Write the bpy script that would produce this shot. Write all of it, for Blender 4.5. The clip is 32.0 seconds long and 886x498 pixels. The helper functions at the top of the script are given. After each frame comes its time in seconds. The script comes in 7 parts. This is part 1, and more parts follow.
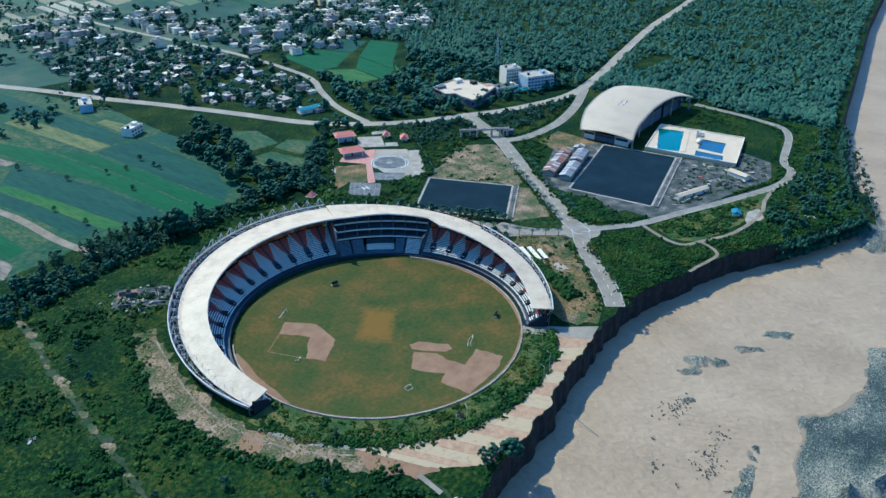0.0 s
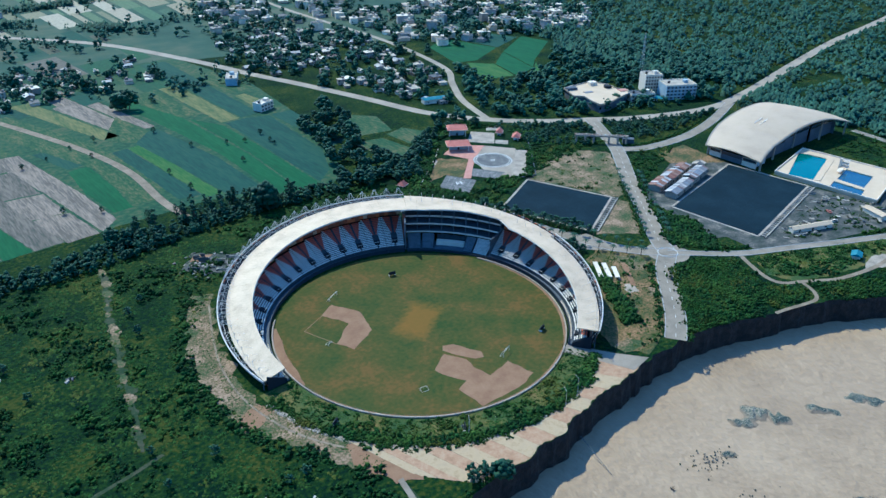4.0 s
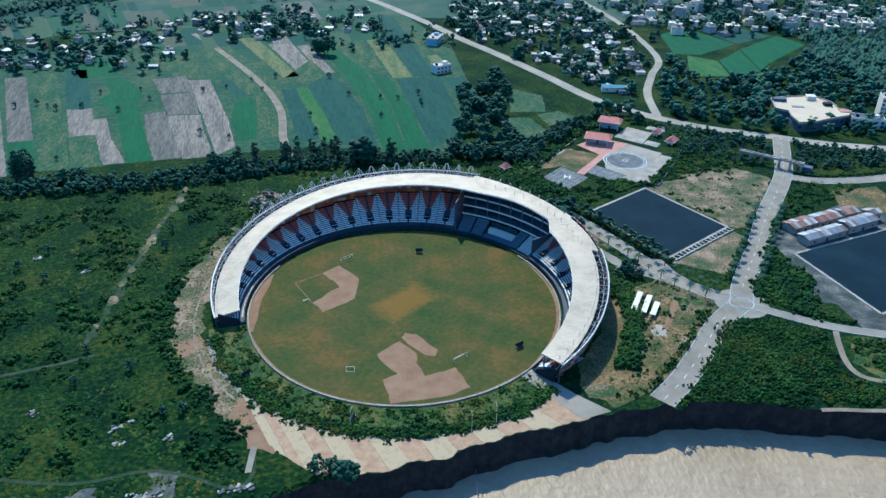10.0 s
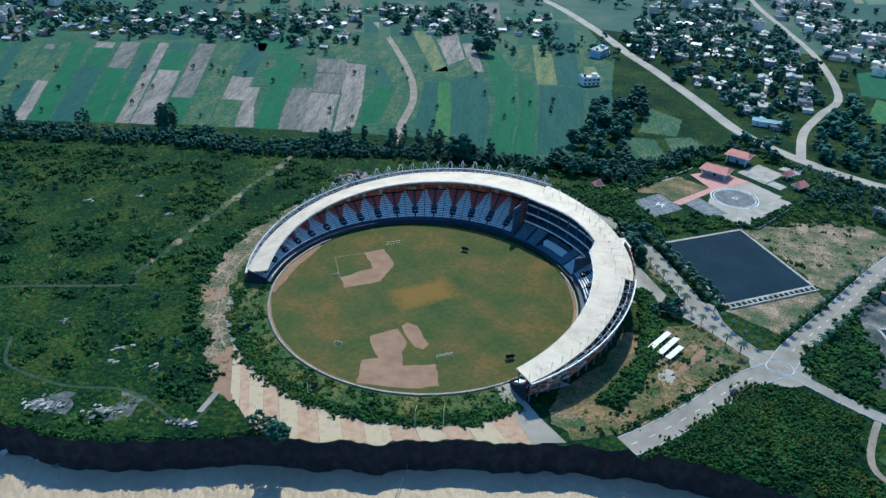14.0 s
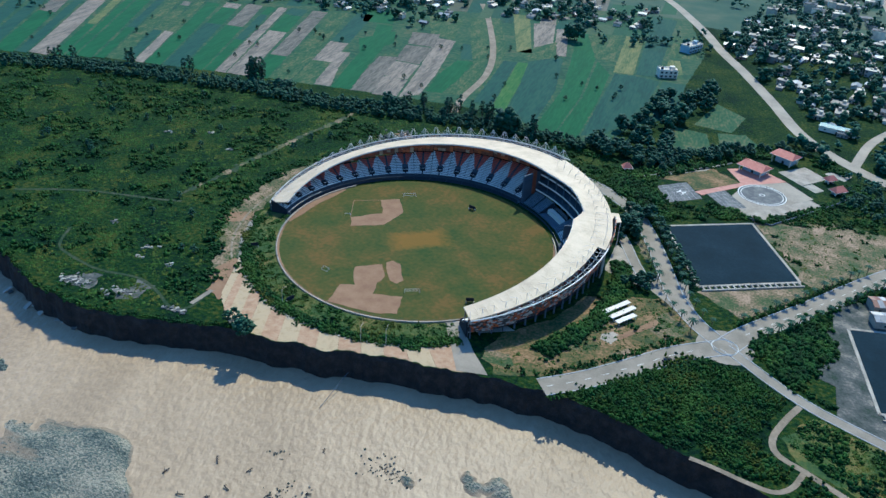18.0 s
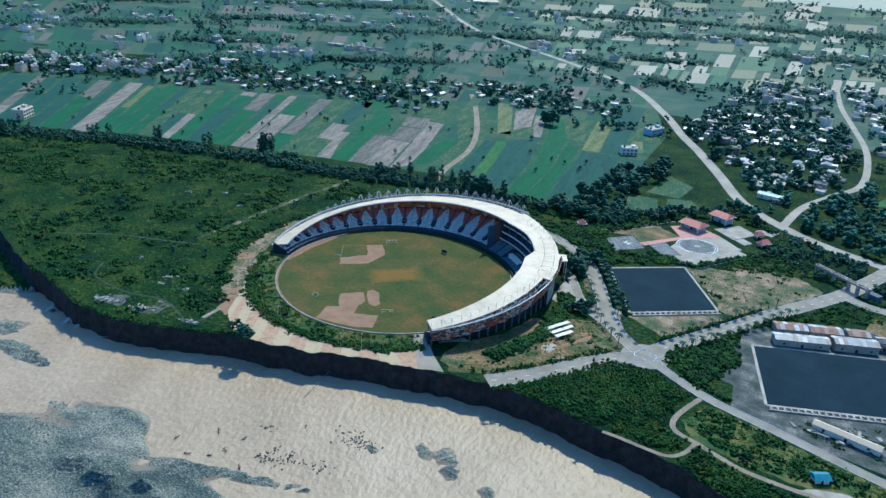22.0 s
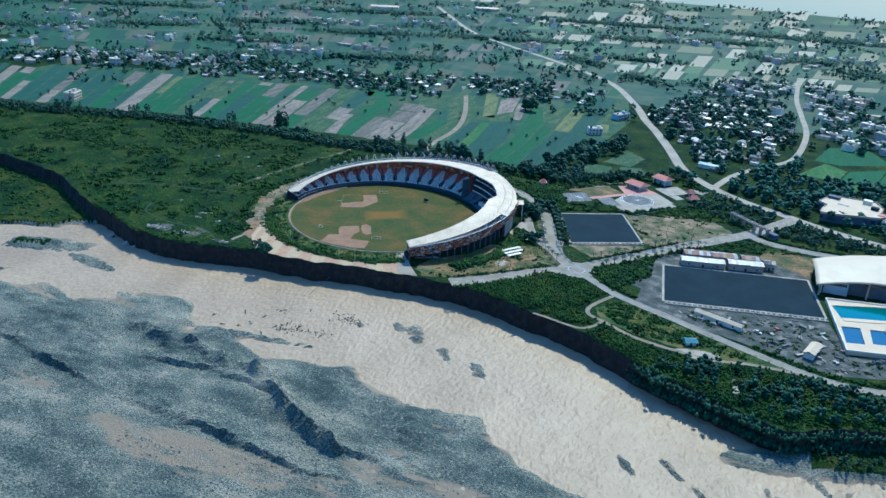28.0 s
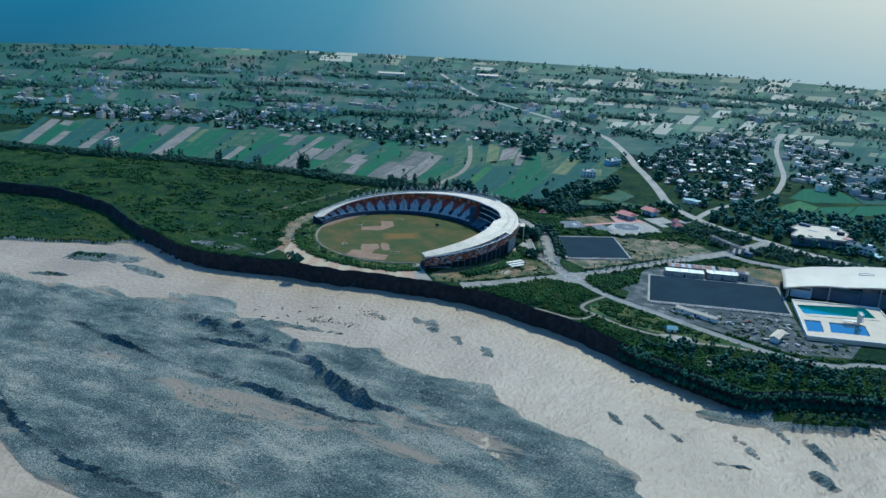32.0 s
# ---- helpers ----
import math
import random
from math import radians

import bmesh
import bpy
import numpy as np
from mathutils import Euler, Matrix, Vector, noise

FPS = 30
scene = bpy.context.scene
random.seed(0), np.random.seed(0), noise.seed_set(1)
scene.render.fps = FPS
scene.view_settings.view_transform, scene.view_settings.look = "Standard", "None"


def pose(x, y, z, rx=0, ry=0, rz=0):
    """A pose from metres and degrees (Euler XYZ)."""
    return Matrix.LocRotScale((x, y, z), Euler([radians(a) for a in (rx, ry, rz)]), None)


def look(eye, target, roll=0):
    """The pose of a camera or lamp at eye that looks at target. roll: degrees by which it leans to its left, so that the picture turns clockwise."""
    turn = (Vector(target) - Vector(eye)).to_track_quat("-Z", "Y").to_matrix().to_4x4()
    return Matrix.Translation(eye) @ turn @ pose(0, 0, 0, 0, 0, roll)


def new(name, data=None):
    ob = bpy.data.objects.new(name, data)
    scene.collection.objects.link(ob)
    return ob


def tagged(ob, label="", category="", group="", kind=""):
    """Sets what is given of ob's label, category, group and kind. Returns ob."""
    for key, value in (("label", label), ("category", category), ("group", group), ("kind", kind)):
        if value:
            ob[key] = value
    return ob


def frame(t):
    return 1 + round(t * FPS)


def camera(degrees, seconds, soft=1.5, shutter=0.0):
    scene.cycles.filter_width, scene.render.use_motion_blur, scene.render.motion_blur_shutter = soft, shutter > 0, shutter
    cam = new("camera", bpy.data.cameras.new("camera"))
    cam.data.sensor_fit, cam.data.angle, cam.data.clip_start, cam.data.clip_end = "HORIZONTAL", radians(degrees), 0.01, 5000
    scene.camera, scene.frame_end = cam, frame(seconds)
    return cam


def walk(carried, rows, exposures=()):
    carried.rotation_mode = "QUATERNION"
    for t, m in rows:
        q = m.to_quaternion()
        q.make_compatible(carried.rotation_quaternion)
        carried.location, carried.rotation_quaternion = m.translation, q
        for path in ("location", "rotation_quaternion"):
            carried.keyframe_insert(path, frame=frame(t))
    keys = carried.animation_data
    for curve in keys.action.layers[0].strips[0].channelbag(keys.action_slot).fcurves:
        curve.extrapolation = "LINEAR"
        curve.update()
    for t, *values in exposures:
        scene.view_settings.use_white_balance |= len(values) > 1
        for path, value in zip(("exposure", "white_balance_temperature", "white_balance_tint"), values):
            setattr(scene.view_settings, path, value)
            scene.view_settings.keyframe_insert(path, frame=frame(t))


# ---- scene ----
cam = camera(58.8, 32.0)
PATH = [
    (0, (-285.71, -275.265, 233.013), (-284.278, -274.237, 232.068), -0.0),
    (0.5, (-284.456, -276.424, 232.998), (-283.094, -275.306, 232.052), -0.1),
    (1, (-280.861, -279.192, 232.262), (-279.529, -278.039, 231.315), -0.1),
    (1.5, (-275.195, -284.003, 231.203), (-273.862, -282.85, 230.257), 0.0),
    (2, (-268.693, -290.278, 230.268), (-267.368, -289.114, 229.324), 0.1),
    (2.5, (-261.139, -296.76, 229.373), (-259.877, -295.529, 228.429), 0.0),
    (3, (-252.227, -302.996, 228.769), (-251.018, -301.715, 227.823), 0.1),
    (3.5, (-242.573, -309.296, 228.627), (-241.405, -307.979, 227.678), 0.2),
    (5.5, (-195.469, -331.513, 224.831), (-194.493, -330.046, 223.885), 0.5),
    (6, (-183.731, -337.464, 223.768), (-182.809, -335.959, 222.826), 0.5),
    (6.5, (-171.193, -342.345, 222.536), (-170.328, -340.804, 221.599), 0.4),
    (7, (-158.044, -345.938, 221.2), (-157.237, -344.364, 220.267), 0.4),
    (7.5, (-145.422, -349.161, 220.114), (-144.673, -347.557, 219.183), 0.4),
    (8, (-132.841, -352.175, 219.201), (-132.15, -350.544, 218.272), 0.6),
    (8.5, (-119.945, -354.679, 218.435), (-119.316, -353.027, 217.498), 0.6),
    (9, (-106.882, -357.033, 217.692), (-106.321, -355.372, 216.731), 0.6),
    (9.5, (-93.802, -359.367, 216.837), (-93.314, -357.697, 215.851), 0.7),
    (10, (-81.288, -360.85, 216.281), (-80.873, -359.167, 215.284), 0.8),
    (10.5, (-68.697, -361.52, 215.698), (-68.352, -359.821, 214.701), 0.9),
    (11, (-55.867, -361.834, 214.967), (-55.594, -360.121, 213.973), 1.0),
    (11.5, (-42.922, -362.325, 214.164), (-42.721, -360.599, 213.175), 1.1),
    (12, (-30.442, -363.231, 213.274), (-30.313, -361.496, 212.288), 1.3),
    (12.5, (-19.346, -364.591, 212.765), (-19.284, -362.851, 211.78), 1.5),
    (13, (-8.46, -365.944, 212.552), (-8.465, -364.203, 211.568), 1.7),
    (13.5, (2.418, -368.039, 212.749), (2.345, -366.3, 211.763), 1.9),
    (14, (13.384, -370.015, 213.076), (13.243, -368.282, 212.088), 2.0),
    (14.5, (24.593, -371.967, 213.354), (24.384, -370.242, 212.364), 2.1),
    (16.5, (68.634, -380.472, 214.555), (68.189, -378.805, 213.543), 2.7),
    (17, (80.012, -384.578, 215.182), (79.514, -382.931, 214.163), 2.7),
    (17.5, (90.683, -389.544, 215.736), (90.179, -387.898, 214.717), 2.8),
    (18, (100.117, -395.746, 215.891), (99.615, -394.099, 214.872), 3.1),
    (18.5, (107.782, -403.333, 216.072), (107.28, -401.686, 215.053), 3.3),
    (19, (114.524, -412.23, 216.451), (114.018, -410.578, 215.444), 3.4),
    (19.5, (120.62, -421.487, 216.865), (120.101, -419.82, 215.889), 3.4),
    (20, (126.138, -430.572, 217.642), (125.609, -428.888, 216.702), 3.3),
    (20.5, (131.877, -440.281, 218.618), (131.338, -438.58, 217.714), 3.2),
    (21, (138.046, -450.513, 219.453), (137.496, -448.798, 218.583), 3.1),
    (21.5, (144.128, -460.358, 220.072), (143.566, -458.629, 219.239), 3.1),
    (22, (149.842, -470.118, 220.609), (149.269, -468.376, 219.809), 3.0),
    (22.5, (155.809, -480.25, 221.125), (155.227, -478.503, 220.345), 3.0),
    (23, (162.029, -489.954, 221.492), (161.441, -488.207, 220.716), 3.0),
    (23.5, (168.705, -499.132, 221.391), (168.112, -497.388, 220.613), 2.9),
    (24, (175.255, -508.23, 221.437), (174.658, -506.488, 220.655), 2.9),
    (24.5, (181.531, -517.808, 221.517), (180.929, -516.069, 220.733), 2.8),
    (25, (187.751, -527.805, 221.582), (187.147, -526.068, 220.797), 2.8),
    (25.5, (193.63, -537.567, 221.513), (193.023, -535.831, 220.727), 2.9),
    (27.5, (213.151, -576.626, 222.57), (212.545, -574.887, 221.789), 3.1),
    (28, (217.616, -586.964, 222.268), (217.011, -585.222, 221.493), 3.1),
    (28.5, (221.037, -596.929, 221.347), (220.433, -595.183, 220.58), 3.2),
    (29, (224.099, -607.086, 220.004), (223.496, -605.335, 219.248), 3.2),
    (29.5, (227.06, -617.63, 218.23), (226.454, -615.87, 217.499), 3.2),
    (30, (229.717, -628.032, 216.163), (229.107, -626.262, 215.46), 3.3),
    (30.5, (231.839, -638.402, 213.519), (231.225, -636.624, 212.842), 3.3),
    (31, (233.922, -648.757, 210.208), (233.302, -646.97, 209.558), 3.3),
    (31.5, (236.366, -659.268, 207.128), (235.739, -657.475, 206.502), 3.2),
    (32, (239.32, -669.709, 205.113), (238.686, -667.911, 204.508), 3.0),
]
walk(cam, [(t, look(eye, target, roll)) for t, eye, target, roll in PATH], [(0, 0.46, 4020, -2), (9, 0.5, 4020, -2), (14, 0.46, 4060, -2), (17, 0.4, 4200, -1), (22, 0.48, 4000, -3), (26, 0.48, 3940, -3), (30, 0.36, 3890, -4), (32, 0.12, 3830, -5)])

# ---- daylight ----
SUN_AZ, SUN_EL = 88.0, 47.0  # degrees from +x, and above the horizon
world = bpy.data.worlds.new("sky")
scene.world = world
world.use_nodes = True
wn = world.node_tree
sky = wn.nodes.new("ShaderNodeTexSky")
sky.sky_type = "NISHITA"
sky.sun_disc = False
sky.sun_elevation = radians(SUN_EL)
sky.sun_rotation = radians(90 - SUN_AZ)
sky.air_density, sky.dust_density, sky.ozone_density = 1.3, 0.15, 5.0
wn.nodes["Background"].inputs["Strength"].default_value = 0.14
wn.links.new(sky.outputs["Color"], wn.nodes["Background"].inputs["Color"])
sun_data = bpy.data.lights.new("sun", "SUN")
sun_data.energy, sun_data.angle, sun_data.color = 5.0, radians(0.6), (1.0, 0.74, 0.415)
sun = new("sun", sun_data)
sa, se = radians(SUN_AZ), radians(SUN_EL)
sun.matrix_world = look((400 * math.cos(sa) * math.cos(se), 400 * math.sin(sa) * math.cos(se), 400 * math.sin(se)), (0, 0, 0))

# ---- materials ----
def material(name, colors, scale=0.3, fine=3.0, rough=0.85, metal=0.0, bump=0.0, bump_scale=None, stretch=(1, 1, 1), vary=0.0, spec=0.3, detail=5.0, turn=0.0, grain=0.35, bump_detail=6.0):
    """Mottled paint, soil, leaf or metal: two scales of noise between colours, metres in world space."""
    m = bpy.data.materials.new(name)
    m.use_nodes = True
    nt = m.node_tree
    b = nt.nodes["Principled BSDF"]
    b.inputs["Roughness"].default_value, b.inputs["Metallic"].default_value = rough, metal
    b.inputs["Specular IOR Level"].default_value = spec
    geo = nt.nodes.new("ShaderNodeNewGeometry")
    mp = nt.nodes.new("ShaderNodeMapping")
    mp.inputs["Scale"].default_value = stretch
    mp.inputs["Rotation"].default_value = (0, 0, radians(turn))
    nt.links.new(geo.outputs["Position"], mp.inputs["Vector"])
    n1 = nt.nodes.new("ShaderNodeTexNoise")
    n1.inputs["Scale"].default_value, n1.inputs["Detail"].default_value, n1.inputs["Roughness"].default_value = scale, detail, 0.6
    n2 = nt.nodes.new("ShaderNodeTexNoise")
    n2.inputs["Scale"].default_value, n2.inputs["Detail"].default_value = fine, 3.0
    for n in (n1, n2):
        nt.links.new(mp.outputs["Vector"], n.inputs["Vector"])
    add = nt.nodes.new("ShaderNodeMath")
    add.operation = "MULTIPLY_ADD"
    add.inputs[1].default_value, add.inputs[2].default_value = grain, -grain / 2
    nt.links.new(n2.outputs["Fac"], add.inputs[0])
    both = nt.nodes.new("ShaderNodeMath")
    nt.links.new(n1.outputs["Fac"], both.inputs[0])
    nt.links.new(add.outputs[0], both.inputs[1])
    ramp = nt.nodes.new("ShaderNodeValToRGB")
    el = ramp.color_ramp.elements
    while len(el) < len(colors):
        el.new(0.5)
    for k, col in enumerate(colors):
        el[k].position = 0.32 + 0.36 * k / max(1, len(colors) - 1)
        el[k].color = (*col, 1)
    nt.links.new(both.outputs[0], ramp.inputs["Fac"])
    out = ramp.outputs["Color"]
    if vary:
        info = nt.nodes.new("ShaderNodeObjectInfo")
        total = nt.nodes.new("ShaderNodeMath")
        nt.links.new(info.outputs["Random"], total.inputs[0])
        nt.links.new(geo.outputs["Random Per Island"], total.inputs[1])
        frac = nt.nodes.new("ShaderNodeMath")
        frac.operation = "FRACT"
        nt.links.new(total.outputs[0], frac.inputs[0])
        rng = nt.nodes.new("ShaderNodeMapRange")
        rng.inputs["To Min"].default_value, rng.inputs["To Max"].default_value = 1 - vary, 1 + vary
        nt.links.new(frac.outputs[0], rng.inputs["Value"])
        hsv = nt.nodes.new("ShaderNodeHueSaturation")
        nt.links.new(rng.outputs["Result"], hsv.inputs["Value"])
        nt.links.new(out, hsv.inputs["Color"])
        out = hsv.outputs["Color"]
    nt.links.new(out, b.inputs["Base Color"])
    if bump:
        n3 = nt.nodes.new("ShaderNodeTexNoise")
        n3.inputs["Scale"].default_value, n3.inputs["Detail"].default_value = bump_scale or fine, bump_detail
        nt.links.new(mp.outputs["Vector"], n3.inputs["Vector"])
        bp = nt.nodes.new("ShaderNodeBump")
        bp.inputs["Strength"].default_value, bp.inputs["Distance"].default_value = 1.0, bump
        nt.links.new(n3.outputs["Fac"], bp.inputs["Height"])
        nt.links.new(bp.outputs["Normal"], b.inputs["Normal"])
    return m


def islands(name, colors, rough=0.8, spec=0.3, metal=0.0):
    """Pieces of one mesh, each in one of several colours."""
    m = bpy.data.materials.new(name)
    m.use_nodes = True
    nt = m.node_tree
    b = nt.nodes["Principled BSDF"]
    b.inputs["Roughness"].default_value, b.inputs["Specular IOR Level"].default_value, b.inputs["Metallic"].default_value = rough, spec, metal
    geo = nt.nodes.new("ShaderNodeNewGeometry")
    info = nt.nodes.new("ShaderNodeObjectInfo")
    total = nt.nodes.new("ShaderNodeMath")
    nt.links.new(info.outputs["Random"], total.inputs[0])
    nt.links.new(geo.outputs["Random Per Island"], total.inputs[1])
    frac = nt.nodes.new("ShaderNodeMath")
    frac.operation = "FRACT"
    nt.links.new(total.outputs[0], frac.inputs[0])
    ramp = nt.nodes.new("ShaderNodeValToRGB")
    ramp.color_ramp.interpolation = "CONSTANT"
    el = ramp.color_ramp.elements
    while len(el) < len(colors):
        el.new(0.5)
    for k, col in enumerate(colors):
        el[k].position, el[k].color = k / len(colors), (*col, 1)
    nt.links.new(frac.outputs[0], ramp.inputs["Fac"])
    noi = nt.nodes.new("ShaderNodeTexNoise")
    noi.inputs["Scale"].default_value, noi.inputs["Detail"].default_value = 0.25, 6.0
    nt.links.new(geo.outputs["Position"], noi.inputs["Vector"])
    rng = nt.nodes.new("ShaderNodeMapRange")
    rng.inputs["From Min"].default_value, rng.inputs["From Max"].default_value = 0.3, 0.7
    rng.inputs["To Min"].default_value, rng.inputs["To Max"].default_value = 0.75, 1.2
    nt.links.new(noi.outputs["Fac"], rng.inputs["Value"])
    hsv = nt.nodes.new("ShaderNodeHueSaturation")
    nt.links.new(rng.outputs["Result"], hsv.inputs["Value"])
    nt.links.new(ramp.outputs["Color"], hsv.inputs["Color"])
    nt.links.new(hsv.outputs["Color"], b.inputs["Base Color"])
    return m


M_SCRUB = material("scrub_soil", [(0.003, 0.013, 0.005), (0.008, 0.024, 0.005), (0.016, 0.035, 0.005), (0.044, 0.051, 0.007)], 0.03, 0.45, 0.95, bump=0.9, bump_scale=0.6, grain=0.95, spec=0.08)
M_BED = material("river_gravel", [(0.034, 0.045, 0.039), (0.082, 0.1, 0.08), (0.15, 0.155, 0.112), (0.33, 0.285, 0.195)], 0.03, 0.9, 0.92, bump=1.2, bump_scale=0.7, stretch=(1, 1.7, 1), turn=26, grain=1.7)
for n in M_BED.node_tree.nodes:
    if n.type == "TEX_NOISE" and n.inputs["Scale"].default_value > 0.5:
        n.inputs["Detail"].default_value, n.inputs["Roughness"].default_value = 7.0, 0.72
# fine silt settles wherever the bed lies low, and in streaks along the flow
nt = M_BED.node_tree
gp = next(n for n in nt.nodes if n.type == "NEW_GEOMETRY")
sep = nt.nodes.new("ShaderNodeSeparateXYZ")
nt.links.new(gp.outputs["Position"], sep.inputs[0])
flow = nt.nodes.new("ShaderNodeMapping")
flow.inputs["Rotation"].default_value, flow.inputs["Scale"].default_value = (0, 0, radians(26)), (1, 4.5, 1)
nt.links.new(gp.outputs["Position"], flow.inputs["Vector"])
nz = nt.nodes.new("ShaderNodeTexNoise")
nz.inputs["Scale"].default_value, nz.inputs["Detail"].default_value, nz.inputs["Roughness"].default_value, nz.inputs["Distortion"].default_value = 0.014, 8.0, 0.62, 0.8
nt.links.new(flow.outputs["Vector"], nz.inputs["Vector"])
deep = nt.nodes.new("ShaderNodeMath")
deep.operation = "MULTIPLY_ADD"
deep.inputs[1].default_value = 6.5
nt.links.new(nz.outputs["Fac"], deep.inputs[0])
nt.links.new(sep.outputs["Z"], deep.inputs[2])
silt = nt.nodes.new("ShaderNodeMapRange")
silt.inputs["From Min"].default_value, silt.inputs["From Max"].default_value = -9.3, -9.85
nt.links.new(deep.outputs[0], silt.inputs["Value"])
mix = nt.nodes.new("ShaderNodeMix")
mix.data_type = "RGBA"
bsdf = nt.nodes["Principled BSDF"]
nt.links.new(silt.outputs["Result"], mix.inputs[0])
nt.links.new(bsdf.inputs["Base Color"].links[0].from_socket, mix.inputs[6])
mix.inputs[7].default_value = (0.26, 0.198, 0.124, 1)
nt.links.new(mix.outputs[2], bsdf.inputs["Base Color"])
M_TRAIL = material("overgrown_trail", [(0.012, 0.032, 0.008), (0.026, 0.041, 0.013), (0.052, 0.052, 0.027)], 0.15, 0.8, 0.95, grain=0.7)
# Dark earth, darkened further because the bank face lies in shade.
M_CLIFF = material("shaded_cliff_earth", [(0.01, 0.01, 0.01), (0.02, 0.018, 0.015), (0.036, 0.03, 0.024)], 0.25, 2.0, 0.95, bump=0.6, bump_scale=0.7)
M_WATER = material("silty_water", [(0.265, 0.19, 0.108), (0.31, 0.224, 0.128), (0.355, 0.26, 0.152)], 0.02, 0.25, 0.5, bump=0.9, bump_scale=0.3, stretch=(1.3, 0.8, 1), spec=0.18, turn=24, bump_detail=2.0)
M_GRASS = material("outfield_grass", [(0.033, 0.053, 0.010), (0.052, 0.06, 0.011), (0.076, 0.064, 0.013), (0.112, 0.07, 0.016)], 0.04, 0.45, 0.95, bump=0.05, grain=0.5, spec=0.15)
# a dry ochre square in the middle of the outfield, worn softly into the grass
nt = M_GRASS.node_tree
gp = next(n for n in nt.nodes if n.type == "NEW_GEOMETRY")
mp = nt.nodes.new("ShaderNodeMapping")
mp.vector_type = "TEXTURE"
mp.inputs["Location"].default_value, mp.inputs["Rotation"].default_value, mp.inputs["Scale"].default_value = (-21.5, -42.5, 0), (0, 0, radians(33)), (15.0, 8.6, 1)
nz = nt.nodes.new("ShaderNodeTexNoise")
nz.inputs["Scale"].default_value, nz.inputs["Detail"].default_value = 0.35, 5.0
sep = nt.nodes.new("ShaderNodeSeparateXYZ")
nt.links.new(gp.outputs["Position"], mp.inputs["Vector"])
nt.links.new(gp.outputs["Position"], nz.inputs["Vector"])
nt.links.new(mp.outputs["Vector"], sep.inputs[0])
sides = []
for axis in "XY":
    m = nt.nodes.new("ShaderNodeMath")
    m.operation = "ABSOLUTE"
    nt.links.new(sep.outputs[axis], m.inputs[0])
    sides.append(m)
mx = nt.nodes.new("ShaderNodeMath")
mx.operation = "MAXIMUM"
nt.links.new(sides[0].outputs[0], mx.inputs[0])
nt.links.new(sides[1].outputs[0], mx.inputs[1])
ragged = nt.nodes.new("ShaderNodeMath")
ragged.operation = "MULTIPLY_ADD"
ragged.inputs[1].default_value = 0.9
nt.links.new(nz.outputs["Fac"], ragged.inputs[0])
nt.links.new(mx.outputs[0], ragged.inputs[2])
mask = nt.nodes.new("ShaderNodeMapRange")
mask.inputs["From Min"].default_value, mask.inputs["From Max"].default_value = 1.7, 1.1
mask.inputs["To Min"].default_value, mask.inputs["To Max"].default_value = 0.0, 0.72
nt.links.new(ragged.outputs[0], mask.inputs["Value"])
mix = nt.nodes.new("ShaderNodeMix")
mix.data_type = "RGBA"
bsdf = nt.nodes["Principled BSDF"]
nt.links.new(mask.outputs["Result"], mix.inputs["Factor"])
nt.links.new(bsdf.inputs["Base Color"].links[0].from_socket, mix.inputs[6])
mix.inputs[7].default_value = (0.175, 0.092, 0.013, 1)
nt.links.new(mix.outputs[2], bsdf.inputs["Base Color"])
M_DIRT = material("bare_pink_soil", [(0.18, 0.1, 0.05), (0.215, 0.124, 0.062), (0.245, 0.148, 0.076)], 0.12, 1.2, 0.95)
M_LAWN = material("rough_lawn", [(0.024, 0.052, 0.011), (0.046, 0.072, 0.013), (0.092, 0.09, 0.017), (0.145, 0.102, 0.027)], 0.07, 0.8, 0.95, bump=0.2)
M_DRYLOT = material("dry_lot_grass", [(0.028, 0.047, 0.011), (0.07, 0.068, 0.016), (0.138, 0.09, 0.031), (0.235, 0.143, 0.067)], 0.07, 0.7, 0.95, bump=0.1, grain=0.7)
M_ASPHALT = material("grey_asphalt", [(0.175, 0.144, 0.1), (0.23, 0.19, 0.134), (0.275, 0.228, 0.164)], 0.08, 1.5, 0.9)
M_HIGHWAY = material("dusty_highway", [(0.225, 0.185, 0.13), (0.285, 0.237, 0.17), (0.345, 0.287, 0.205)], 0.05, 0.8, 0.9)
M_TRACK = material("dirt_track", [(0.14, 0.11, 0.07), (0.2, 0.155, 0.1), (0.27, 0.21, 0.14)], 0.1, 0.8, 0.95)
M_KERB = material("kerb_concrete", [(0.28, 0.27, 0.25), (0.38, 0.37, 0.34)], 0.4, 3.0, 0.85)
M_PAINT = material("road_paint", [(0.55, 0.52, 0.44), (0.7, 0.66, 0.57)], 0.5, 4.0, 0.7)
M_TURF = material("navy_turf", [(0.006, 0.014, 0.02), (0.008, 0.018, 0.026), (0.012, 0.024, 0.033)], 0.05, 0.8, 0.9, spec=0.1)
M_CONC = material("concrete", [(0.2, 0.172, 0.13), (0.3, 0.258, 0.195), (0.38, 0.325, 0.245)], 0.12, 1.4, 0.85)
M_DARKCONC = material("dark_concrete", [(0.075, 0.085, 0.1), (0.1, 0.11, 0.125)], 0.2, 2.0, 0.85)
M_ROOF = material("white_membrane", [(0.43, 0.325, 0.2), (0.53, 0.405, 0.252), (0.585, 0.45, 0.285)], 0.12, 1.5, 0.6, grain=0.5)
M_HALLROOF = material("cream_sheet_roof", [(0.42, 0.32, 0.198), (0.462, 0.355, 0.22), (0.485, 0.373, 0.235)], 0.06, 1.0, 0.55)
M_STEEL = material("white_steel", [(0.52, 0.47, 0.39), (0.66, 0.6, 0.5)], 0.4, 4.0, 0.45, spec=0.5)
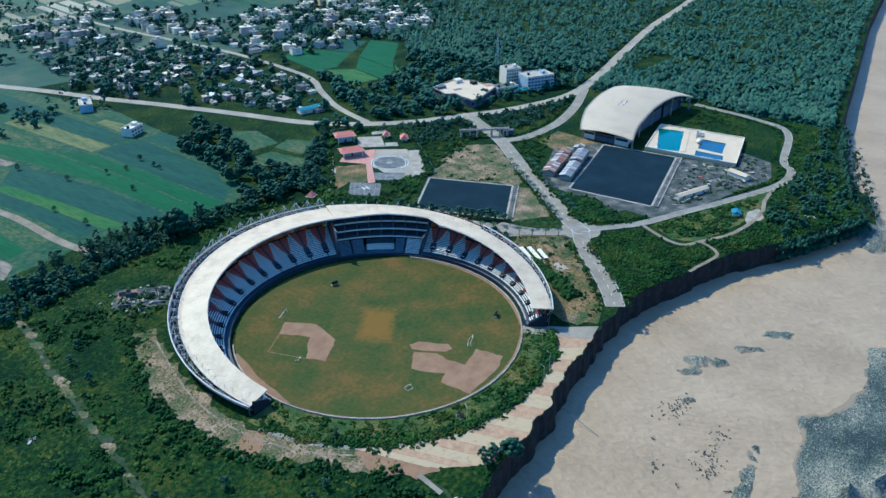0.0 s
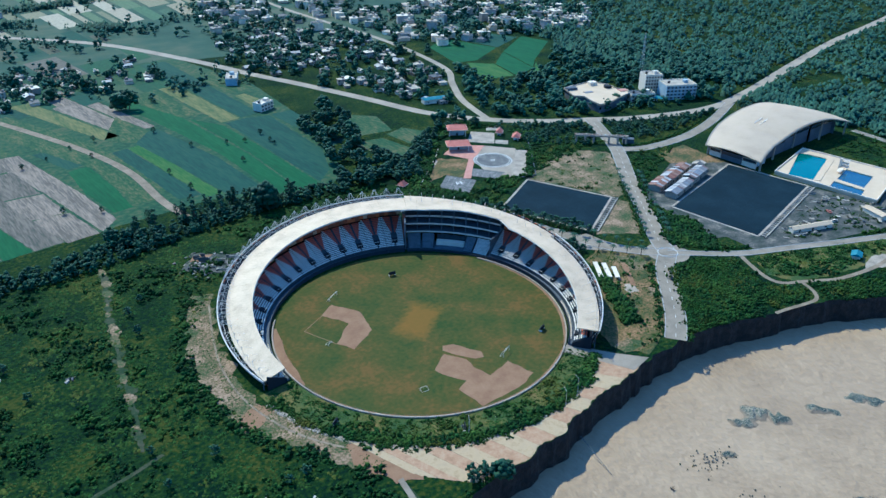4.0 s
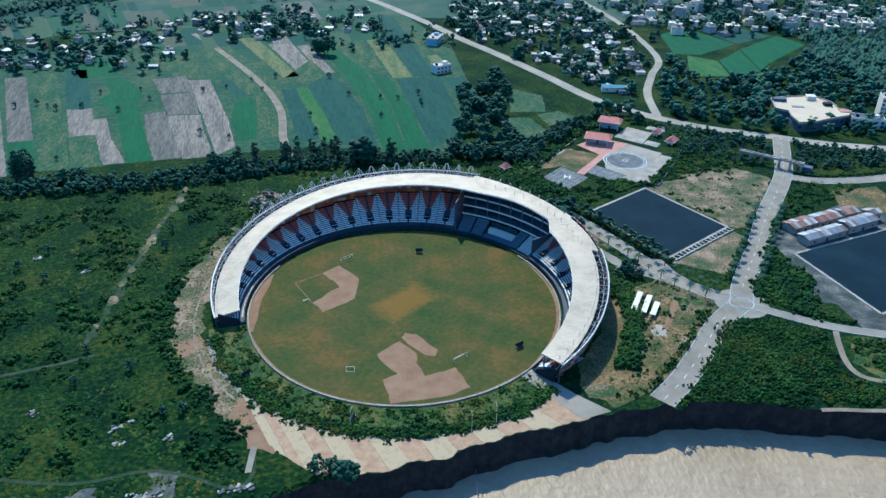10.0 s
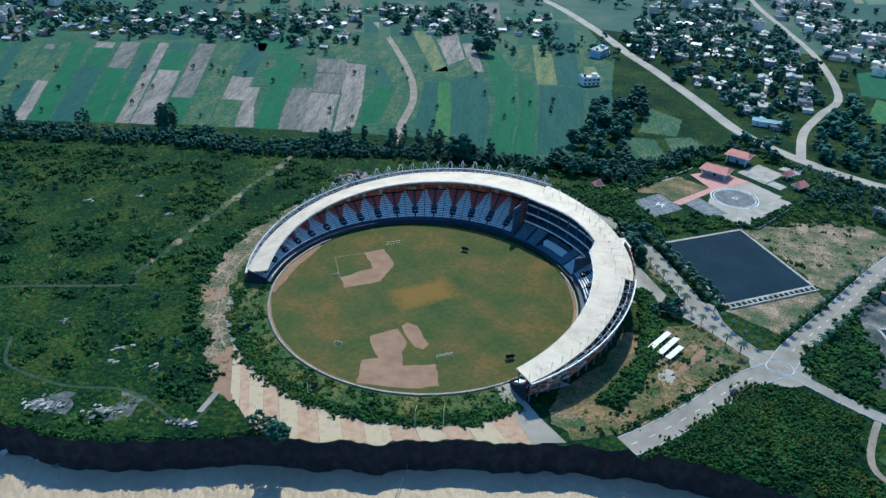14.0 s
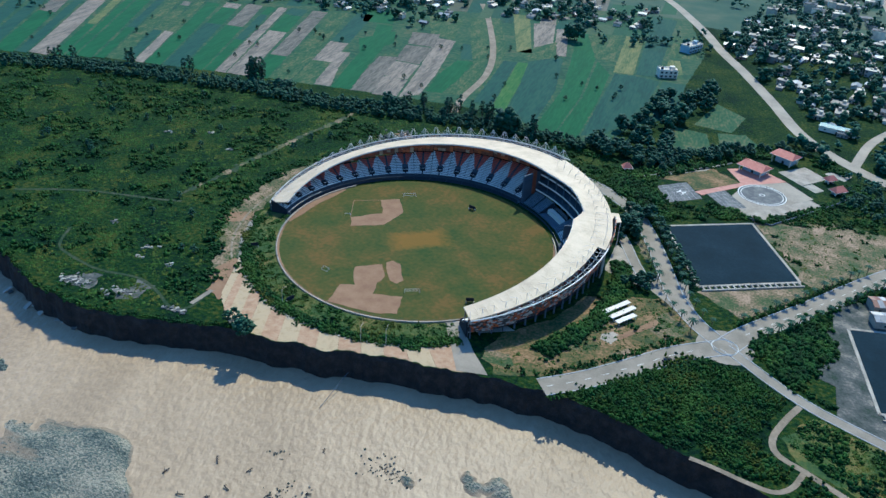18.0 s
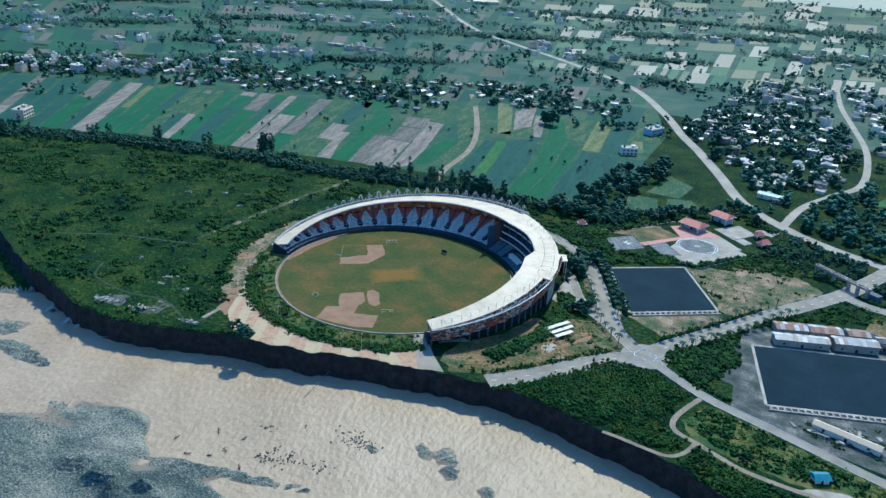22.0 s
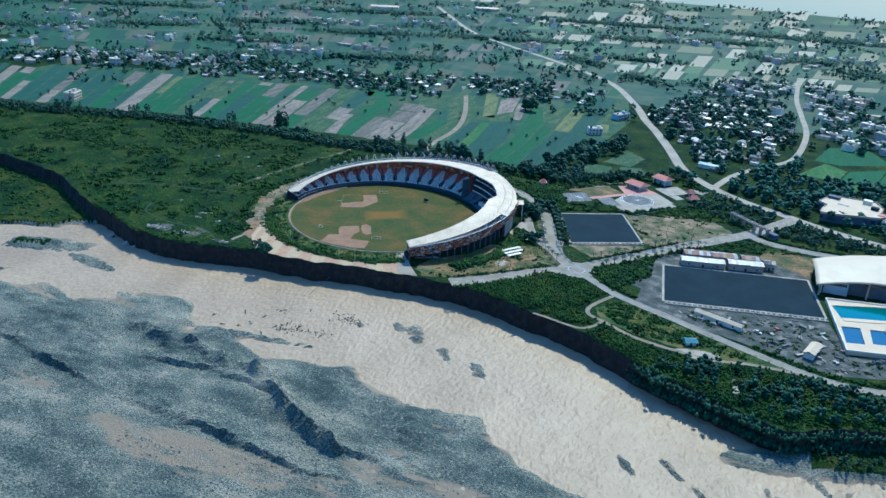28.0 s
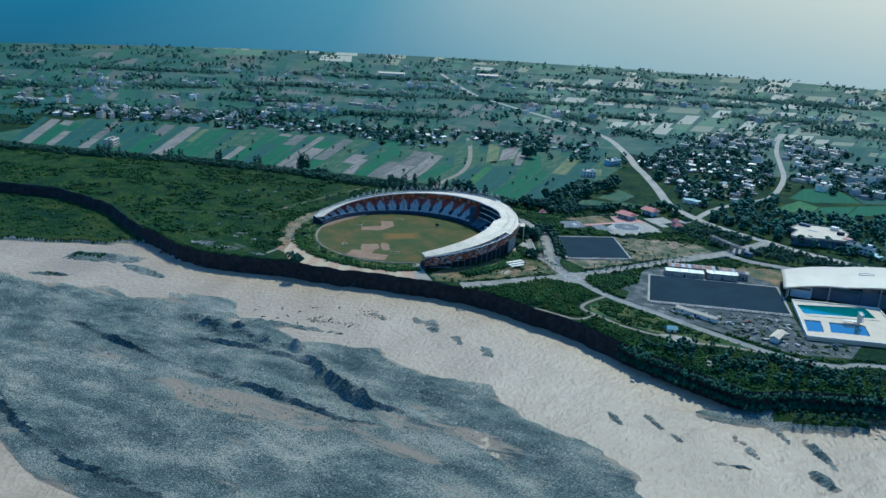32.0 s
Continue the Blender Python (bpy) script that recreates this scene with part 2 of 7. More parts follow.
M_SEATW = material("pale_seats", [(0.6, 0.56, 0.47), (0.72, 0.67, 0.57)], 0.3, 2.0, 0.55)
M_SEATR = material("red_seats", [(0.38, 0.07, 0.03), (0.48, 0.095, 0.04)], 0.3, 2.0, 0.55)
M_SEATD = material("grey_seats", [(0.12, 0.135, 0.15), (0.19, 0.205, 0.215)], 0.3, 2.0, 0.6)
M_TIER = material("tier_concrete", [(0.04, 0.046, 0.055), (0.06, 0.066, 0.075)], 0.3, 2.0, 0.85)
M_NAVY = material("navy_wall_paint", [(0.014, 0.02, 0.03), (0.022, 0.03, 0.042)], 0.2, 1.0, 0.6)
# Near-black: shade of openings put into colour, also tyres, tanks and dark paint.
M_VOID = material("opening_shade_and_black", [(0.012, 0.014, 0.018), (0.02, 0.022, 0.026)], 0.4, 2.0, 0.9)
M_FACADE = islands("facade_tiles", [(0.48, 0.13, 0.03), (0.1, 0.09, 0.08), (0.5, 0.46, 0.4), (0.05, 0.05, 0.05), (0.42, 0.1, 0.03), (0.3, 0.09, 0.04), (0.06, 0.055, 0.05), (0.35, 0.32, 0.28)], 0.6)
M_BACKWALL = islands("inner_cladding", [(0.46, 0.13, 0.04), (0.26, 0.08, 0.035), (0.5, 0.34, 0.2), (0.2, 0.08, 0.045)], 0.7)
M_PAVPINK = material("pink_paving", [(0.27, 0.158, 0.082), (0.34, 0.21, 0.112), (0.39, 0.265, 0.15)], 0.3, 2.0, 0.9)
M_PAVCREAM = material("cream_paving", [(0.3, 0.215, 0.112), (0.4, 0.295, 0.158), (0.35, 0.262, 0.15)], 0.3, 2.0, 0.9)
M_PAD = material("weathered_pad", [(0.075, 0.075, 0.07), (0.12, 0.115, 0.105), (0.18, 0.165, 0.14)], 0.18, 1.6, 0.9, grain=0.6)
M_TERRA = material("terracotta_roof", [(0.4, 0.13, 0.085), (0.5, 0.18, 0.12)], 0.4, 3.0, 0.7)
M_PINKPAVE = material("red_yard_paving", [(0.36, 0.17, 0.12), (0.46, 0.24, 0.17)], 0.3, 2.0, 0.9)
M_PLASTER = islands("house_plaster", [(0.52, 0.44, 0.32), (0.3, 0.25, 0.19), (0.62, 0.52, 0.37), (0.22, 0.19, 0.15), (0.34, 0.3, 0.24), (0.36, 0.23, 0.14)], 0.85)
M_FLATROOF = islands("flat_roofs", [(0.26, 0.23, 0.18), (0.14, 0.13, 0.115), (0.36, 0.31, 0.23), (0.6, 0.52, 0.39), (0.1, 0.1, 0.1), (0.45, 0.38, 0.28)], 0.9)
M_TIN = islands("tin_sheets", [(0.28, 0.25, 0.21), (0.17, 0.16, 0.145), (0.16, 0.1, 0.07), (0.42, 0.38, 0.32), (0.2, 0.2, 0.2)], 0.5, 0.5)
M_RUST = islands("rusty_sheets", [(0.2, 0.1, 0.06), (0.3, 0.28, 0.26), (0.16, 0.07, 0.045), (0.42, 0.4, 0.37), (0.24, 0.15, 0.1)], 0.7)
M_GLASS = material("dark_glass", [(0.02, 0.028, 0.036), (0.035, 0.045, 0.055)], 0.5, 3.0, 0.15, spec=0.6)
M_TEAL = material("pool_water", [(0.012, 0.095, 0.082), (0.018, 0.12, 0.1)], 0.1, 0.6, 0.1, spec=0.5)
M_BLUEPOOL = material("deep_pool_water", [(0.018, 0.055, 0.09), (0.026, 0.07, 0.11)], 0.1, 0.6, 0.1, spec=0.5)
M_DECK = material("pool_deck", [(0.48, 0.365, 0.225), (0.55, 0.425, 0.268)], 0.1, 1.0, 0.8)
M_WHITE = material("white_paint", [(0.6, 0.52, 0.39), (0.7, 0.61, 0.47)], 0.3, 2.0, 0.7)
M_BLUETRIM = material("blue_wall", [(0.26, 0.32, 0.36), (0.36, 0.42, 0.45)], 0.2, 2.0, 0.7)
M_TEALROOF = material("teal_tin_roof", [(0.03, 0.13, 0.16), (0.05, 0.18, 0.21)], 0.5, 3.0, 0.5)
M_BARK = material("bark", [(0.05, 0.038, 0.028), (0.1, 0.08, 0.06)], 2.0, 8.0, 0.95)
M_LEAF = material("tree_leaves", [(0.009, 0.034, 0.018), (0.018, 0.055, 0.025), (0.032, 0.075, 0.03)], 0.25, 1.5, 0.8, vary=0.35, bump=0.3, bump_scale=2.0)
M_BUSH = material("bush_leaves", [(0.009, 0.029, 0.008), (0.021, 0.053, 0.009), (0.048, 0.083, 0.011)], 0.06, 1.0, 0.85, vary=0.55, spec=0.12, bump=0.3, bump_scale=2.0)
M_YELLOWBUSH = material("yellow_green_leaves", [(0.014, 0.045, 0.006), (0.03, 0.06, 0.007), (0.08, 0.079, 0.01)], 0.045, 1.0, 0.85, vary=0.35, spec=0.12)
# Foliage lightened and blued: the haze of distance is put into this colour.
M_HAZEWOOD = material("hazed_wood_leaves", [(0.022, 0.062, 0.042), (0.034, 0.082, 0.05), (0.05, 0.1, 0.056)], 0.02, 0.5, 0.9, vary=0.35)
# Lighter than near leaves, with haze over the village put into the colour.
M_VILLAGE = material("hazed_village_leaves", [(0.018, 0.056, 0.034), (0.03, 0.076, 0.042), (0.046, 0.094, 0.048)], 0.1, 0.8, 0.85, vary=0.4)
M_RUBBLE = islands("rubble", [(0.2, 0.175, 0.14), (0.3, 0.265, 0.2), (0.13, 0.12, 0.1), (0.38, 0.335, 0.26), (0.08, 0.08, 0.075)], 0.9)
M_BARE = material("bare_orange_soil", [(0.03, 0.058, 0.014), (0.075, 0.078, 0.026), (0.16, 0.112, 0.058), (0.29, 0.2, 0.12)], 0.075, 0.9, 0.95, bump=0.1, grain=0.7)
M_SAND = material("sandy_gravel", [(0.22, 0.185, 0.135), (0.3, 0.25, 0.185), (0.38, 0.32, 0.24)], 0.15, 1.2, 0.95)
M_YARD = material("gravel_yard", [(0.02, 0.034, 0.018), (0.05, 0.053, 0.044), (0.082, 0.08, 0.066), (0.19, 0.165, 0.125)], 0.11, 0.8, 0.95, bump=0.15)
M_F = {
    "green": material("paddy_green", [(0.006, 0.052, 0.012), (0.009, 0.066, 0.015), (0.014, 0.078, 0.018)], 0.035, 0.22, 0.95, stretch=(3, 0.35, 1), grain=0.9),
    "dark": material("dark_crop", [(0.007, 0.038, 0.024), (0.011, 0.05, 0.03), (0.018, 0.058, 0.031)], 0.035, 0.22, 0.95, stretch=(3, 0.35, 1), grain=0.9),
    "lime": material("lime_crop", [(0.018, 0.08, 0.012), (0.035, 0.095, 0.014), (0.06, 0.11, 0.02)], 0.05, 0.25, 0.95, stretch=(3, 0.4, 1), grain=0.9),
    "tan": material("ploughed_tan", [(0.1, 0.085, 0.062), (0.16, 0.13, 0.095), (0.24, 0.19, 0.135)], 0.04, 0.24, 0.95, stretch=(4, 0.4, 1), bump=0.25, grain=1.1),
    "grey": material("ploughed_grey", [(0.06, 0.06, 0.042), (0.105, 0.09, 0.066), (0.15, 0.125, 0.09)], 0.04, 0.24, 0.95, stretch=(4, 0.4, 1), bump=0.25, grain=1.1),
    "weedy": material("weedy_plot", [(0.012, 0.05, 0.016), (0.03, 0.068, 0.02), (0.085, 0.09, 0.034)], 0.06, 0.3, 0.95, stretch=(2, 0.6, 1), grain=0.9),
    "yellow": material("ripe_plot", [(0.05, 0.085, 0.024), (0.1, 0.11, 0.034), (0.15, 0.14, 0.045)], 0.05, 0.25, 0.95, stretch=(3, 0.4, 1), grain=0.9),
}
M_MARGIN = material("field_margin_grass", [(0.01, 0.042, 0.016), (0.016, 0.056, 0.02), (0.03, 0.066, 0.022), (0.06, 0.075, 0.03)], 0.03, 0.25, 0.95, grain=0.9)
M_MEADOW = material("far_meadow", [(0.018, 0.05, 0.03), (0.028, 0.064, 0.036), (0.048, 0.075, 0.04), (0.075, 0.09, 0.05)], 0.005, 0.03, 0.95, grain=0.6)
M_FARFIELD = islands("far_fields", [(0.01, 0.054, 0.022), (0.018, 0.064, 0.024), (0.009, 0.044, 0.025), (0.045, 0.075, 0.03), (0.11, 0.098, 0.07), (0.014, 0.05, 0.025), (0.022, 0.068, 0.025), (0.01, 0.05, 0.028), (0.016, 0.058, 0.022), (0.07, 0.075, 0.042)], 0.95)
# Dry field tones, also paled for the bright haze over the far plain.
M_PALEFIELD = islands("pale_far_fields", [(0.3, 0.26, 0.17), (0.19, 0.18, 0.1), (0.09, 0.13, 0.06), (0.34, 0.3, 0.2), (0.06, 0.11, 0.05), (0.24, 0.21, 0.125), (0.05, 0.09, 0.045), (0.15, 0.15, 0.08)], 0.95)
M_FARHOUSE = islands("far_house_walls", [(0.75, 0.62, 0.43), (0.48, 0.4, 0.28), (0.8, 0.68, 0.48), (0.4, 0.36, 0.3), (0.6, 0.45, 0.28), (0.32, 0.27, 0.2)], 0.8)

# ---- mesh helpers ----
class Geo:
    """Collects corners and faces for one mesh."""

    def __init__(self):
        self.v, self.f = [], []

    def face(self, *pts):
        n = len(self.v)
        self.v.extend(tuple(p) for p in pts)
        self.f.append(tuple(range(n, n + len(pts))))
        return self

    def solid(self, low, high):
        """A prism between two rings of the same number of corners, low ring anticlockwise from above."""
        n, k = len(self.v), len(low)
        self.v.extend(tuple(p) for p in low)
        self.v.extend(tuple(p) for p in high)
        self.f.append(tuple(range(n + k - 1, n - 1, -1)))
        self.f.append(tuple(range(n + k, n + 2 * k)))
        for a in range(k):
            b = (a + 1) % k
            self.f.append((n + a, n + b, n + k + b, n + k + a))
        return self

    def box(self, x, y, z, sx, sy, sz, turn=0.0):
        """A box standing on z, centred at x, y."""
        c, s = math.cos(radians(turn)), math.sin(radians(turn))
        ring = [(x + c * u - s * w, y + s * u + c * w) for u, w in ((-sx / 2, -sy / 2), (sx / 2, -sy / 2), (sx / 2, sy / 2), (-sx / 2, sy / 2))]
        return self.solid([(a, b, z) for a, b in ring], [(a, b, z + sz) for a, b in ring])

    def slab(self, ring, z0, z1):
        return self.solid([(p[0], p[1], z0) for p in ring], [(p[0], p[1], z1) for p in ring])

    def tube(self, p, q, r, n=6):
        p, q = Vector(p), Vector(q)
        t = (q - p).to_track_quat("Z", "Y")
        rings = [[tuple(e + t @ Vector((r * math.cos(math.tau * k / n), r * math.sin(math.tau * k / n), 0))) for k in range(n)] for e in (p, q)]
        return self.solid(*rings)

    def made(self, name):
        me = bpy.data.meshes.new(name)
        me.from_pydata(self.v, [], self.f)
        me.update()
        return me


def piece(name, geo, mat, parent=None, label="", smooth=False):
    """Links one mesh, as a thing or as a part."""
    me = geo.made(name) if isinstance(geo, Geo) else geo
    if not me.materials:
        me.materials.append(mat)
    if smooth:
        me.polygons.foreach_set("use_smooth", [True] * len(me.polygons))
    ob = new(name, me)
    ob.parent = parent
    return tagged(ob, label)


def thing(name, label, category, at=(0, 0, 0), turn=0.0, group="", kind=""):
    ob = new(name)
    ob.matrix_world = pose(*at, 0, 0, turn)
    return tagged(ob, label, category, group, kind)


def arc(r, a0, a1, z, n):
    return [(CX + r * math.cos(radians(a0 + (a1 - a0) * k / n)), CY + r * math.sin(radians(a0 + (a1 - a0) * k / n)), z) for k in range(n + 1)]


def polar(r, a, z=0.0):
    return (CX + r * math.cos(radians(a)), CY + r * math.sin(radians(a)), z)


def along(pts, step):
    """Points every step metres along a line, with their headings."""
    out, left = [], 0.0
    for (x0, y0), (x1, y1) in zip(pts, pts[1:]):
        d = math.hypot(x1 - x0, y1 - y0)
        while left < d:
            out.append((x0 + (x1 - x0) * left / d, y0 + (y1 - y0) * left / d, math.degrees(math.atan2(y1 - y0, x1 - x0))))
            left += step
        left -= d
    return out


def curve(pts, n=6):
    """A smooth line through the points."""
    p = [np.array(q, float) for q in pts]
    p = [2 * p[0] - p[1], *p, 2 * p[-1] - p[-2]]
    out = []
    for a, b, c, d in zip(p, p[1:], p[2:], p[3:]):
        for k in range(n):
            t = k / n
            out.append(tuple(0.5 * (2 * b + (c - a) * t + (2 * a - 5 * b + 4 * c - d) * t * t + (3 * b - a - 3 * c + d) * t**3)))
    out.append(tuple(p[-2]))
    return out


def ribbon(line, half, z0, z1, shift=0.0):
    """A strip of thickness z1 - z0 that follows a line, shifted to its left."""
    g, sides = Geo(), []
    for k, p in enumerate(line):
        a, b = line[max(0, k - 1)], line[min(len(line) - 1, k + 1)]
        d = math.hypot(b[0] - a[0], b[1] - a[1]) or 1
        nx, ny = -(b[1] - a[1]) / d, (b[0] - a[0]) / d
        sides.append([(p[0] + nx * (shift + s * half), p[1] + ny * (shift + s * half)) for s in (-1, 1)])
    for (r0, l0), (r1, l1) in zip(sides, sides[1:]):
        n = len(g.v)
        g.v += [(*r0, z1), (*r1, z1), (*l1, z1), (*l0, z1), (*r0, z0), (*r1, z0), (*l1, z0), (*l0, z0)]
        g.f += [(n, n + 1, n + 2, n + 3), (n + 4, n + 5, n + 1, n), (n + 6, n + 7, n + 3, n + 2)]
    return g


def inside(x, y, ring):
    hit = False
    for (x0, y0), (x1, y1) in zip(ring, ring[1:] + ring[:1]):
        if (y0 > y) != (y1 > y) and x < (x1 - x0) * (y - y0) / (y1 - y0) + x0:
            hit = not hit
    return hit


def wobble(ring, amp=1.2, step=2.5):
    """A ring with uneven, weathered edges."""
    out = []
    for k, p in enumerate(ring):
        q = ring[(k + 1) % len(ring)]
        n = max(1, int(math.hypot(q[0] - p[0], q[1] - p[1]) / step))
        for i in range(n):
            x, y = p[0] + (q[0] - p[0]) * i / n, p[1] + (q[1] - p[1]) * i / n
            f = (x * 0.17, y * 0.17, 0.0)
            out.append((x + amp * 1.6 * noise.fractal(f, 1.0, 2.0, 3), y + amp * 1.6 * noise.fractal((f[0], f[1], 9.0), 1.0, 2.0, 3)))
    return out


CX, CY = -21.9, -44.2  # centre of the playing field

# ---- the land: plateau, eroded bank and river bed as one sheet ----
BANK = [(-5200, -200), (-1500, -130), (-700, -95), (-466, -72), (-400, -60), (-316, -82), (-240, -128), (-222, -134), (-178, -155), (-147, -163), (-102, -158), (-80, -152), (-60, -151.5), (-30, -150), (0, -144), (44, -141), (75, -140.5), (105, -148), (136, -159), (163, -169), (205, -195), (245, -214), (274, -226), (300, -212), (380, -188), (482, -170), (603, -156), (932, -113), (1500, -60), (5200, 300)]
GRAVEL = [(-5200, -900), (-600, -380), (-330, -262), (-249, -250), (-153, -229), (-113, -211), (-81, -209), (-72, -226), (-60, -248), (0, -257), (30, -244), (46, -236), (56, -243), (80, -253), (92, -264), (107, -256), (126, -257), (152, -273), (190, -296), (224, -328), (320, -400), (600, -560), (5200, -2600)]
BXS, BYS = zip(*BANK)
GXS, GYS = zip(*GRAVEL)
WATER_Z = -13.0


def bank_y(x):
    rough = 2.6 * noise.noise((x * 0.09, 3.1, 0)) + 1.3 * noise.noise((x * 0.31, 7.7, 0))
    return float(np.interp(x, BXS, BYS)) + (rough if abs(x) < 600 else 0)


def blob(x, y, bx, by, length, wide, turn):
    c, s = math.cos(radians(turn)), math.sin(radians(turn))
    u, w = ((x - bx) * c + (y - by) * s) / length, (-(x - bx) * s + (y - by) * c) / wide
    return math.exp(-(u * u + w * w))


BARS = [(65, -190, 13, 4.5, -62, 1.9), (52, -188, 6, 2.6, -55, 1.8), (90, -207, 12, 3.2, -60, 1.6), (112, -214, 12, 4.0, -50, 1.7), (30, -196, 5, 2.2, -30, 1.6), (-237, -184, 36, 8, 17, 2.6), (-181, -194, 22, 4.5, -10, 2.4), (-237, -232, 18, 3, 20, 2.2),
        (273, -267, 11, 2.4, -58, 2.3), (292, -248, 8, 2, -60, 2.3), (310, -258, 13, 3, -62, 2.5), (311, -286, 11, 3.5, -52, 2.6), (267, -290, 9, 1.8, 8, 2.0), (225, -262, 8, 1.6, -50, 2.0), (240, -275, 7, 1.6, -50, 2.0), (-20, -236, 32, 3.0, 6, 2.2), (205, -268, 8, 2.2, -50, 1.9)]
MOUNDS = [(-83, -258, 6, 4, -20, 3.6), (-70, -260, 4, 3.5, 30, 3.2), (-58, -265, 7, 3.5, -25, 3.8), (-45, -262, 5, 4, -40, 3.4), (-33, -268, 6, 3.5, -20, 3.2), (-19, -270, 5, 3, -30, 3.0), (2, -271, 8, 3, -20, 2.4), (30, -290, 8, 3.5, -50, 2.6), (50, -302, 10, 3.5, -42, 3.0), (70, -312, 8, 3, -25, 2.4), (-150, -262, 40, 8, -15, 1.0), (100, -280, 14, 5, -60, 1.4)]


STEPS = [((-150, -118, -85, -44, 1, 31, 62, 90), (-297, -306, -312, -320, -324, -328, -334, -331), 2.0), ((18, 30, 44, 64, 77, 92), (-281, -291, -300, -312, -316, -312), 3.2), ((-230, -150, -80, -33, 30), (-330, -372, -408, -424, -430), 1.6), ((-60, -20, 20, 52), (-286, -280, -284, -292), 1.4)]


def bed_z(x, y):
    """Height of the river bed: silt under water, bars and gravel beds above it."""
    s = float(np.interp(x, GXS, GYS)) - y
    n1 = noise.fractal((x * 0.012 + 5, y * 0.03, 1.0), 1.0, 2.0, 5)
    n2 = noise.fractal((x * 0.08, y * 0.11, 4.0), 1.0, 2.0, 4)
    k = max(0.0, min(1.0, (s + 10 + 16 * n1) / 26))
    z = -14.6 + 2.9 * k * k * (3 - 2 * k) + k * (0.55 * n1 + 0.35 * n2)
    if s > -20:  # braided channels along the flow
        c = noise.fractal(((x * 0.9 - y * 0.45) * 0.006, (x * 0.45 + y * 0.9) * 0.035, 12.0), 1.0, 2.0, 4)
        z += (1.5 * c - 0.15) * k * (1.0 if s < 70 else max(0.3, 1 - (s - 70) / 60))
        if s > 60:
            z = max(z, -12.5)
    if y < -400 and x < 90:
        z -= 2.6 * max(0.0, min(1.0, (float(np.interp(x, [-700, -230, -33, 90], [-380, -352, -437, -450])) - y) / 10))
    if -260 < x < 340 and y > -420:
        for bx, by, lo, wi, tu, up in BARS:
            z += 1.45 * up * blob(x, y, bx, by, 1.25 * lo, 1.4 * wi, tu) * (1 + 0.75 * n2 + 0.5 * noise.noise((x * 0.35, y * 0.35, 3.0)))
        for bx, by, lo, wi, tu, up in MOUNDS:
            z += 1.75 * up * blob(x, y, bx, by, 1.2 * lo, 1.2 * wi, tu) * (1 + 0.8 * n2)
        z += 5.5 * min(1.0, 1.8 * blob(x, y, 350, -205, 85, 11, 20))
    if x < -225:  # low terrace beyond the bend
        z += 4.5 * max(0.0, min(1.0, (y + 143 + (-225 - x) * 0.5 + 14 * n1) / 9))
    if -270 < x < 130 and y < -215:  # eroded steps that face south
        for xs_, ys_, up in STEPS:
            if xs_[0] - 8 < x < xs_[-1] + 8:
                d = y - (float(np.interp(x, xs_, ys_)) + 1.6 * n2)
                ends = max(0.0, min(1.0, (x - xs_[0] + 8) / 16, (xs_[-1] + 8 - x) / 16))
                z += 1.25 * up * ends * (math.exp(-max(0, d) / 16.0) if d > 0 else -0.25 * math.exp(d / 30.0)) * (1 + 0.6 * n2) * (0.75 + 0.9 * noise.noise((x * 0.035, y * 0.02, 6.0)))
        if s > 60 and y > -400:
            z = max(z, -12.55)
    return z


def spread(a, b, step, far, grow):
    out, s = [], step
    while (out[-1] if out else b) < far:
        s *= grow
        out.append((out[-1] if out else b) + s)
    low, s = [], step
    while (low[-1] if low else a) > -far:
        s *= grow
        low.append((low[-1] if low else a) - s)
    return low[::-1] + [a + step * k for k in range(int((b - a) / step) + 1)] + out


xs = spread(-330, 345, 2.5, 5000, 1.28)
south = [-5000, -3000, -1900, -1200, -800, -600, -480, -410]
down = south + [-372 + 2.3 * k for k in range(160)] + [-3.4, -2.2]
up = [0.0, 1.5, 5, 12, 25, 50, 100, 180, 300, 500, 900, 1500, 2500, 4000, 5000]
verts, faces, wet = [], [], []
for x in xs:
    by = bank_y(x)
    tops = 0.5 * noise.noise((x * 0.2, 0, 9))
    for d in down:
        y = by + d
        foot = 2.0 * max(0.0, 1 + d / 6.0) * (0.6 + noise.noise((x * 0.15, 2, 2)))
        verts.append((x, y, bed_z(x, y) + (max(0, foot) if abs(x) < 900 else 0)))
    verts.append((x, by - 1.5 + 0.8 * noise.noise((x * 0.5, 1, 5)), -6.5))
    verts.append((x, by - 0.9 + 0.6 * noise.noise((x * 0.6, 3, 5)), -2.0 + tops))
    for d in up:
        verts.append((x, by + d, 0.0))
rows = len(down) + 2 + len(up)
slots = []
for i in range(len(xs) - 1):
    for j in range(rows - 1):
        a = i * rows + j
        faces.append((a, a + rows, a + rows + 1, a + 1))
        zc, xc, yc = verts[a][2], verts[a][0], verts[a][1]
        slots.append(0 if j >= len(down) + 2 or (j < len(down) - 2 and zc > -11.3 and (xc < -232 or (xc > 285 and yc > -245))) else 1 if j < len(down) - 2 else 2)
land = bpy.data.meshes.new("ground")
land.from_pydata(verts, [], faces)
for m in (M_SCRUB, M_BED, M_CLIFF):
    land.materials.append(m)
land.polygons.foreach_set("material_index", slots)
tagged(new("ground", land), "green scrubland plateau above an eroded bank and gravel river bed", "ground", kind="structure")

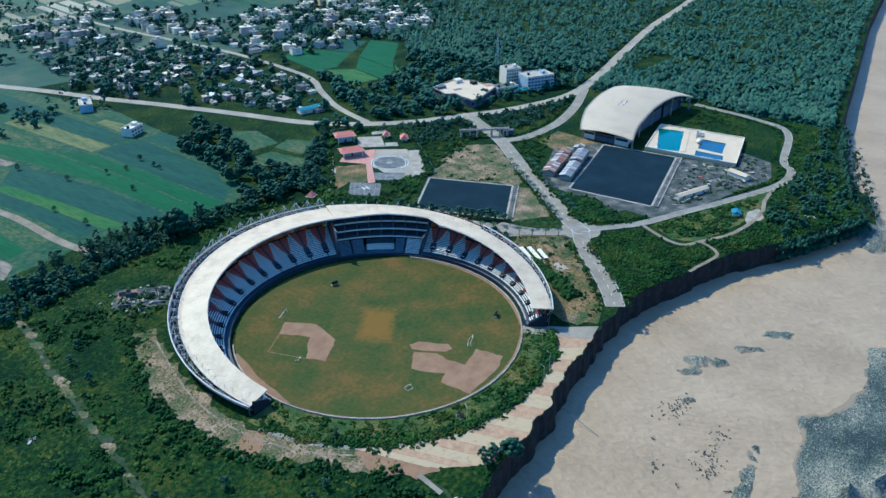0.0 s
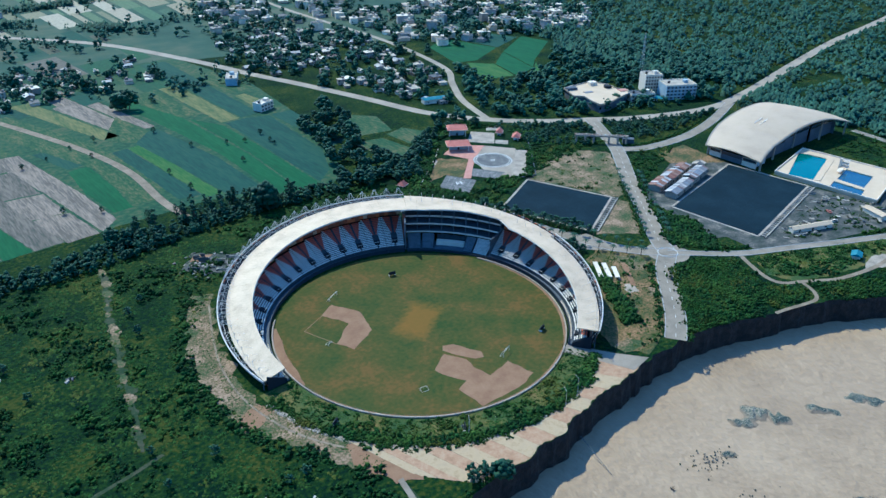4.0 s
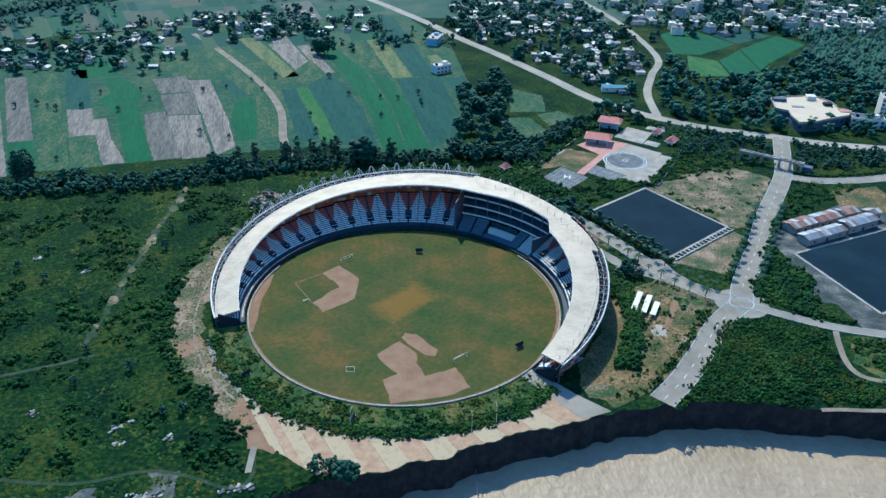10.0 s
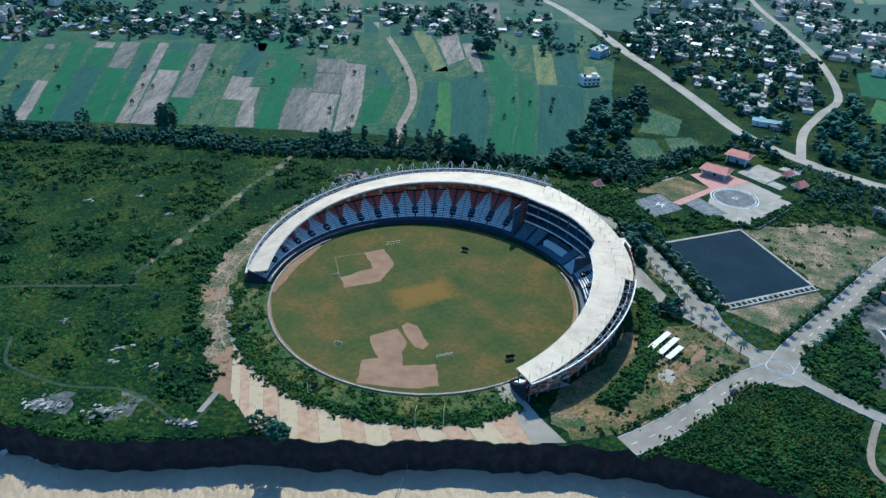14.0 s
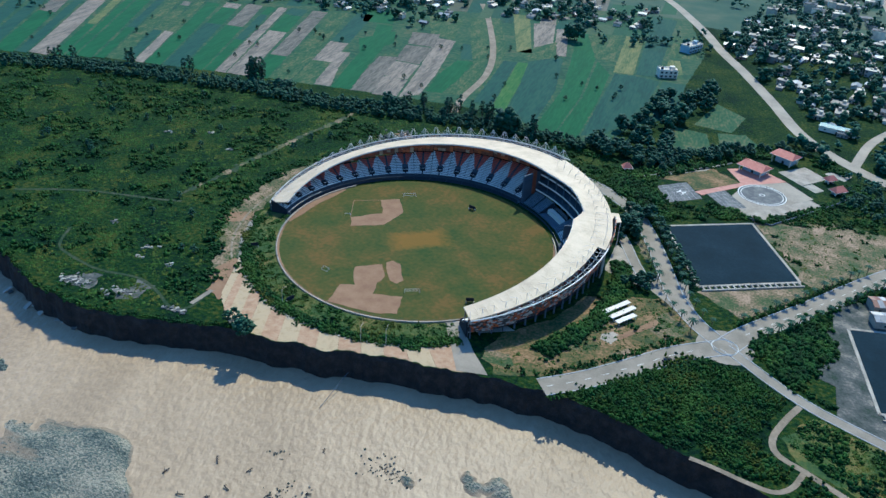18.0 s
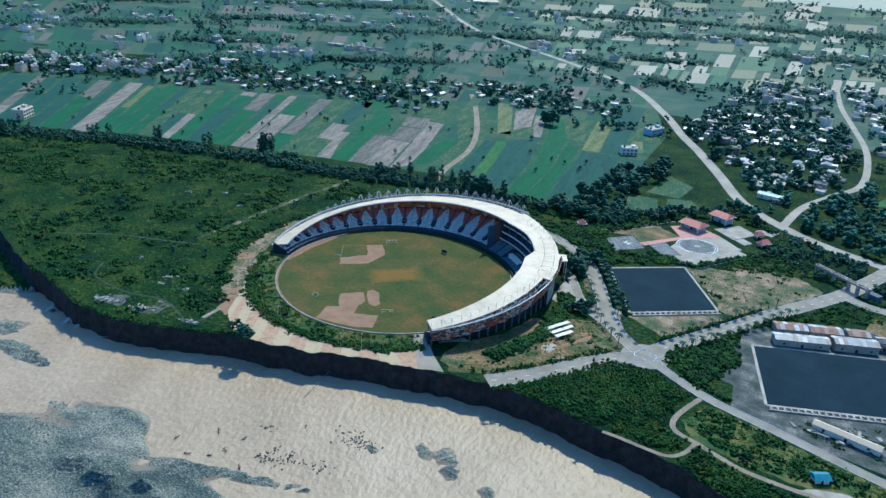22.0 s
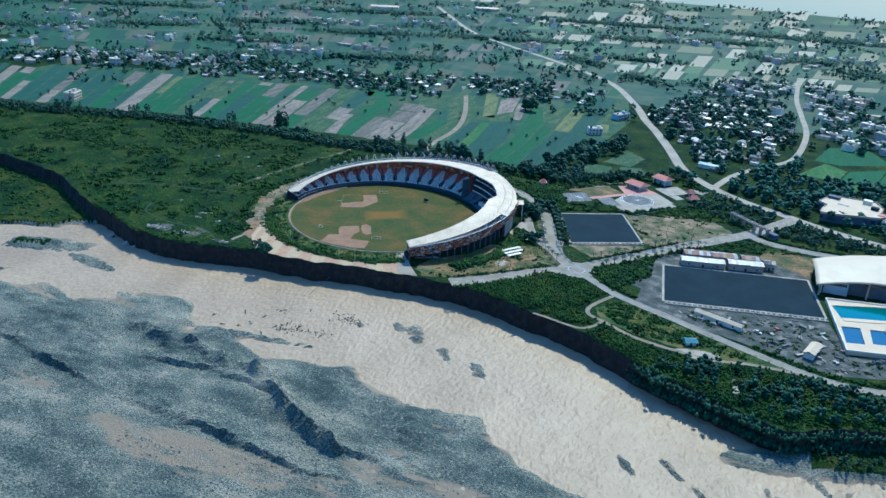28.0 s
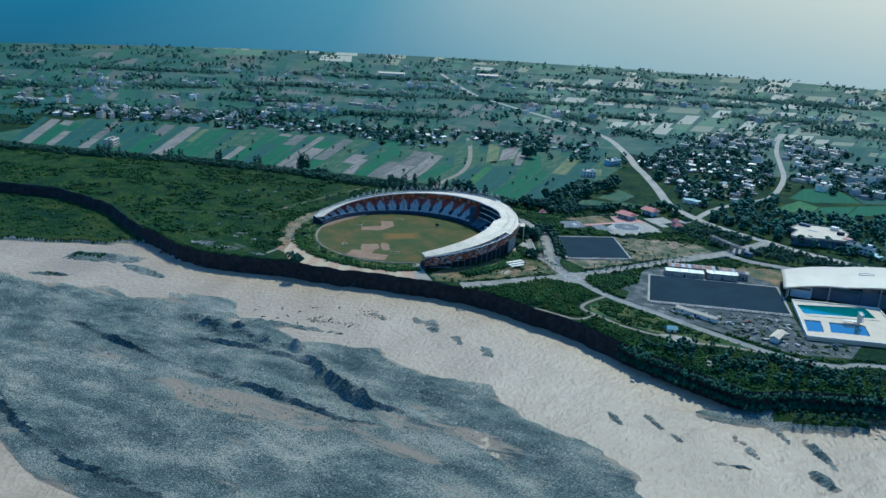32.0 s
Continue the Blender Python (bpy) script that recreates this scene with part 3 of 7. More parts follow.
g = Geo()
wx = spread(-330, 345, 2.2, 4900, 1.3)
wd = [-1.3 - 2.0 * k for k in range(95)] + [-196, -215, -245, -290, -400, -700, -1500, -4800]
for x in wx:
    for d in wd:
        y = bank_y(x) + d if d > -60 else float(np.interp(x, BXS, BYS)) + d
        u, w = 0.91 * x - 0.41 * y, 0.41 * x + 0.91 * y
        rough = 0.3 + 0.8 * max(0.0, min(1.0, (x - 60) / 180))
        z = WATER_Z + rough * (0.6 * noise.noise((u * 0.12, w * 0.06, 2)) + 0.55 * noise.noise((u * 0.26, w * 0.15, 6))) if -340 < x < 350 and d > -200 else WATER_Z
        g.v.append((x, y, z))
for i in range(len(wx) - 1):
    for j in range(len(wd) - 1):
        a = i * len(wd) + j
        g.f.append((a, a + 1, a + 1 + len(wd), a + len(wd)))
tagged(piece("water", g, M_WATER, smooth=True), "pale silty river water with choppy ripples", "river", kind="structure")

# ---- roads ----
HIGHWAY = curve([(-560, 1500), (-330, 1090), (-198, 932), (-107, 839), (-39, 763), (47, 653), (100, 520), (128, 423), (147, 368), (171, 288), (187, 228), (202, 196), (222, 168), (250, 140), (288, 115), (327, 90), (395, 66), (466, 69), (590, 92), (740, 118), (917, 137), (1300, 190), (2200, 420)])
VILLAGE_ROAD = curve([(222, 170), (240, 225), (268, 273), (299, 325), (318, 450), (318, 572), (317, 697), (330, 900)])
ROAD_N = curve([(141, -80), (152, -64), (181, -31), (212, 6), (252, 50), (272, 80), (292, 112)])
ROAD_HALL = curve([(254, 50), (275, 38), (320, 34), (372, 43), (430, 62)])
ROAD_W = curve([(141, -80), (128, -66), (117, -47), (107, -15), (97, 15), (84, 42), (60, 66), (36, 78)])
ROAD_S = curve([(141, -80), (121, -93), (102, -111), (84, -127), (68, -138.5)])
ROAD_E = curve([(141, -80), (172, -107), (205, -124), (247, -145), (293, -165), (325, -166), (345, -155), (414, -140), (434, -108), (445, -47)])
LOOP = curve([(173, -108.5), (166, -121), (160.4, -134.6), (162, -143.5), (172, -149.5), (182.5, -156.2), (193.7, -162), (218, -167.5), (240, -168.5), (258, -165), (285, -164)])
FIELD_TRACK = curve([(-64, 150), (-67, 185), (-66, 251), (-81, 327), (-118, 440), (-140, 495)])


def road(name, line, half, mat, label, z, kerbs=True, dashes=False):
    ob = tagged(piece(name, ribbon(line, half, z - 0.1, z), mat), label, "road", kind="structure")
    if kerbs:
        for side in (-1, 1):
            piece("kerb", ribbon(line, 0.22, 0, z + 0.16, side * (half + 0.2)), M_KERB, ob, "pale concrete kerb")
    if dashes:
        g = Geo()
        for x, y, h in along(line, 9.0):
            g.box(x, y, z, 3.2, 0.22, 0.012, h)
        piece("centre_line", g, M_PAINT, ob, "worn white dashes")
    return ob


road("road_1", HIGHWAY, 5.2, M_HIGHWAY, "pale dusty two-lane highway", 0.12, False)
road("road_2", VILLAGE_ROAD, 3.4, M_HIGHWAY, "narrow pale village road", 0.1, False)
road("road_3", ROAD_N, 5.4, M_ASPHALT, "grey asphalt avenue with concrete kerbs", 0.14, True, True)
road("road_4", ROAD_HALL, 4.0, M_ASPHALT, "grey asphalt road behind the sports hall", 0.1)
road("road_5", ROAD_W, 4.2, M_ASPHALT, "grey asphalt road along the stadium", 0.1)
road("road_6", ROAD_S, 5.2, M_ASPHALT, "asphalt road broken off at the river bank", 0.12, True, True)
road("road_7", ROAD_E, 2.6, M_ASPHALT, "grey asphalt lane towards the river bend", 0.1)
road("path_1", LOOP, 1.4, M_TRACK, "pale dirt footpath loop", 0.07, False)
BANK_PATH = curve([(129.7, -157.6), (138.6, -159.4), (151.2, -162.9), (160.3, -164), (166.8, -158.9), (171.2, -149.8)])
road("path_7", BANK_PATH, 1.1, M_TRACK, "pale dirt path along the top of the bank", 0.06, False)
road("path_2", FIELD_TRACK, 3.0, M_TRACK, "pale dirt farm track between the fields", 0.07, False)
TRAIL_A = curve([(-132, 112), (-138.5, 85), (-147, 58), (-153, 28), (-159, 2), (-164, -25), (-170, -48)])
road("path_3", TRAIL_A, 0.8, M_TRAIL, "faint overgrown trail through scrub", 0.05, False)
TRAIL_C = curve([(-200, -104), (-191, -122), (-168, -131), (-155, -133), (-136, -132), (-121, -138), (-107, -147), (-99, -144), (-97, -129)])
road("path_4", TRAIL_C, 0.8, M_TRAIL, "thin dirt trail near the bank", 0.06, False)
TRAIL_B = curve([(-260, -80), (-225, -66), (-195, -60.6), (-178, -58), (-164, -54.7)])
road("path_5", TRAIL_B, 1.0, M_TRAIL, "faint overgrown trail through scrub", 0.05, False)
road("path_6", curve([(-100, 40), (-111, 12), (-119.5, -16), (-122, -45), (-117, -73), (-107, -94), (-96, -107)]), 0.5, M_TRACK, "narrow beaten path round the stand end", 0.08, False)
road("road_8", curve([(100, -36), (96.5, -28), (92.6, -19), (87.8, -6), (82, 8)]), 2.6, M_ASPHALT, "short asphalt drive beside the stand", 0.09)

circle = lambda x, y, r, n=48: [(x + r * math.cos(math.tau * k / n), y + r * math.sin(math.tau * k / n)) for k in range(n)]
rb = thing("roundabout", "asphalt roundabout with a flat ringed island", "roundabout", kind="structure")
piece("apron", Geo().slab(circle(141, -80, 13), 0.0, 0.155), M_ASPHALT, rb)
piece("island", Geo().slab(circle(141, -80, 5.6), 0.1, 0.2), M_ASPHALT, rb, "flat asphalt island")
ring = Geo()
for p, q in zip(circle(141, -80, 5.9), circle(141, -80, 5.9)[1:] + circle(141, -80, 5.9)[:1]):
    ring.tube((*p, 0.2), (*q, 0.2), 0.22, 4)
piece("ring_kerb", ring, M_PAINT, rb, "white painted kerb ring")

# ---- the playing field ----
field = thing("playing_field", "round cricket outfield of mottled green and dry grass", "sports field", kind="structure")
piece("grass", Geo().slab(arc(74.6, 0, 360, 0, 96)[:-1], -0.3, 0.06), M_GRASS, field)


def patch(name, pts, mat, parent, z, label="", rough=0.0):
    pts = wobble(pts, rough) if rough else pts
    return piece(name, Geo().slab(pts, z - 0.06, z), mat, parent, label)


DIRT2 = [[(-42, -115), (-42.5, -99), (-35.5, -97), (-39, -91), (-42.5, -81), (-30.5, -74), (-25, -84), (-26, -91), (-24.5, -101), (-10, -98), (-7, -112.3), (-20, -116)], [(-29, -71.5), (-26.5, -68.3), (-22, -70.5), (-15, -84), (-16.8, -88), (-21, -86.3), (-25, -81)]]
patch("dirt_patch", [(-59, -7.2), (-48.8, -1.4), (-40.8, -16), (-45.5, -34.5), (-61.8, -43), (-66.3, -33.8), (-57, -26.3), (-51.5, -22), (-54, -15.5)], M_DIRT, field, 0.09, "bare pinkish soil of a practice infield", 0.5)
patch("dirt_patch", DIRT2[0], M_DIRT, field, 0.09, "bare pinkish soil of a second infield", 0.5)
patch("dirt_patch", DIRT2[1], M_DIRT, field, 0.094, "bare pinkish soil strip", 0.5)
g = Geo()
track = []
for a0, a1, wide, n in ((146, 186, 4.6, 26), (186, 305, 1.3, 70), (-55, 20, 1.6, 44)):
    inner = [polar(75.4 - wide * min(1.0, 0.35 + 0.11 * min(k, n - k)) + 0.25 * noise.noise((k * 0.7, a0, 0)), a0 + (a1 - a0) * k / n) for k in range(n + 1)]
    track += list(zip(inner, arc(75.4, a0, a1, 0, n), arc(75.4, a0, a1, 0, n)[1:], inner[1:]))
for q in track:
    g.solid([(*p[:2], 0.0) for p in q], [(*p[:2], 0.1) for p in q])
piece("warning_track", g, M_DIRT, field, "brown earth track by the stand")
for p, q in (((-73.2, -14.1), (-66.5, -33.5)), ((-73.2, -14.1), (-58.8, -7.4))):
    piece("foul_line", ribbon([p, q], 0.17, 0, 0.085), M_DIRT, field, "thin worn soil line")
# low white wall round the open side, drain along the stands
g = Geo()
for a0, a1, n in ((180, 305, 90), (-55, 25, 60), (140, 180, 30)):
    i0, o0 = arc(75.2, a0, a1, 0, n), arc(75.9, a0, a1, 0, n)
    for k in range(n):
        q = (i0[k], o0[k], o0[k + 1], i0[k + 1])
        g.solid([(*p[:2], 0.0) for p in q], [(*p[:2], 0.7) for p in q])
bw = tagged(piece("boundary_wall", g, M_SAND), "low pale concrete wall round the field", "wall", kind="structure")
for k in range(64):
    a = 182 + 1.93 * k
    piece("fence_post", Geo().tube(polar(75.6, a, 0.6), polar(75.6, a, 2.1), 0.05, 4), M_DARKCONC, bw)
g = Geo()
for k in range(63):
    for z in (1.3, 2.0):
        g.tube(polar(75.6, 182 + 1.93 * k, z), polar(75.6, 182 + 1.93 * (k + 1), z), 0.025, 3)
piece("fence_rail", g, M_DARKCONC, bw, "thin steel fence rail")


def goal(x, y, turn, size=1.0):
    t = thing("football_goal", "white tubular football goal standing on the grass", "goal", (x, y, 0.06), turn, "goals on the field")
    k = size
    piece("crossbar", Geo().tube((-3.66 * k, 0, 2.44 * k), (3.66 * k, 0, 2.44 * k), 0.1), M_WHITE, t)
    for s in (-1, 1):
        piece("post", Geo().tube((s * 3.66 * k, 0, 0), (s * 3.66 * k, 0, 2.5 * k), 0.1), M_WHITE, t)
        piece("back_stay", Geo().tube((s * 3.66 * k, 0, 2.44 * k), (s * 3.66 * k, 1.9, 0.05), 0.07), M_WHITE, t)
    piece("ground_bar", Geo().tube((-3.66 * k, 1.9, 0.06), (3.66 * k, 1.9, 0.06), 0.08), M_WHITE, t)


goal(-44.4, 3.6, 25)
goal(-6.7, -93.2, 24)
goal(-69, -32, 24, 0.42)
goal(-55, -89, 170, 0.5)


def screen(x, y, turn):
    t = thing("dark_panel_frame", "small dark legged panel for sight screens and metal frames", "sight screen", (x, y, 0.06), turn, "sight screens")
    piece("panel", Geo().box(0, 0, 0.7, 3.8, 0.25, 2.0), M_VOID, t)
    piece("panel", Geo().box(0, 0.9, 0.7, 3.8, 0.2, 1.0), M_NAVY, t)
    for u in (-1.8, 1.8):
        piece("leg", Geo().box(u, 0.4, 0, 0.25, 1.6, 0.8), M_STEEL, t)


screen(-5, 3, -15)
screen(22, -90, 20)
# two dark metal frames on the verge, given the sight screen's shape
screen(-99, -84, 35)
screen(-58, -121.5, 62)

# ---- the stands ----
AXIS, LEFT, RIGHT = 62.0, 180.0, -55.0
PAV0, PAV1 = 20.0, 57.5  # the pavilion's sector


def round_stand(c, a):
    """Radius of a flattened ring that bulges behind the deeper northern stands."""
    q = radians(a)
    return c[0] + c[1] * math.cos(q) + c[2] * math.sin(q) + c[3] * math.cos(2 * q) + c[4] * math.sin(2 * q)


def roof_z(a):
    """Height of the roof's inner edge, highest over the pavilion, falling to both tips."""
    k = (a - AXIS) / (LEFT - AXIS)
    return 22.3 - 4.8 * k - 13.0 * k * k + 3.2 * k**3


def eave_r(a):
    return round_stand((97.45, 3.24, 10.72, -4.54, 1.24), a)


def eave_z(a):
    k = (a - AXIS) / (LEFT - AXIS)
    return 19.9 - 6.5 * k - 17.3 * k * k + 3.75 * k**3 + 5.5 * k**4


def roof_in(a):
    if 12.5 <= a <= 50:
        return float(np.interp(a, [12.5, 19.4, 36, 50], [81.9, 88.7, 89.8, 87.9]))
    return round_stand((82.93, 1.11, 5.51, -3.05, -0.51), a)


def roof_out(a):
    if 0.6 <= a <= 57:
        return float(np.interp(a, [0.6, 15, 30, 45, 57], [101.2, 103.6, 106.4, 109.0, 112.0]))
    return eave_r(a)


def out_z(a):
    if 0.6 <= a <= 57:
        return float(np.interp(a, [0.6, 15, 30, 45, 57], [16.9, 18.4, 19.8, 20.8, 21.2]))
    return eave_z(a)


def sheet_z(a, r):
    """Height of the sloping roof sheet at a radius."""
    f = (r - roof_in(a)) / (roof_out(a) - roof_in(a))
    return roof_z(a) + (out_z(a) - roof_z(a)) * f


def sector(g, a0, a1, r0, r1, z0, z1, n=3):
    """A curved block between two angles, radii and heights."""
    return loft(g, a0, a1, [(r0, z0), (r1, z0), (r1, z1), (r0, z1)], n)


def loft(g, a0, a1, profile, n=3):
    """Sweeps a closed profile of (radius, height) round the field's centre."""
    first, m = len(g.v), len(profile)
    for k in range(n + 1):
        g.v += [polar(r, a0 + (a1 - a0) * k / n, z) for r, z in profile]
    for k in range(n):
        for j in range(m):
            a, b = first + k * m + j, first + k * m + (j + 1) % m
            g.f.append((a, a + m, b + m, b))
    g.f += [tuple(range(first, first + m)), tuple(range(first + n * m + m - 1, first + n * m - 1, -1))]
    return g


R_FRONT, PITCH, RISE = 79.4, 1.08, 0.6


def ring_r(a):
    """Radius of the outer steel ring, which meets the roof at its two tips."""
    return eave_r(a) + 0.4 + 5.2 * (1 - min(1, abs(a - AXIS) / (LEFT - AXIS)) ** 4)


def ring_z(a):
    return eave_z(a) - 0.4


def back_r(a):
    return float(np.interp(a, [-55, -16, 1, 20, 61, 80, 95, 105, 121, 139, 165, 180], [86.5, 89.2, 93.2, 96.5, 100.0, 98.4, 97.3, 96.0, 93.2, 91.2, 88.6, 87.0]))


def row_at(k, a):
    """Radius and height of the k-th row of seats."""
    n = (back_r(a) - R_FRONT) / PITCH
    rise = min(RISE, (sheet_z(a, back_r(a)) - 1.2 - 3.2) / n)
    return R_FRONT + PITCH * k, 3.2 + rise * k


def bay(a0, a1):
    mid = (a0 + a1) / 2
    t = thing("seating_bay", "concrete stand bay with pale and red benches", "grandstand", group="bays of the stand")
    n = int((back_r(mid) - R_FRONT) / PITCH)
    top = row_at(n - 1, mid)[1]
    steps = []
    for k in range(n):
        r, z = row_at(k, mid)
        steps += [(r, z), (row_at(k + 1, mid)[0], z)]
    steps += [(steps[-1][0], 0.4), (steps[0][0], 0.4)]
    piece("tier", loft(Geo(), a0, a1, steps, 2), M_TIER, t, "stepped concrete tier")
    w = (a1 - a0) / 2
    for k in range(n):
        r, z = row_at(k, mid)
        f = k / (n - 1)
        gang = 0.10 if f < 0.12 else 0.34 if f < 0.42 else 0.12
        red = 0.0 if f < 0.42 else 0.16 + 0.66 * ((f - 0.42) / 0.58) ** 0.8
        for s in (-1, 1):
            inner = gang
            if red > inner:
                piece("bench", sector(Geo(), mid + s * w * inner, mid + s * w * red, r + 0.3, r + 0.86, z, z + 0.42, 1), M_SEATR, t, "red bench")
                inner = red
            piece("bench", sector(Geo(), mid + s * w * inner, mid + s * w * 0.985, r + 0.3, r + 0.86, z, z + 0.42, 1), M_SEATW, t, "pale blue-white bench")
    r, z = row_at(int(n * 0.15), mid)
    # solid block, its near-black colour stands for shade inside the stair opening
    piece("gangway_mouth", sector(Geo(), mid - w * 0.32, mid + w * 0.32, r, r + 0.26 * (back_r(mid) - R_FRONT), z - 0.6, z + 1.7, 1), M_VOID, t, "near-black block for the shaded stair opening")
    piece("rail", Geo().tube(polar(r, mid - w * 0.33, z + 1.7), polar(r, mid + w * 0.33, z + 1.7), 0.1, 5), M_STEEL, t)
    piece("front_wall", sector(Geo(), a0, a1, 76.9, 77.2, 0, 2.3, 2), M_NAVY, t, "navy painted front wall")
    piece("walkway", sector(Geo(), a0, a1, 77.2, 79.5, 0, 1.1, 2), M_DARKCONC, t)
    g = Geo()
    for k in range(5):
        b0 = a0 + (a1 - a0) * k / 5
        for j in range(3):
            tall = sheet_z(mid, back_r(mid) + 1) - 1.1 - top
            zz0, zz1 = top + 0.4 + tall * j / 3, top + 0.4 + tall * (j + 0.9) / 3
            sector(g, b0, b0 + (a1 - a0) * 0.185, back_r(mid) + 0.8, back_r(mid) + 1.1, zz0, zz1, 1)
    piece("rear_cladding", g, M_BACKWALL, t, "rust-coloured rear cladding")
    return t


def facade(a0, a1):
    """Tiled outer skin of a bay: a band hung under the ring, over a recessed base coloured as shadow."""
    mid = (a0 + a1) / 2
    t = thing("facade_bay", "outer stadium skin of small orange, white and black tiles", "facade", group="bays of the facade")
    top, n = ring_z(mid) - 0.5, 9
    foot = max(1.6, top - 7.6)
    g = Geo()
    m = max(4, int((top - foot) / 0.85))
    for j in range(m):
        f0, f1 = j / m, (j + 0.84) / m
        z0, z1 = foot + (top - foot) * f0, foot + (top - foot) * f1
        for k in range(n):
            b0 = a0 + (a1 - a0) * (k + 0.5 * (j % 2)) / n
            b1 = b0 + (a1 - a0) * 0.86 / n
            q0, q1, p0, p1 = (ring_r(b) - 2.4 + 2.2 * f for f, b in ((f0, b0), (f1, b0), (f0, b1), (f1, b1)))
            low = [polar(q0, b0, z0), polar(q0 + 0.25, b0, z0), polar(p0 + 0.25, b1, z0), polar(p0, b1, z0)]
            g.solid(low, [polar(q1, b0, z1), polar(q1 + 0.25, b0, z1), polar(p1 + 0.25, b1, z1), polar(p1, b1, z1)])
    tagged(piece("tile_skin", g, M_FACADE, t, "orange, white and black tiles"), kind="stuff")
    # the base is an added wall, near-black for the shadow under the tile band
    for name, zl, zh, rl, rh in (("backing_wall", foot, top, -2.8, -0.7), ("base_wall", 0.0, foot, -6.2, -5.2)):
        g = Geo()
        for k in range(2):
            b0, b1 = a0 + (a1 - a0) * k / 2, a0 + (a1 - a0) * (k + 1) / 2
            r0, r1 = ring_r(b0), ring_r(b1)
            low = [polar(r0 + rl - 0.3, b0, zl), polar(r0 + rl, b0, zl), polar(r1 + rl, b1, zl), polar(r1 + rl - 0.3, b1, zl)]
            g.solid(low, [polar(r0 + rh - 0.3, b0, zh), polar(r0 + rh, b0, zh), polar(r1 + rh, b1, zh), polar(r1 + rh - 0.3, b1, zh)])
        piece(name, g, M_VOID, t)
    for k in (0.0, 0.5):
        b = a0 + (a1 - a0) * k
        piece("column", Geo().box(*polar(ring_r(b) - 3.6, b), 0.7, 0.6, foot + 0.4, b), M_DARKCONC, t)
    piece("lower_rail", Geo().tube(polar(ring_r(a0) - 2.4, a0, foot - 0.1), polar(ring_r(a1) - 2.4, a1, foot - 0.1), 0.16, 5), M_STEEL, t, "pale steel rail under the tiles")


left_bays = [PAV1 + 1.2 + (LEFT - PAV1 - 1.2) * k / 16 for k in range(17)]
right_bays = [RIGHT + (PAV0 - RIGHT) * k / 10 for k in range(11)]
for edges in (left_bays, right_bays):
    for a0, a1 in zip(edges, edges[1:]):
        bay(a0 + 0.05, a1 - 0.05)
        facade(a0, a1)
for a, side in ((LEFT, 1), (RIGHT, -1)):
    t = thing("stand_end", "dark open end of the stand with red and pale seats", "grandstand", group="ends of the stand")
    # open end: near-black panel added for the shade beneath the tier
    g = Geo()
    g.solid([polar(79, a + side * 0.1, 0), polar(88.5, a + side * 0.1, 0), polar(88.5, a + side * 0.6, 0), polar(79, a + side * 0.6, 0)],
            [polar(79, a + side * 0.1, 2.4), polar(88.5, a + side * 0.1, 7.4), polar(88.5, a + side * 0.6, 7.4), polar(79, a + side * 0.6, 2.4)])
    piece("end_wall", g, M_VOID, t, "near-black panel for the shade under the tier")
    for r in (82, 90):
        piece("column", Geo().box(*polar(r, a - side * 0.4), 0.45, 0.45, sheet_z(a, r) - 0.6, a), M_DARKCONC, t)

# ---- pavilion with three balconies ----
pav = thing("pavilion", "dark three-storey pavilion with white balcony edges and grey seats", "pavilion")
for j, (r, z) in enumerate(((90.0, 6.4), (91.5, 11.0), (93.0, 15.6))):
    piece("balcony", sector(Geo(), PAV0, PAV1, r, 101.5, z, z + 0.6, 10), M_DARKCONC, pav)
    piece("balcony_edge", sector(Geo(), PAV0 + 0.3, PAV1 - 0.3, r - 0.35, r, z + 0.1, z + 1.0, 10), M_WHITE, pav, "white balcony parapet")
    g = Geo()
    sector(g, PAV0, PAV1, 98.5, 98.9, z + 0.6, z + 4.0, 10)
    piece("glazing", g, M_GLASS, pav, "dark glazed wall")
g = Geo()
for k in range(18):
    b0, b1 = 0.7 + 56.2 * k / 18, 0.7 + 56.2 * (k + 1) / 18
    ro0, ro1 = roof_out(b0) - 1.4, roof_out(b1) - 1.4
    g.solid([polar(ro0 - 0.5, b0), polar(ro0, b0), polar(ro1, b1), polar(ro1 - 0.5, b1)], [polar(ro0 - 0.5, b0, out_z(b0) - 0.5), polar(ro0, b0, out_z(b0) - 0.5), polar(ro1, b1, out_z(b1) - 0.5), polar(ro1 - 0.5, b1, out_z(b1) - 0.5)])
piece("outer_wall", g, M_CONC, pav, "grey plastered rear wall")
piece("ground_floor", sector(Geo(), PAV0, PAV1, 79.5, 90, 0, 0.5, 10), M_DARKCONC, pav)
piece("front_wall", sector(Geo(), PAV0, PAV1, 76.9, 77.2, 0, 1.2, 10), M_NAVY, pav)
for a0, a1, mat in ((46, 51, M_SEATD), (51.5, 57, M_SEATD), (22, 28.5, M_SEATW), (29, 33, M_SEATD)):
    for k in range(12):
        r, z = 79.4 + 0.85 * k, 0.9 + 0.42 * k
        piece("step", sector(Geo(), a0, a1, r, r + 0.85, 0.3, z, 2), M_TIER, pav)
        piece("bench", sector(Geo(), a0 + 0.2, a1 - 0.2, r + 0.25, r + 0.7, z, z + 0.4, 2), mat, pav)
piece("players_terrace", sector(Geo(), 33.5, 45, 84.5, 87.5, 0.4, 3.2, 5), M_WHITE, pav, "white terrace roof over the dugouts")
piece("dugout_glass", sector(Geo(), 33.5, 45, 88, 88.3, 0.4, 6.2, 5), M_GLASS, pav)
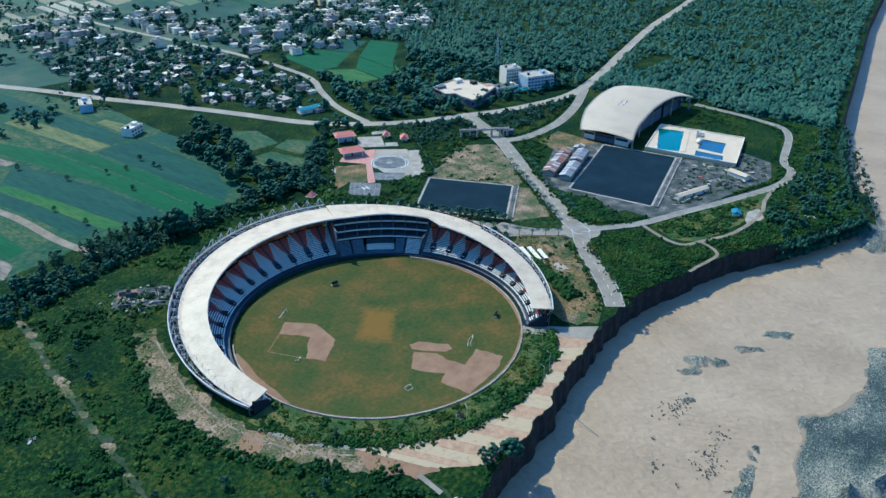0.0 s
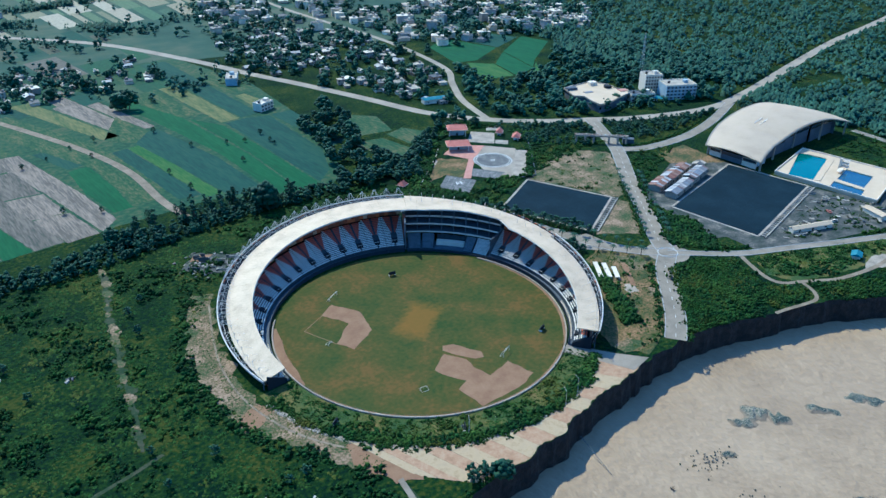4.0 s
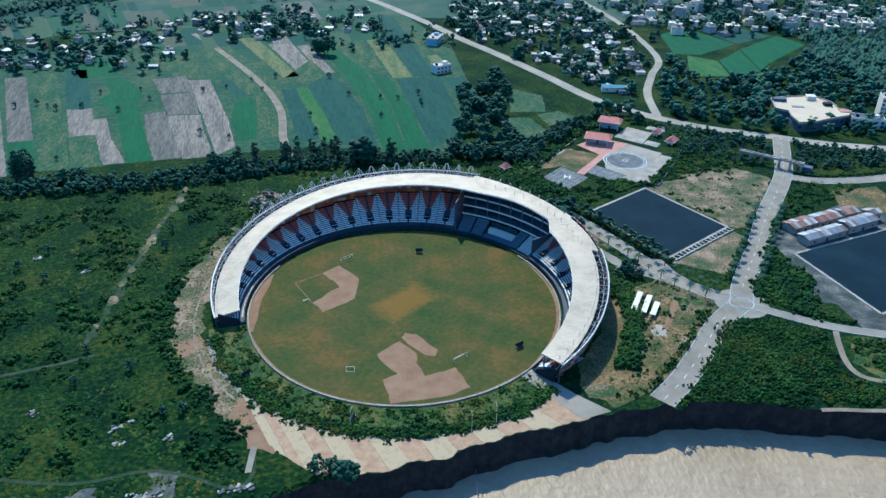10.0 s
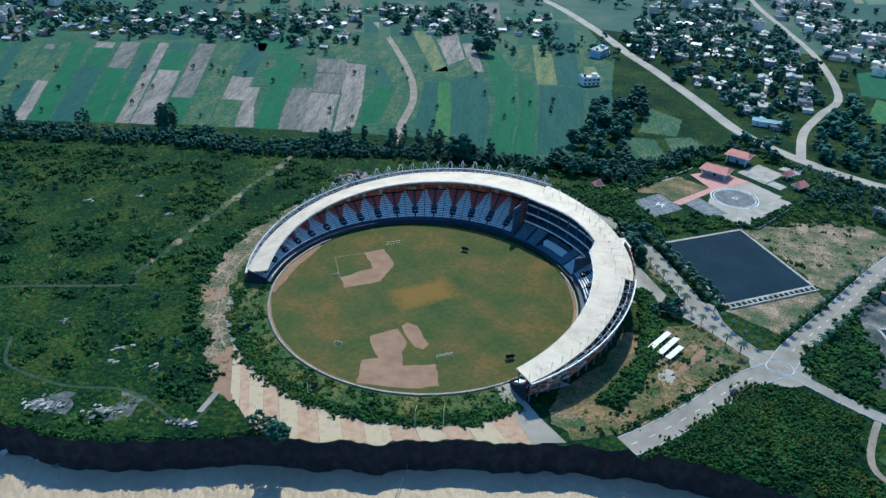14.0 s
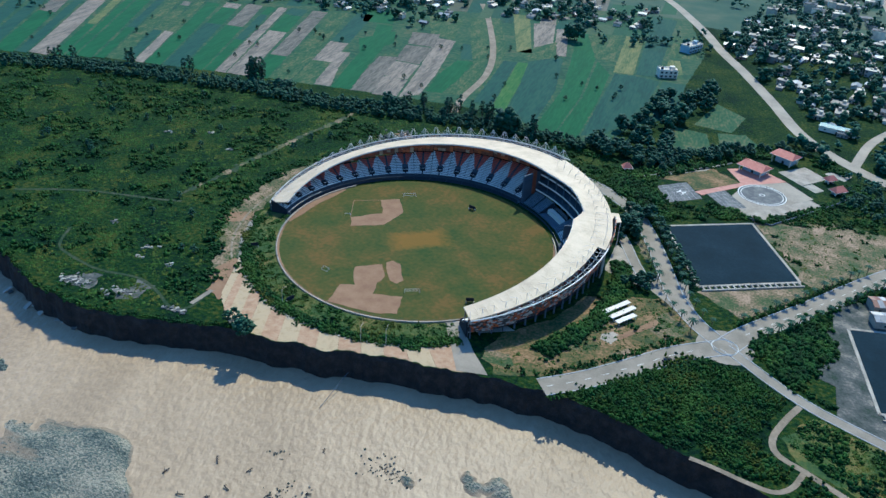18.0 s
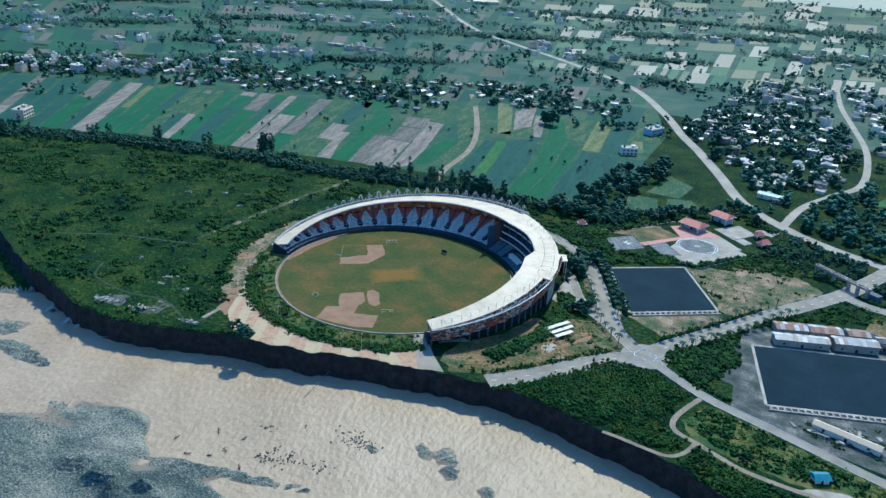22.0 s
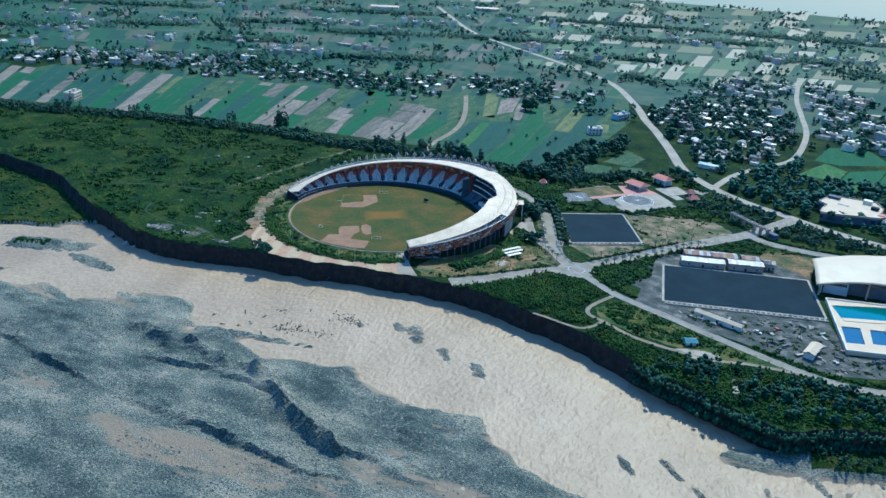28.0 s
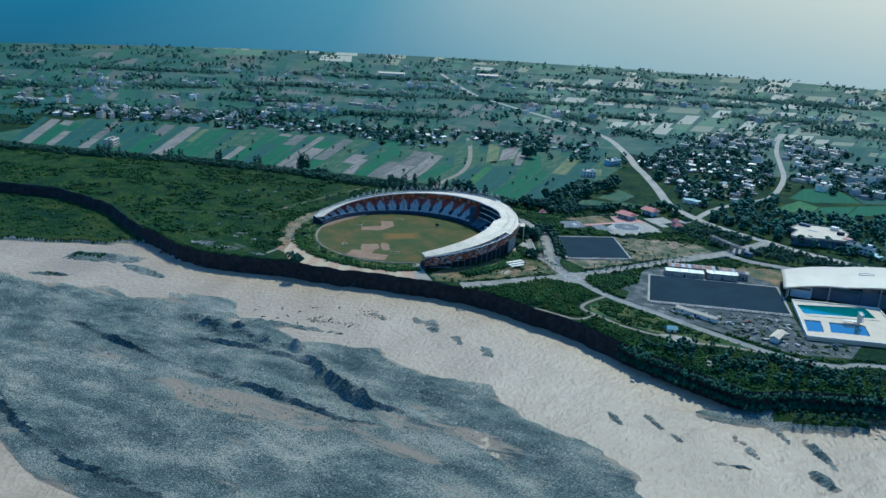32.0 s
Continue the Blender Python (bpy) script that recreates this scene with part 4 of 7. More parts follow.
for a in (PAV0, PAV1 + 0.3):
    piece("side_wall", sector(Geo(), a, a + 0.5, 79.5, 101, 0, 18 if a > 30 else 12, 1), M_DARKCONC, pav)
piece("orange_stair_wall", sector(Geo(), PAV1 + 0.2, PAV1 + 1.1, 87, 90, 4, 19, 1), M_BACKWALL, pav, "orange stair tower panel")
for k in range(9):
    b = PAV0 + (PAV1 - PAV0) * k / 8
    piece("column", Geo().box(*polar(92.5, b), 0.6, 0.6, sheet_z(b, 92.5) - 0.7, b), M_DARKCONC, pav)

# ---- the roof ----
roof = thing("stadium_roof", "white crescent roof over the stands with steel masts", "roof")


stops = [RIGHT, *[RIGHT + 3.0 * k for k in range(1, 19)], 0.59, 0.6, 3, 6, 9, 12.5, 14, 16, 17.7, 19.4, 24, 28, 32, 36, 40, 43, 46, 50, 53, 56.99, 57, *[60 + 3.0 * k for k in range(41)]]
for a0, a1 in zip(stops, stops[1:]):
    if a1 - a0 < 0.5:
        continue
    e0, e1 = a0 + 0.011, a1 - 0.011
    g = Geo()
    low = [polar(r, b, z - 0.6) for r, b, z in ((roof_in(e0), e0, roof_z(e0)), (roof_out(e0), e0, out_z(e0)), (roof_out(e1), e1, out_z(e1)), (roof_in(e1), e1, roof_z(e1)))]
    g.solid(low, [(p[0], p[1], p[2] + 0.6) for p in low])
    piece("roof_panel", g, M_ROOF, roof)
for r, h, rad, all_round in ((roof_in, lambda a: roof_z(a) - 0.5, 0.3, True), (ring_r, ring_z, 0.34, False), (lambda a: ring_r(a) - 0.5, lambda a: ring_z(a) - 1.8, 0.14, False), (lambda a: (ring_r(a) + eave_r(a)) / 2, lambda a: ring_z(a) - 0.2, 0.1, False)):
    g = Geo()
    for a0, a1 in zip(stops, stops[1:]):
        if not all_round and 0.5 <= a0 <= 56.5:
            continue
        if a1 - a0 > 0.5:
            g.tube(polar(r(a0 + 0.02), a0, h(a0)), polar(r(a1 - 0.02), a1, h(a1)), rad, 6)
    piece("ring_tube", g, M_STEEL, roof, "white steel ring tube")
UNIT = Geo().tube((0, 0, 0), (0, 0, 1), 1.0, 5).made("strut")
UNIT.materials.append(M_STEEL)


def strut(p, q, r, parent, name="strut"):
    p, q = Vector(p), Vector(q)
    ob = new(name, UNIT)
    ob.parent = parent
    ob.matrix_basis = Matrix.LocRotScale(p, (q - p).to_track_quat("Z", "Y"), (r, r, (q - p).length))
    return ob


for edges in (left_bays, right_bays):
    for i, a in enumerate(x for p, q in zip(edges, edges[1:]) for x in (p, (p + q) / 2)):
        if 0 < a < 57.5:
            continue
        half = (edges[1] - edges[0]) / 4
        ro, re, ze, zr = ring_r(a), eave_r(a), eave_z(a), ring_z(a)
        rm = (ro + re) / 2
        nxt = min(180, a + half * 1.6)
        strut(polar(re, a, ze - 0.3), polar(ro, a, zr), 0.11, roof)
        if i % 2:
            strut(polar(re, a, ze - 0.3), polar(ring_r(nxt), nxt, ring_z(nxt)), 0.09, roof)
        strut(polar(rm, a, zr - 0.2), polar(ro - 0.5, a, zr - 1.8), 0.09, roof)
        strut(polar(re - 0.5, a, ze - 0.7), polar(ro - 4.5, a, max(2, zr - 7)), 0.12, roof)
        if 57 < a < 152:  # trestles that carry the roof from outside
            up, wide = 5.6 * min(1.0, (158 - a) / 30), 0.5 if i % 2 else 1.1
            for q in (-wide, wide):
                strut(polar(ro - 0.2, a + q * 0.7, zr), polar(rm, a + q * 0.35, ze + up), 0.12, roof, "mast")
                strut(polar(re - 2.2, a + q * 0.7, sheet_z(a, re - 2.2)), polar(rm, a + q * 0.35, ze + up), 0.09, roof, "stay")
            strut(polar(rm, a - wide * 0.35, ze + up), polar(rm, a + wide * 0.35, ze + up), 0.1, roof)
            for side in (-1, 1):  # zigzag braces down to the ring and the sheet on either side
                b = a + side * half
                strut(polar(rm, a, ze + up), polar(ring_r(b), b, ring_z(b)), 0.08, roof, "brace")
                strut(polar(rm, a, ze + up), polar(eave_r(b) - 1.2, b, sheet_z(b, eave_r(b) - 1.2)), 0.07, roof, "brace")
        else:  # single posts on the sheet towards the tips
            foot = re - 1.3
            strut(polar(foot, a, ze - 0.2), polar(foot, a, ze + 3.8), 0.11, roof, "mast")
            strut(polar(foot, a, ze + 3.7), polar(ro, a, zr), 0.06, roof, "stay")
            strut(polar(foot, a, ze + 3.7), polar(foot - 5, a, sheet_z(a, foot - 5)), 0.05, roof, "stay")
            if i % 2:
                strut(polar(foot, a, ze + 3.6), polar(eave_r(a + half * 0.7) - 1.3, a + half * 0.7, eave_z(a + half * 0.7) + 3.5), 0.06, roof, "crossbar")
for k in range(15):
    a = 2.5 + 3.75 * k
    for r, h in ((roof_out(a) - 9.5, 2.6), (roof_out(a) - 3.0, 3.6)):
        strut(polar(r, a, sheet_z(a, r) - 0.2), polar(r, a, sheet_z(a, r) + h), 0.1, roof, "mast")
        strut(polar(r, a, sheet_z(a, r) + h - 0.1), polar(r + 2.4, a + 1.2, sheet_z(a, r + 2.4)), 0.05, roof, "stay")
    strut(polar(roof_out(a) - 9.5, a, sheet_z(a, roof_out(a) - 9.5) + 2.5), polar(roof_out(a) - 3, a, sheet_z(a, roof_out(a) - 3) + 3.5), 0.05, roof, "stay")
hood = [(roof_out(19.5) - 0.5, 19.5), (roof_out(19.5) + 6.2, 20.2), (roof_out(26) + 6.2, 25.4), (roof_out(26) - 0.5, 26.0)]
piece("roof_hood", Geo().solid([polar(r, a, 14.6) for r, a in hood], [polar(r, a, 15.1) for r, a in hood]), M_ROOF, roof, "white porch canopy")
for r, a in hood[1:3]:
    strut(polar(r - 0.6, a, 0), polar(r - 0.6, a, 14.6), 0.2, roof, "post")

# white chairs on the walkway in front of the eastern and western bays
for a0, n in ((-52, 34), (158, 26)):
    for k in range(n):
        a = a0 + 0.78 * k
        c = thing("folding_chair", "white chair in a row behind the wall", "chair", polar(77.9, a, 1.1), a, "chairs on the walkway")
        piece("seat", Geo().box(0, 0, 0.4, 0.6, 0.62, 0.12), M_WHITE, c)
        piece("backrest", Geo().box(0.3, 0, 0.5, 0.1, 0.62, 0.55), M_WHITE, c)

# paving strip and lawn on the open side
lawn = thing("verge", "rough green lawn between field wall and paving", "lawn", kind="structure")
g = Geo()
sector(g, 181, 304, 76, 93.5, -0.2, 0.05, 40)
piece("lawn", g, M_LAWN, lawn)
pave = thing("promenade", "curved promenade of pink and cream paving broken by the bank", "pavement", kind="structure")


def slanted(a):
    """Inner and outer end of a slanted joint of the paving."""
    rin = 94.4 + 1.3 * noise.noise((a * 0.9, 2.0, 0.0)) + 0.7 * noise.noise((a * 3.1, 5.0, 0.0))
    p = polar(rin, a)
    dx = 0.28 + max(0.0, a - 262) * 0.012
    d = math.hypot(dx, 0.95)
    x, y, far_enough = p[0], p[1], 0.0
    while far_enough < 34 and math.hypot(x - CX, y - CY) < 113.0 + max(0.0, min(1.0, (a - 222) / 8)) * 7 and y > bank_y(x) + 0.6:
        x, y, far_enough = x + 0.3 * dx / d, y - 0.3 * 0.95 / d, far_enough + 0.3
    return p[:2], (x, y)


BAND = 6.16
for k in range(14):
    ends = [slanted(213 + BAND * (k + q / 8 * 0.994)) for q in range(9)]
    piece("paving_band", Geo().slab([e[0] for e in ends] + [e[1] for e in ends[::-1]], -0.2, 0.12), M_PAVPINK if k % 2 else M_PAVCREAM, pave)
patch("worn_end", [(-102, -98), (-92, -104), (-82, -117), (-80, -124), (-92, -133), (-99, -128), (-106, -112)], M_DIRT, pave, 0.085, "bare pink soil at the broken end", 2.0)
slab = thing("entrance_slab", "grey concrete apron ending at the river bank", "pavement", kind="structure")
patch("concrete", [(15.5, -109), (23, -107.5), (34.5, -126), (45, -139.5), (31.5, -141.5), (24, -126)], M_ASPHALT, slab, 0.16)
patch("concrete", [(17, -108.7), (33, -112), (48, -104), (40, -100)], M_CONC, slab, 0.1)


def street_lamp(x, y, turn):
    t = thing("street_lamp", "thin grey street lamp with one curved arm", "street lamp", (x, y, 0), turn, "lamps by the promenade")
    piece("pole", Geo().tube((0, 0, 0), (0, 0, 9.0), 0.09, 6), M_STEEL, t)
    piece("arm", Geo().tube((0, 0, 8.9), (1.6, 0, 9.6), 0.06, 5), M_STEEL, t)
    piece("lamp_head", Geo().box(2.0, 0, 9.5, 0.9, 0.3, 0.16), M_CONC, t)


for x, y, turn in ((-14, -139, 80), (-59.7, -126, 60), (-3.1, -136.2, 85)):
    street_lamp(x, y, turn)
fallen = thing("fallen_lamp_pole", "fallen lamp pole leaning from the bank into water", "street lamp", (-15.2, -150, -8.6))
piece("pole", Geo().tube((0, 0, 0), (-4.0, -22.5, -4.6), 0.13, 6), M_DARKCONC, fallen)
piece("arm", Geo().tube((-3.9, -22, -4.5), (-2.5, -23.4, -4.4), 0.08, 5), M_DARKCONC, fallen)

# rubble along the inner edge of the paving and the outer edge of the verge
rb_ = random.Random(19)
g = Geo()
for k in range(1500):
    a = rb_.uniform(186, 298)
    if rb_.random() > 0.35 + 0.65 * abs(math.sin(a * 0.7)):
        continue
    x, y, _ = polar(rb_.gauss(93.9, 0.75), a)
    s_ = rb_.uniform(0.2, 0.65)
    g.box(x, y, -0.05, s_, s_ * rb_.uniform(0.5, 1), s_ * rb_.uniform(0.3, 0.7), rb_.uniform(0, 90))
tagged(piece("edge_rubble", g, M_RUBBLE), "broken pale kerb stones and rubble along the verge", "rubble", kind="stuff")
piece("worn_strip", Geo().slab(wobble([polar(92.6, 186 + 2 * k)[:2] for k in range(22)] + [polar(94.8, 228 - 2 * k)[:2] for k in range(22)], 0.7), -0.1, 0.07), M_SAND, lawn, "pale worn strip of broken kerb")

# ---- dark turf pitches ----
def lerp(p, q, t):
    return (p[0] + (q[0] - p[0]) * t, p[1] + (q[1] - p[1]) * t)


def turf(corners, label, rails):
    t = thing("turf_pitch", label, "hockey pitch", group="turf pitches")
    piece("surface", Geo().slab(corners, -0.2, 0.22), M_TURF, t, "dark navy synthetic turf")
    for k in range(4):
        p, q = corners[k], corners[(k + 1) % 4]
        piece("border", ribbon([p, q], 0.75, 0, 0.34), M_CONC, t, "pale concrete border")
        if k in rails:
            h = math.degrees(math.atan2(q[1] - p[1], q[0] - p[0]))
            nx, ny = math.sin(radians(h)), -math.cos(radians(h))
            n = int(math.hypot(q[0] - p[0], q[1] - p[1]) / 3.2)
            for i in range(n):
                x, y = lerp(p, q, (i + 0.5) / n)
                piece("buttress", Geo().box(x + nx * 2.4, y + ny * 2.4, 0, 0.9, 3.4, 0.9, h), M_CONC, t)
            piece("outer_rail", ribbon([(p[0] + nx * 4.2, p[1] + ny * 4.2), (q[0] + nx * 4.2, q[1] + ny * 4.2)], 0.4, 0, 0.8), M_CONC, t)
    return t


turf([(126.8, -31.5), (177.4, -6.3), (153.7, 52.7), (105.6, 29)], "unmarked navy turf pitch beside the stadium road", (0,))
turf([(203, -103.4), (302.5, -83.2), (294.5, -23.2), (197, -42.2)], "large navy hockey turf beside the sports hall", (0,))
floor = thing("compound_floor", "grey gravel and rubble yard round the hockey turf", "yard", kind="structure")
patch("gravel", [(186, -112), (203, -124), (255, -141), (300, -158), (335, -148), (345, -118), (312, -130), (303, -86), (297, -20), (262, 6), (192, -20)], M_YARD, floor, 0.05)
patch("gravel", [(262, 6), (297, -20), (303, 24), (268, 24)], M_DRYLOT, floor, 0.045)
lots = thing("dry_lots", "open lots of dry grass and bare earth by the avenue", "lot", kind="structure")
patch("dry_grass", [(155, 55), (180, -6), (190, -12), (203, 4), (243, 50), (232, 66), (205, 74)], M_BARE, lots, 0.05, "", 2.0)
patch("dry_grass", [(126, -36), (150, -55), (181, -21), (178, -10)], M_BARE, lots, 0.045, "", 1.0)
patch("dry_grass", [(62, -90), (74, -62), (100, -55), (112, -48), (126, -70), (132, -84), (110, -100), (72, -130), (48, -138), (38, -122), (45, -105)], M_DRYLOT, lots, 0.05, "", 1.5)
for ringp, mat_ in (([(76, -81), (85, -73), (89, -77), (86, -87), (78.6, -90)], M_BARE), ([(112, -62), (125, -71), (121, -80), (112, -86), (106, -78)], M_BARE), ([(86, -95), (90, -87), (95, -91), (90, -97)], M_SAND), ([(38, -122), (51, -122), (54, -131), (40, -130)], M_BARE), ([(66, -104), (74, -98), (78, -106), (70, -114)], M_BARE), ([(92, -104), (100, -98), (103, -104), (95, -110)], M_BARE)):
    patch("bare_earth", ringp, mat_, lots, 0.062, "", 1.6)
patch("concrete_strip", [(92.2, -91.1), (109, -70.0), (111.5, -72.4), (94.4, -93)], M_DIRT, lots, 0.12, "narrow old concrete strip")
patch("dry_grass", [(176, -115), (205, -129), (250, -150), (284, -162), (240, -166), (190, -157), (170, -147), (164, -133)], M_LAWN, lots, 0.045, "", 1.5)
patch("dry_grass", [(-102, 57), (-94, 49), (-104, 25), (-112, 0), (-118, -30), (-118, -48), (-114, -62), (-108, -80), (-100, -94), (-92, -106), (-98, -119), (-108, -111), (-118, -86), (-130, -66), (-133, -50), (-132, -20), (-127, 8), (-115, 35)], M_BARE, lots, 0.045, "dry brown earth with thin weeds", 2.5)
patch("bare_earth", [(-131, -55), (-119, -49), (-116, -59), (-128, -67)], M_DIRT, lots, 0.06, "", 1.5)
patch("gravel", [(-163, -151), (-163, -137.5), (-152, -136), (-151, -149)], M_YARD, lots, 0.05, "", 2.0)
patch("gravel", [(-135, -152), (-135, -134), (-125.6, -133.6), (-126, -147)], M_YARD, lots, 0.05, "", 2.0)
patch("bare_earth", [(212, -165), (233, -160), (244, -165), (228, -174)], M_SAND, lots, 0.06, "", 1.8)
patch("concrete_path", [(-98.3, -127.5), (-95.8, -127.5), (-98.6, -141), (-101, -141)], M_ASPHALT, lots, 0.09)
patch("apron", [(81, -4), (86, -9), (92, -25), (90.3, -30.6), (79, -33.8), (80.5, -15)], M_SAND, lots, 0.06, "sandy forecourt", 0.4)
patch("car_park", [(79, -34), (90, -30.5), (99, -28.3), (114, -29.4), (122, -32), (123.3, -46), (131, -66), (124, -68), (114, -54.5), (103, -43.4), (88.4, -39.5)], M_ASPHALT, lots, 0.075, "worn grey asphalt forecourt")
patch("bare_earth", [(100, 18), (92, 2), (99, -18), (105, -12), (104, 2)], M_BARE, lots, 0.055, "", 1.0)
patch("gravel", [(186, -44), (196, -44), (202, -100), (178, -86), (190, -66)], M_YARD, lots, 0.065, "bluish grey gravel beside the turf", 1.0)

# ---- sports hall with a double-curved roof ----
hall = thing("sports_hall", "large sports hall with a pale double-curved metal roof", "sports hall")
HX0, HX1 = 297.0, 433.0


def hall_rise(x):
    """Two lobes along the hall: a low one that a taller one meets in a crease."""
    u = (x - HX0) / (HX1 - HX0)
    if u < 0.32:
        return 8.2 + 4.4 * math.sin(math.pi / 2 * u / 0.32)
    if u < 0.72:
        return 12.6 + 5.4 * math.sin(math.pi / 2 * (u - 0.32) / 0.4)
    return 18.0 - 7.5 * (1 - math.cos(math.pi / 2 * (u - 0.72) / 0.28))


def hall_south(x):
    return float(np.interp(x, [297, 312, 327, 345, 363, 385, 410, 433], [-48, -43.5, -40.5, -38.5, -38, -39.5, -43.5, -49]))


def hall_north(x):
    return float(np.interp(x, [297, 310, 325, 339, 355, 375, 395, 412, 425, 433], [0.5, 6.5, 12, 16.5, 18.5, 19, 17, 12.5, 5, -4]))


def hall_z(x, y):
    v = (y - hall_south(x)) / (hall_north(x) - hall_south(x))
    return hall_rise(x) + 2.2 * math.sin(math.pi * max(0.0, min(1.0, v)))


NU, NV = 50, 22
g = Geo()
for lift in (0.0, -0.7):
    for i in range(NU + 1):
        x = HX0 + (HX1 - HX0) * i / NU
        for j in range(NV + 1):
            y = hall_south(x) + (hall_north(x) - hall_south(x)) * j / NV
            g.v.append((x, y, hall_z(x, y) + lift))
top = (NU + 1) * (NV + 1)
for i in range(NU):
    for j in range(NV):
        a = i * (NV + 1) + j
        b = a + NV + 1
        g.f += [(a, b, b + 1, a + 1), (a + 1 + top, b + 1 + top, b + top, a + top)]
for i in range(NU):
    for j in (0, NV):
        a = i * (NV + 1) + j
        g.f.append((a, a + top, a + NV + 1 + top, a + NV + 1))
for j in range(NV):
    for i in (0, NU):
        a = i * (NV + 1) + j
        g.f.append((a, a + 1, a + 1 + top, a + top))
piece("roof", g, M_HALLROOF, hall, "pale cream standing-seam metal roof", True)
for v in (0.46, 0.54):
    g = Geo()
    for k in range(8):
        x = 352 + 1.4 * k
        y = hall_south(x) + (hall_north(x) - hall_south(x)) * v
        g.box(x, y, hall_z(x, y) - 0.1, 1.4, 1.0, 0.5)
    piece("roof_vent", g, M_WHITE, hall, "raised ridge vent")
for k in range(2, 50, 3):
    x = HX0 + (HX1 - HX0) * k / NU
    piece("roof_seam", Geo().tube((x, hall_south(x) + 0.3, hall_z(x, hall_south(x)) + 0.02), (x, hall_south(x) + 9, hall_z(x, hall_south(x) + 9) + 0.02), 0.06, 4), M_ROOF, hall)
for x0, x1 in ((303, 318), (318.4, 352), (352.4, 388), (388.4, 424)):
    y = max(hall_south(x0), hall_south(x1)) + 3
    h = min(hall_z(x0, y), hall_z(x1, y)) - 1.2
    piece("south_wall", Geo().box((x0 + x1) / 2, y, 0, x1 - x0, 0.6, h), M_BLUETRIM if x1 < 320 else M_DARKCONC, hall)
    piece("window_band", Geo().box((x0 + x1) / 2, y - 0.35, h - 2.6, x1 - x0 - 2, 0.2, 1.8), M_GLASS, hall, "dark clerestory glass")
    piece("north_wall", Geo().box((x0 + x1) / 2, min(hall_north(x0), hall_north(x1)) - 3, 0, x1 - x0, 0.6, h), M_BLUETRIM, hall)
for y0, y1, m in ((-42, -30, M_WHITE), (-29.6, -12, M_DARKCONC), (-11.6, -1.5, M_WHITE)):
    piece("west_wall", Geo().box(301.5, (y0 + y1) / 2, 0, 0.6, y1 - y0, 6.6), m, hall)
    piece("west_glass", Geo().box(301.1, (y0 + y1) / 2, 4.0, 0.3, y1 - y0 - 1, 2.2), M_GLASS, hall, "dark glass band")
piece("east_wall", Geo().box(424, -20, 0, 0.6, 40, 10), M_DARKCONC, hall)
for x, y in ((300, -46), (300, -1), (330, -40), (365, -36), (400, -40), (428, -47), (425, 3)):
    yy = min(max(y, hall_south(x) + 1), hall_north(x) - 1)
    piece("column", Geo().box(x, yy, 0, 1.1, 1.1, hall_z(x, yy) - 0.6), M_CONC, hall)

# ---- pool terrace ----
deck = thing("pool_deck", "raised pale pool terrace with three sunken pools", "pool terrace")
D = [(303.5, -56), (309.6, -128), (372, -115.5), (364, -45)]
pools = [([(306.5, -65), (310.5, -82), (359, -68), (354, -47.5)], M_TEAL, "turquoise swimming pool water"), ([(326, -92), (325.5, -112), (350.5, -107), (349.5, -87.5)], M_BLUEPOOL, "deep blue diving pool water"), ([(309.5, -95), (310.5, -117), (321, -114.5), (320.5, -92.5)], M_BLUEPOOL, "narrow deep blue pool water")]
bm = bmesh.new()
loops = [D, *[p[0] for p in pools]]
edges = []
for ringp in loops:
    vs = [bm.verts.new((*p, 2.4)) for p in ringp]
    edges += [bm.edges.new((vs[k], vs[(k + 1) % len(vs)])) for k in range(len(vs))]
bmesh.ops.triangle_fill(bm, use_beauty=True, use_dissolve=False, edges=edges, normal=(0, 0, 1))
for f in list(bm.faces):
    c = f.calc_center_median()
    if any(inside(c.x, c.y, p[0]) for p in pools):
        bm.faces.remove(f)
outer = [e for e in bm.edges if len(e.link_faces) == 1]
ext = bmesh.ops.extrude_edge_only(bm, edges=outer)
for v in ext["geom"]:
    if isinstance(v, bmesh.types.BMVert):
        v.co.z = 0.0
me = bpy.data.meshes.new("terrace")
bm.to_mesh(me)
bm.free()
piece("terrace", me, M_DECK, deck, "pale sandstone deck")
for ringp, mat, lab in pools:
    piece("pool_water", Geo().slab(ringp, 0.2, 1.9), mat, deck, lab)
for k in range(4):
    piece("parapet", ribbon([D[k], D[(k + 1) % 4]], 0.3, 2.38, 3.3), M_WHITE, deck, "white parapet")
piece("divider", Geo().slab([(311, -83), (312, -86.5), (361, -72.5), (360, -69)], 2.42, 2.7), M_DECK, deck)
tower = thing("diving_tower", "pale concrete diving tower with stacked platforms", "diving tower", (346, -87, 2.4), 12)
piece("shaft", Geo().box(0, 3, 0, 2.0, 1.6, 8.4), M_WHITE, tower)
for z, ln in ((2.6, 6.5), (4.8, 6.0), (7.6, 6.5)):
    piece("platform", Geo().box(0, 0.4, z, 2.2, ln, 0.35), M_WHITE, tower)
    piece("guard_rail", Geo().box(1.0, 0.4, z + 0.35, 0.12, ln, 0.8), M_STEEL, tower)
piece("side_platform", Geo().box(-6, 1.2, 1.6, 9, 3, 0.3), M_WHITE, tower)
for u in (-9.5, -3):
    piece("leg", Geo().box(u, 1.2, 0, 0.5, 0.5, 1.6), M_WHITE, tower)


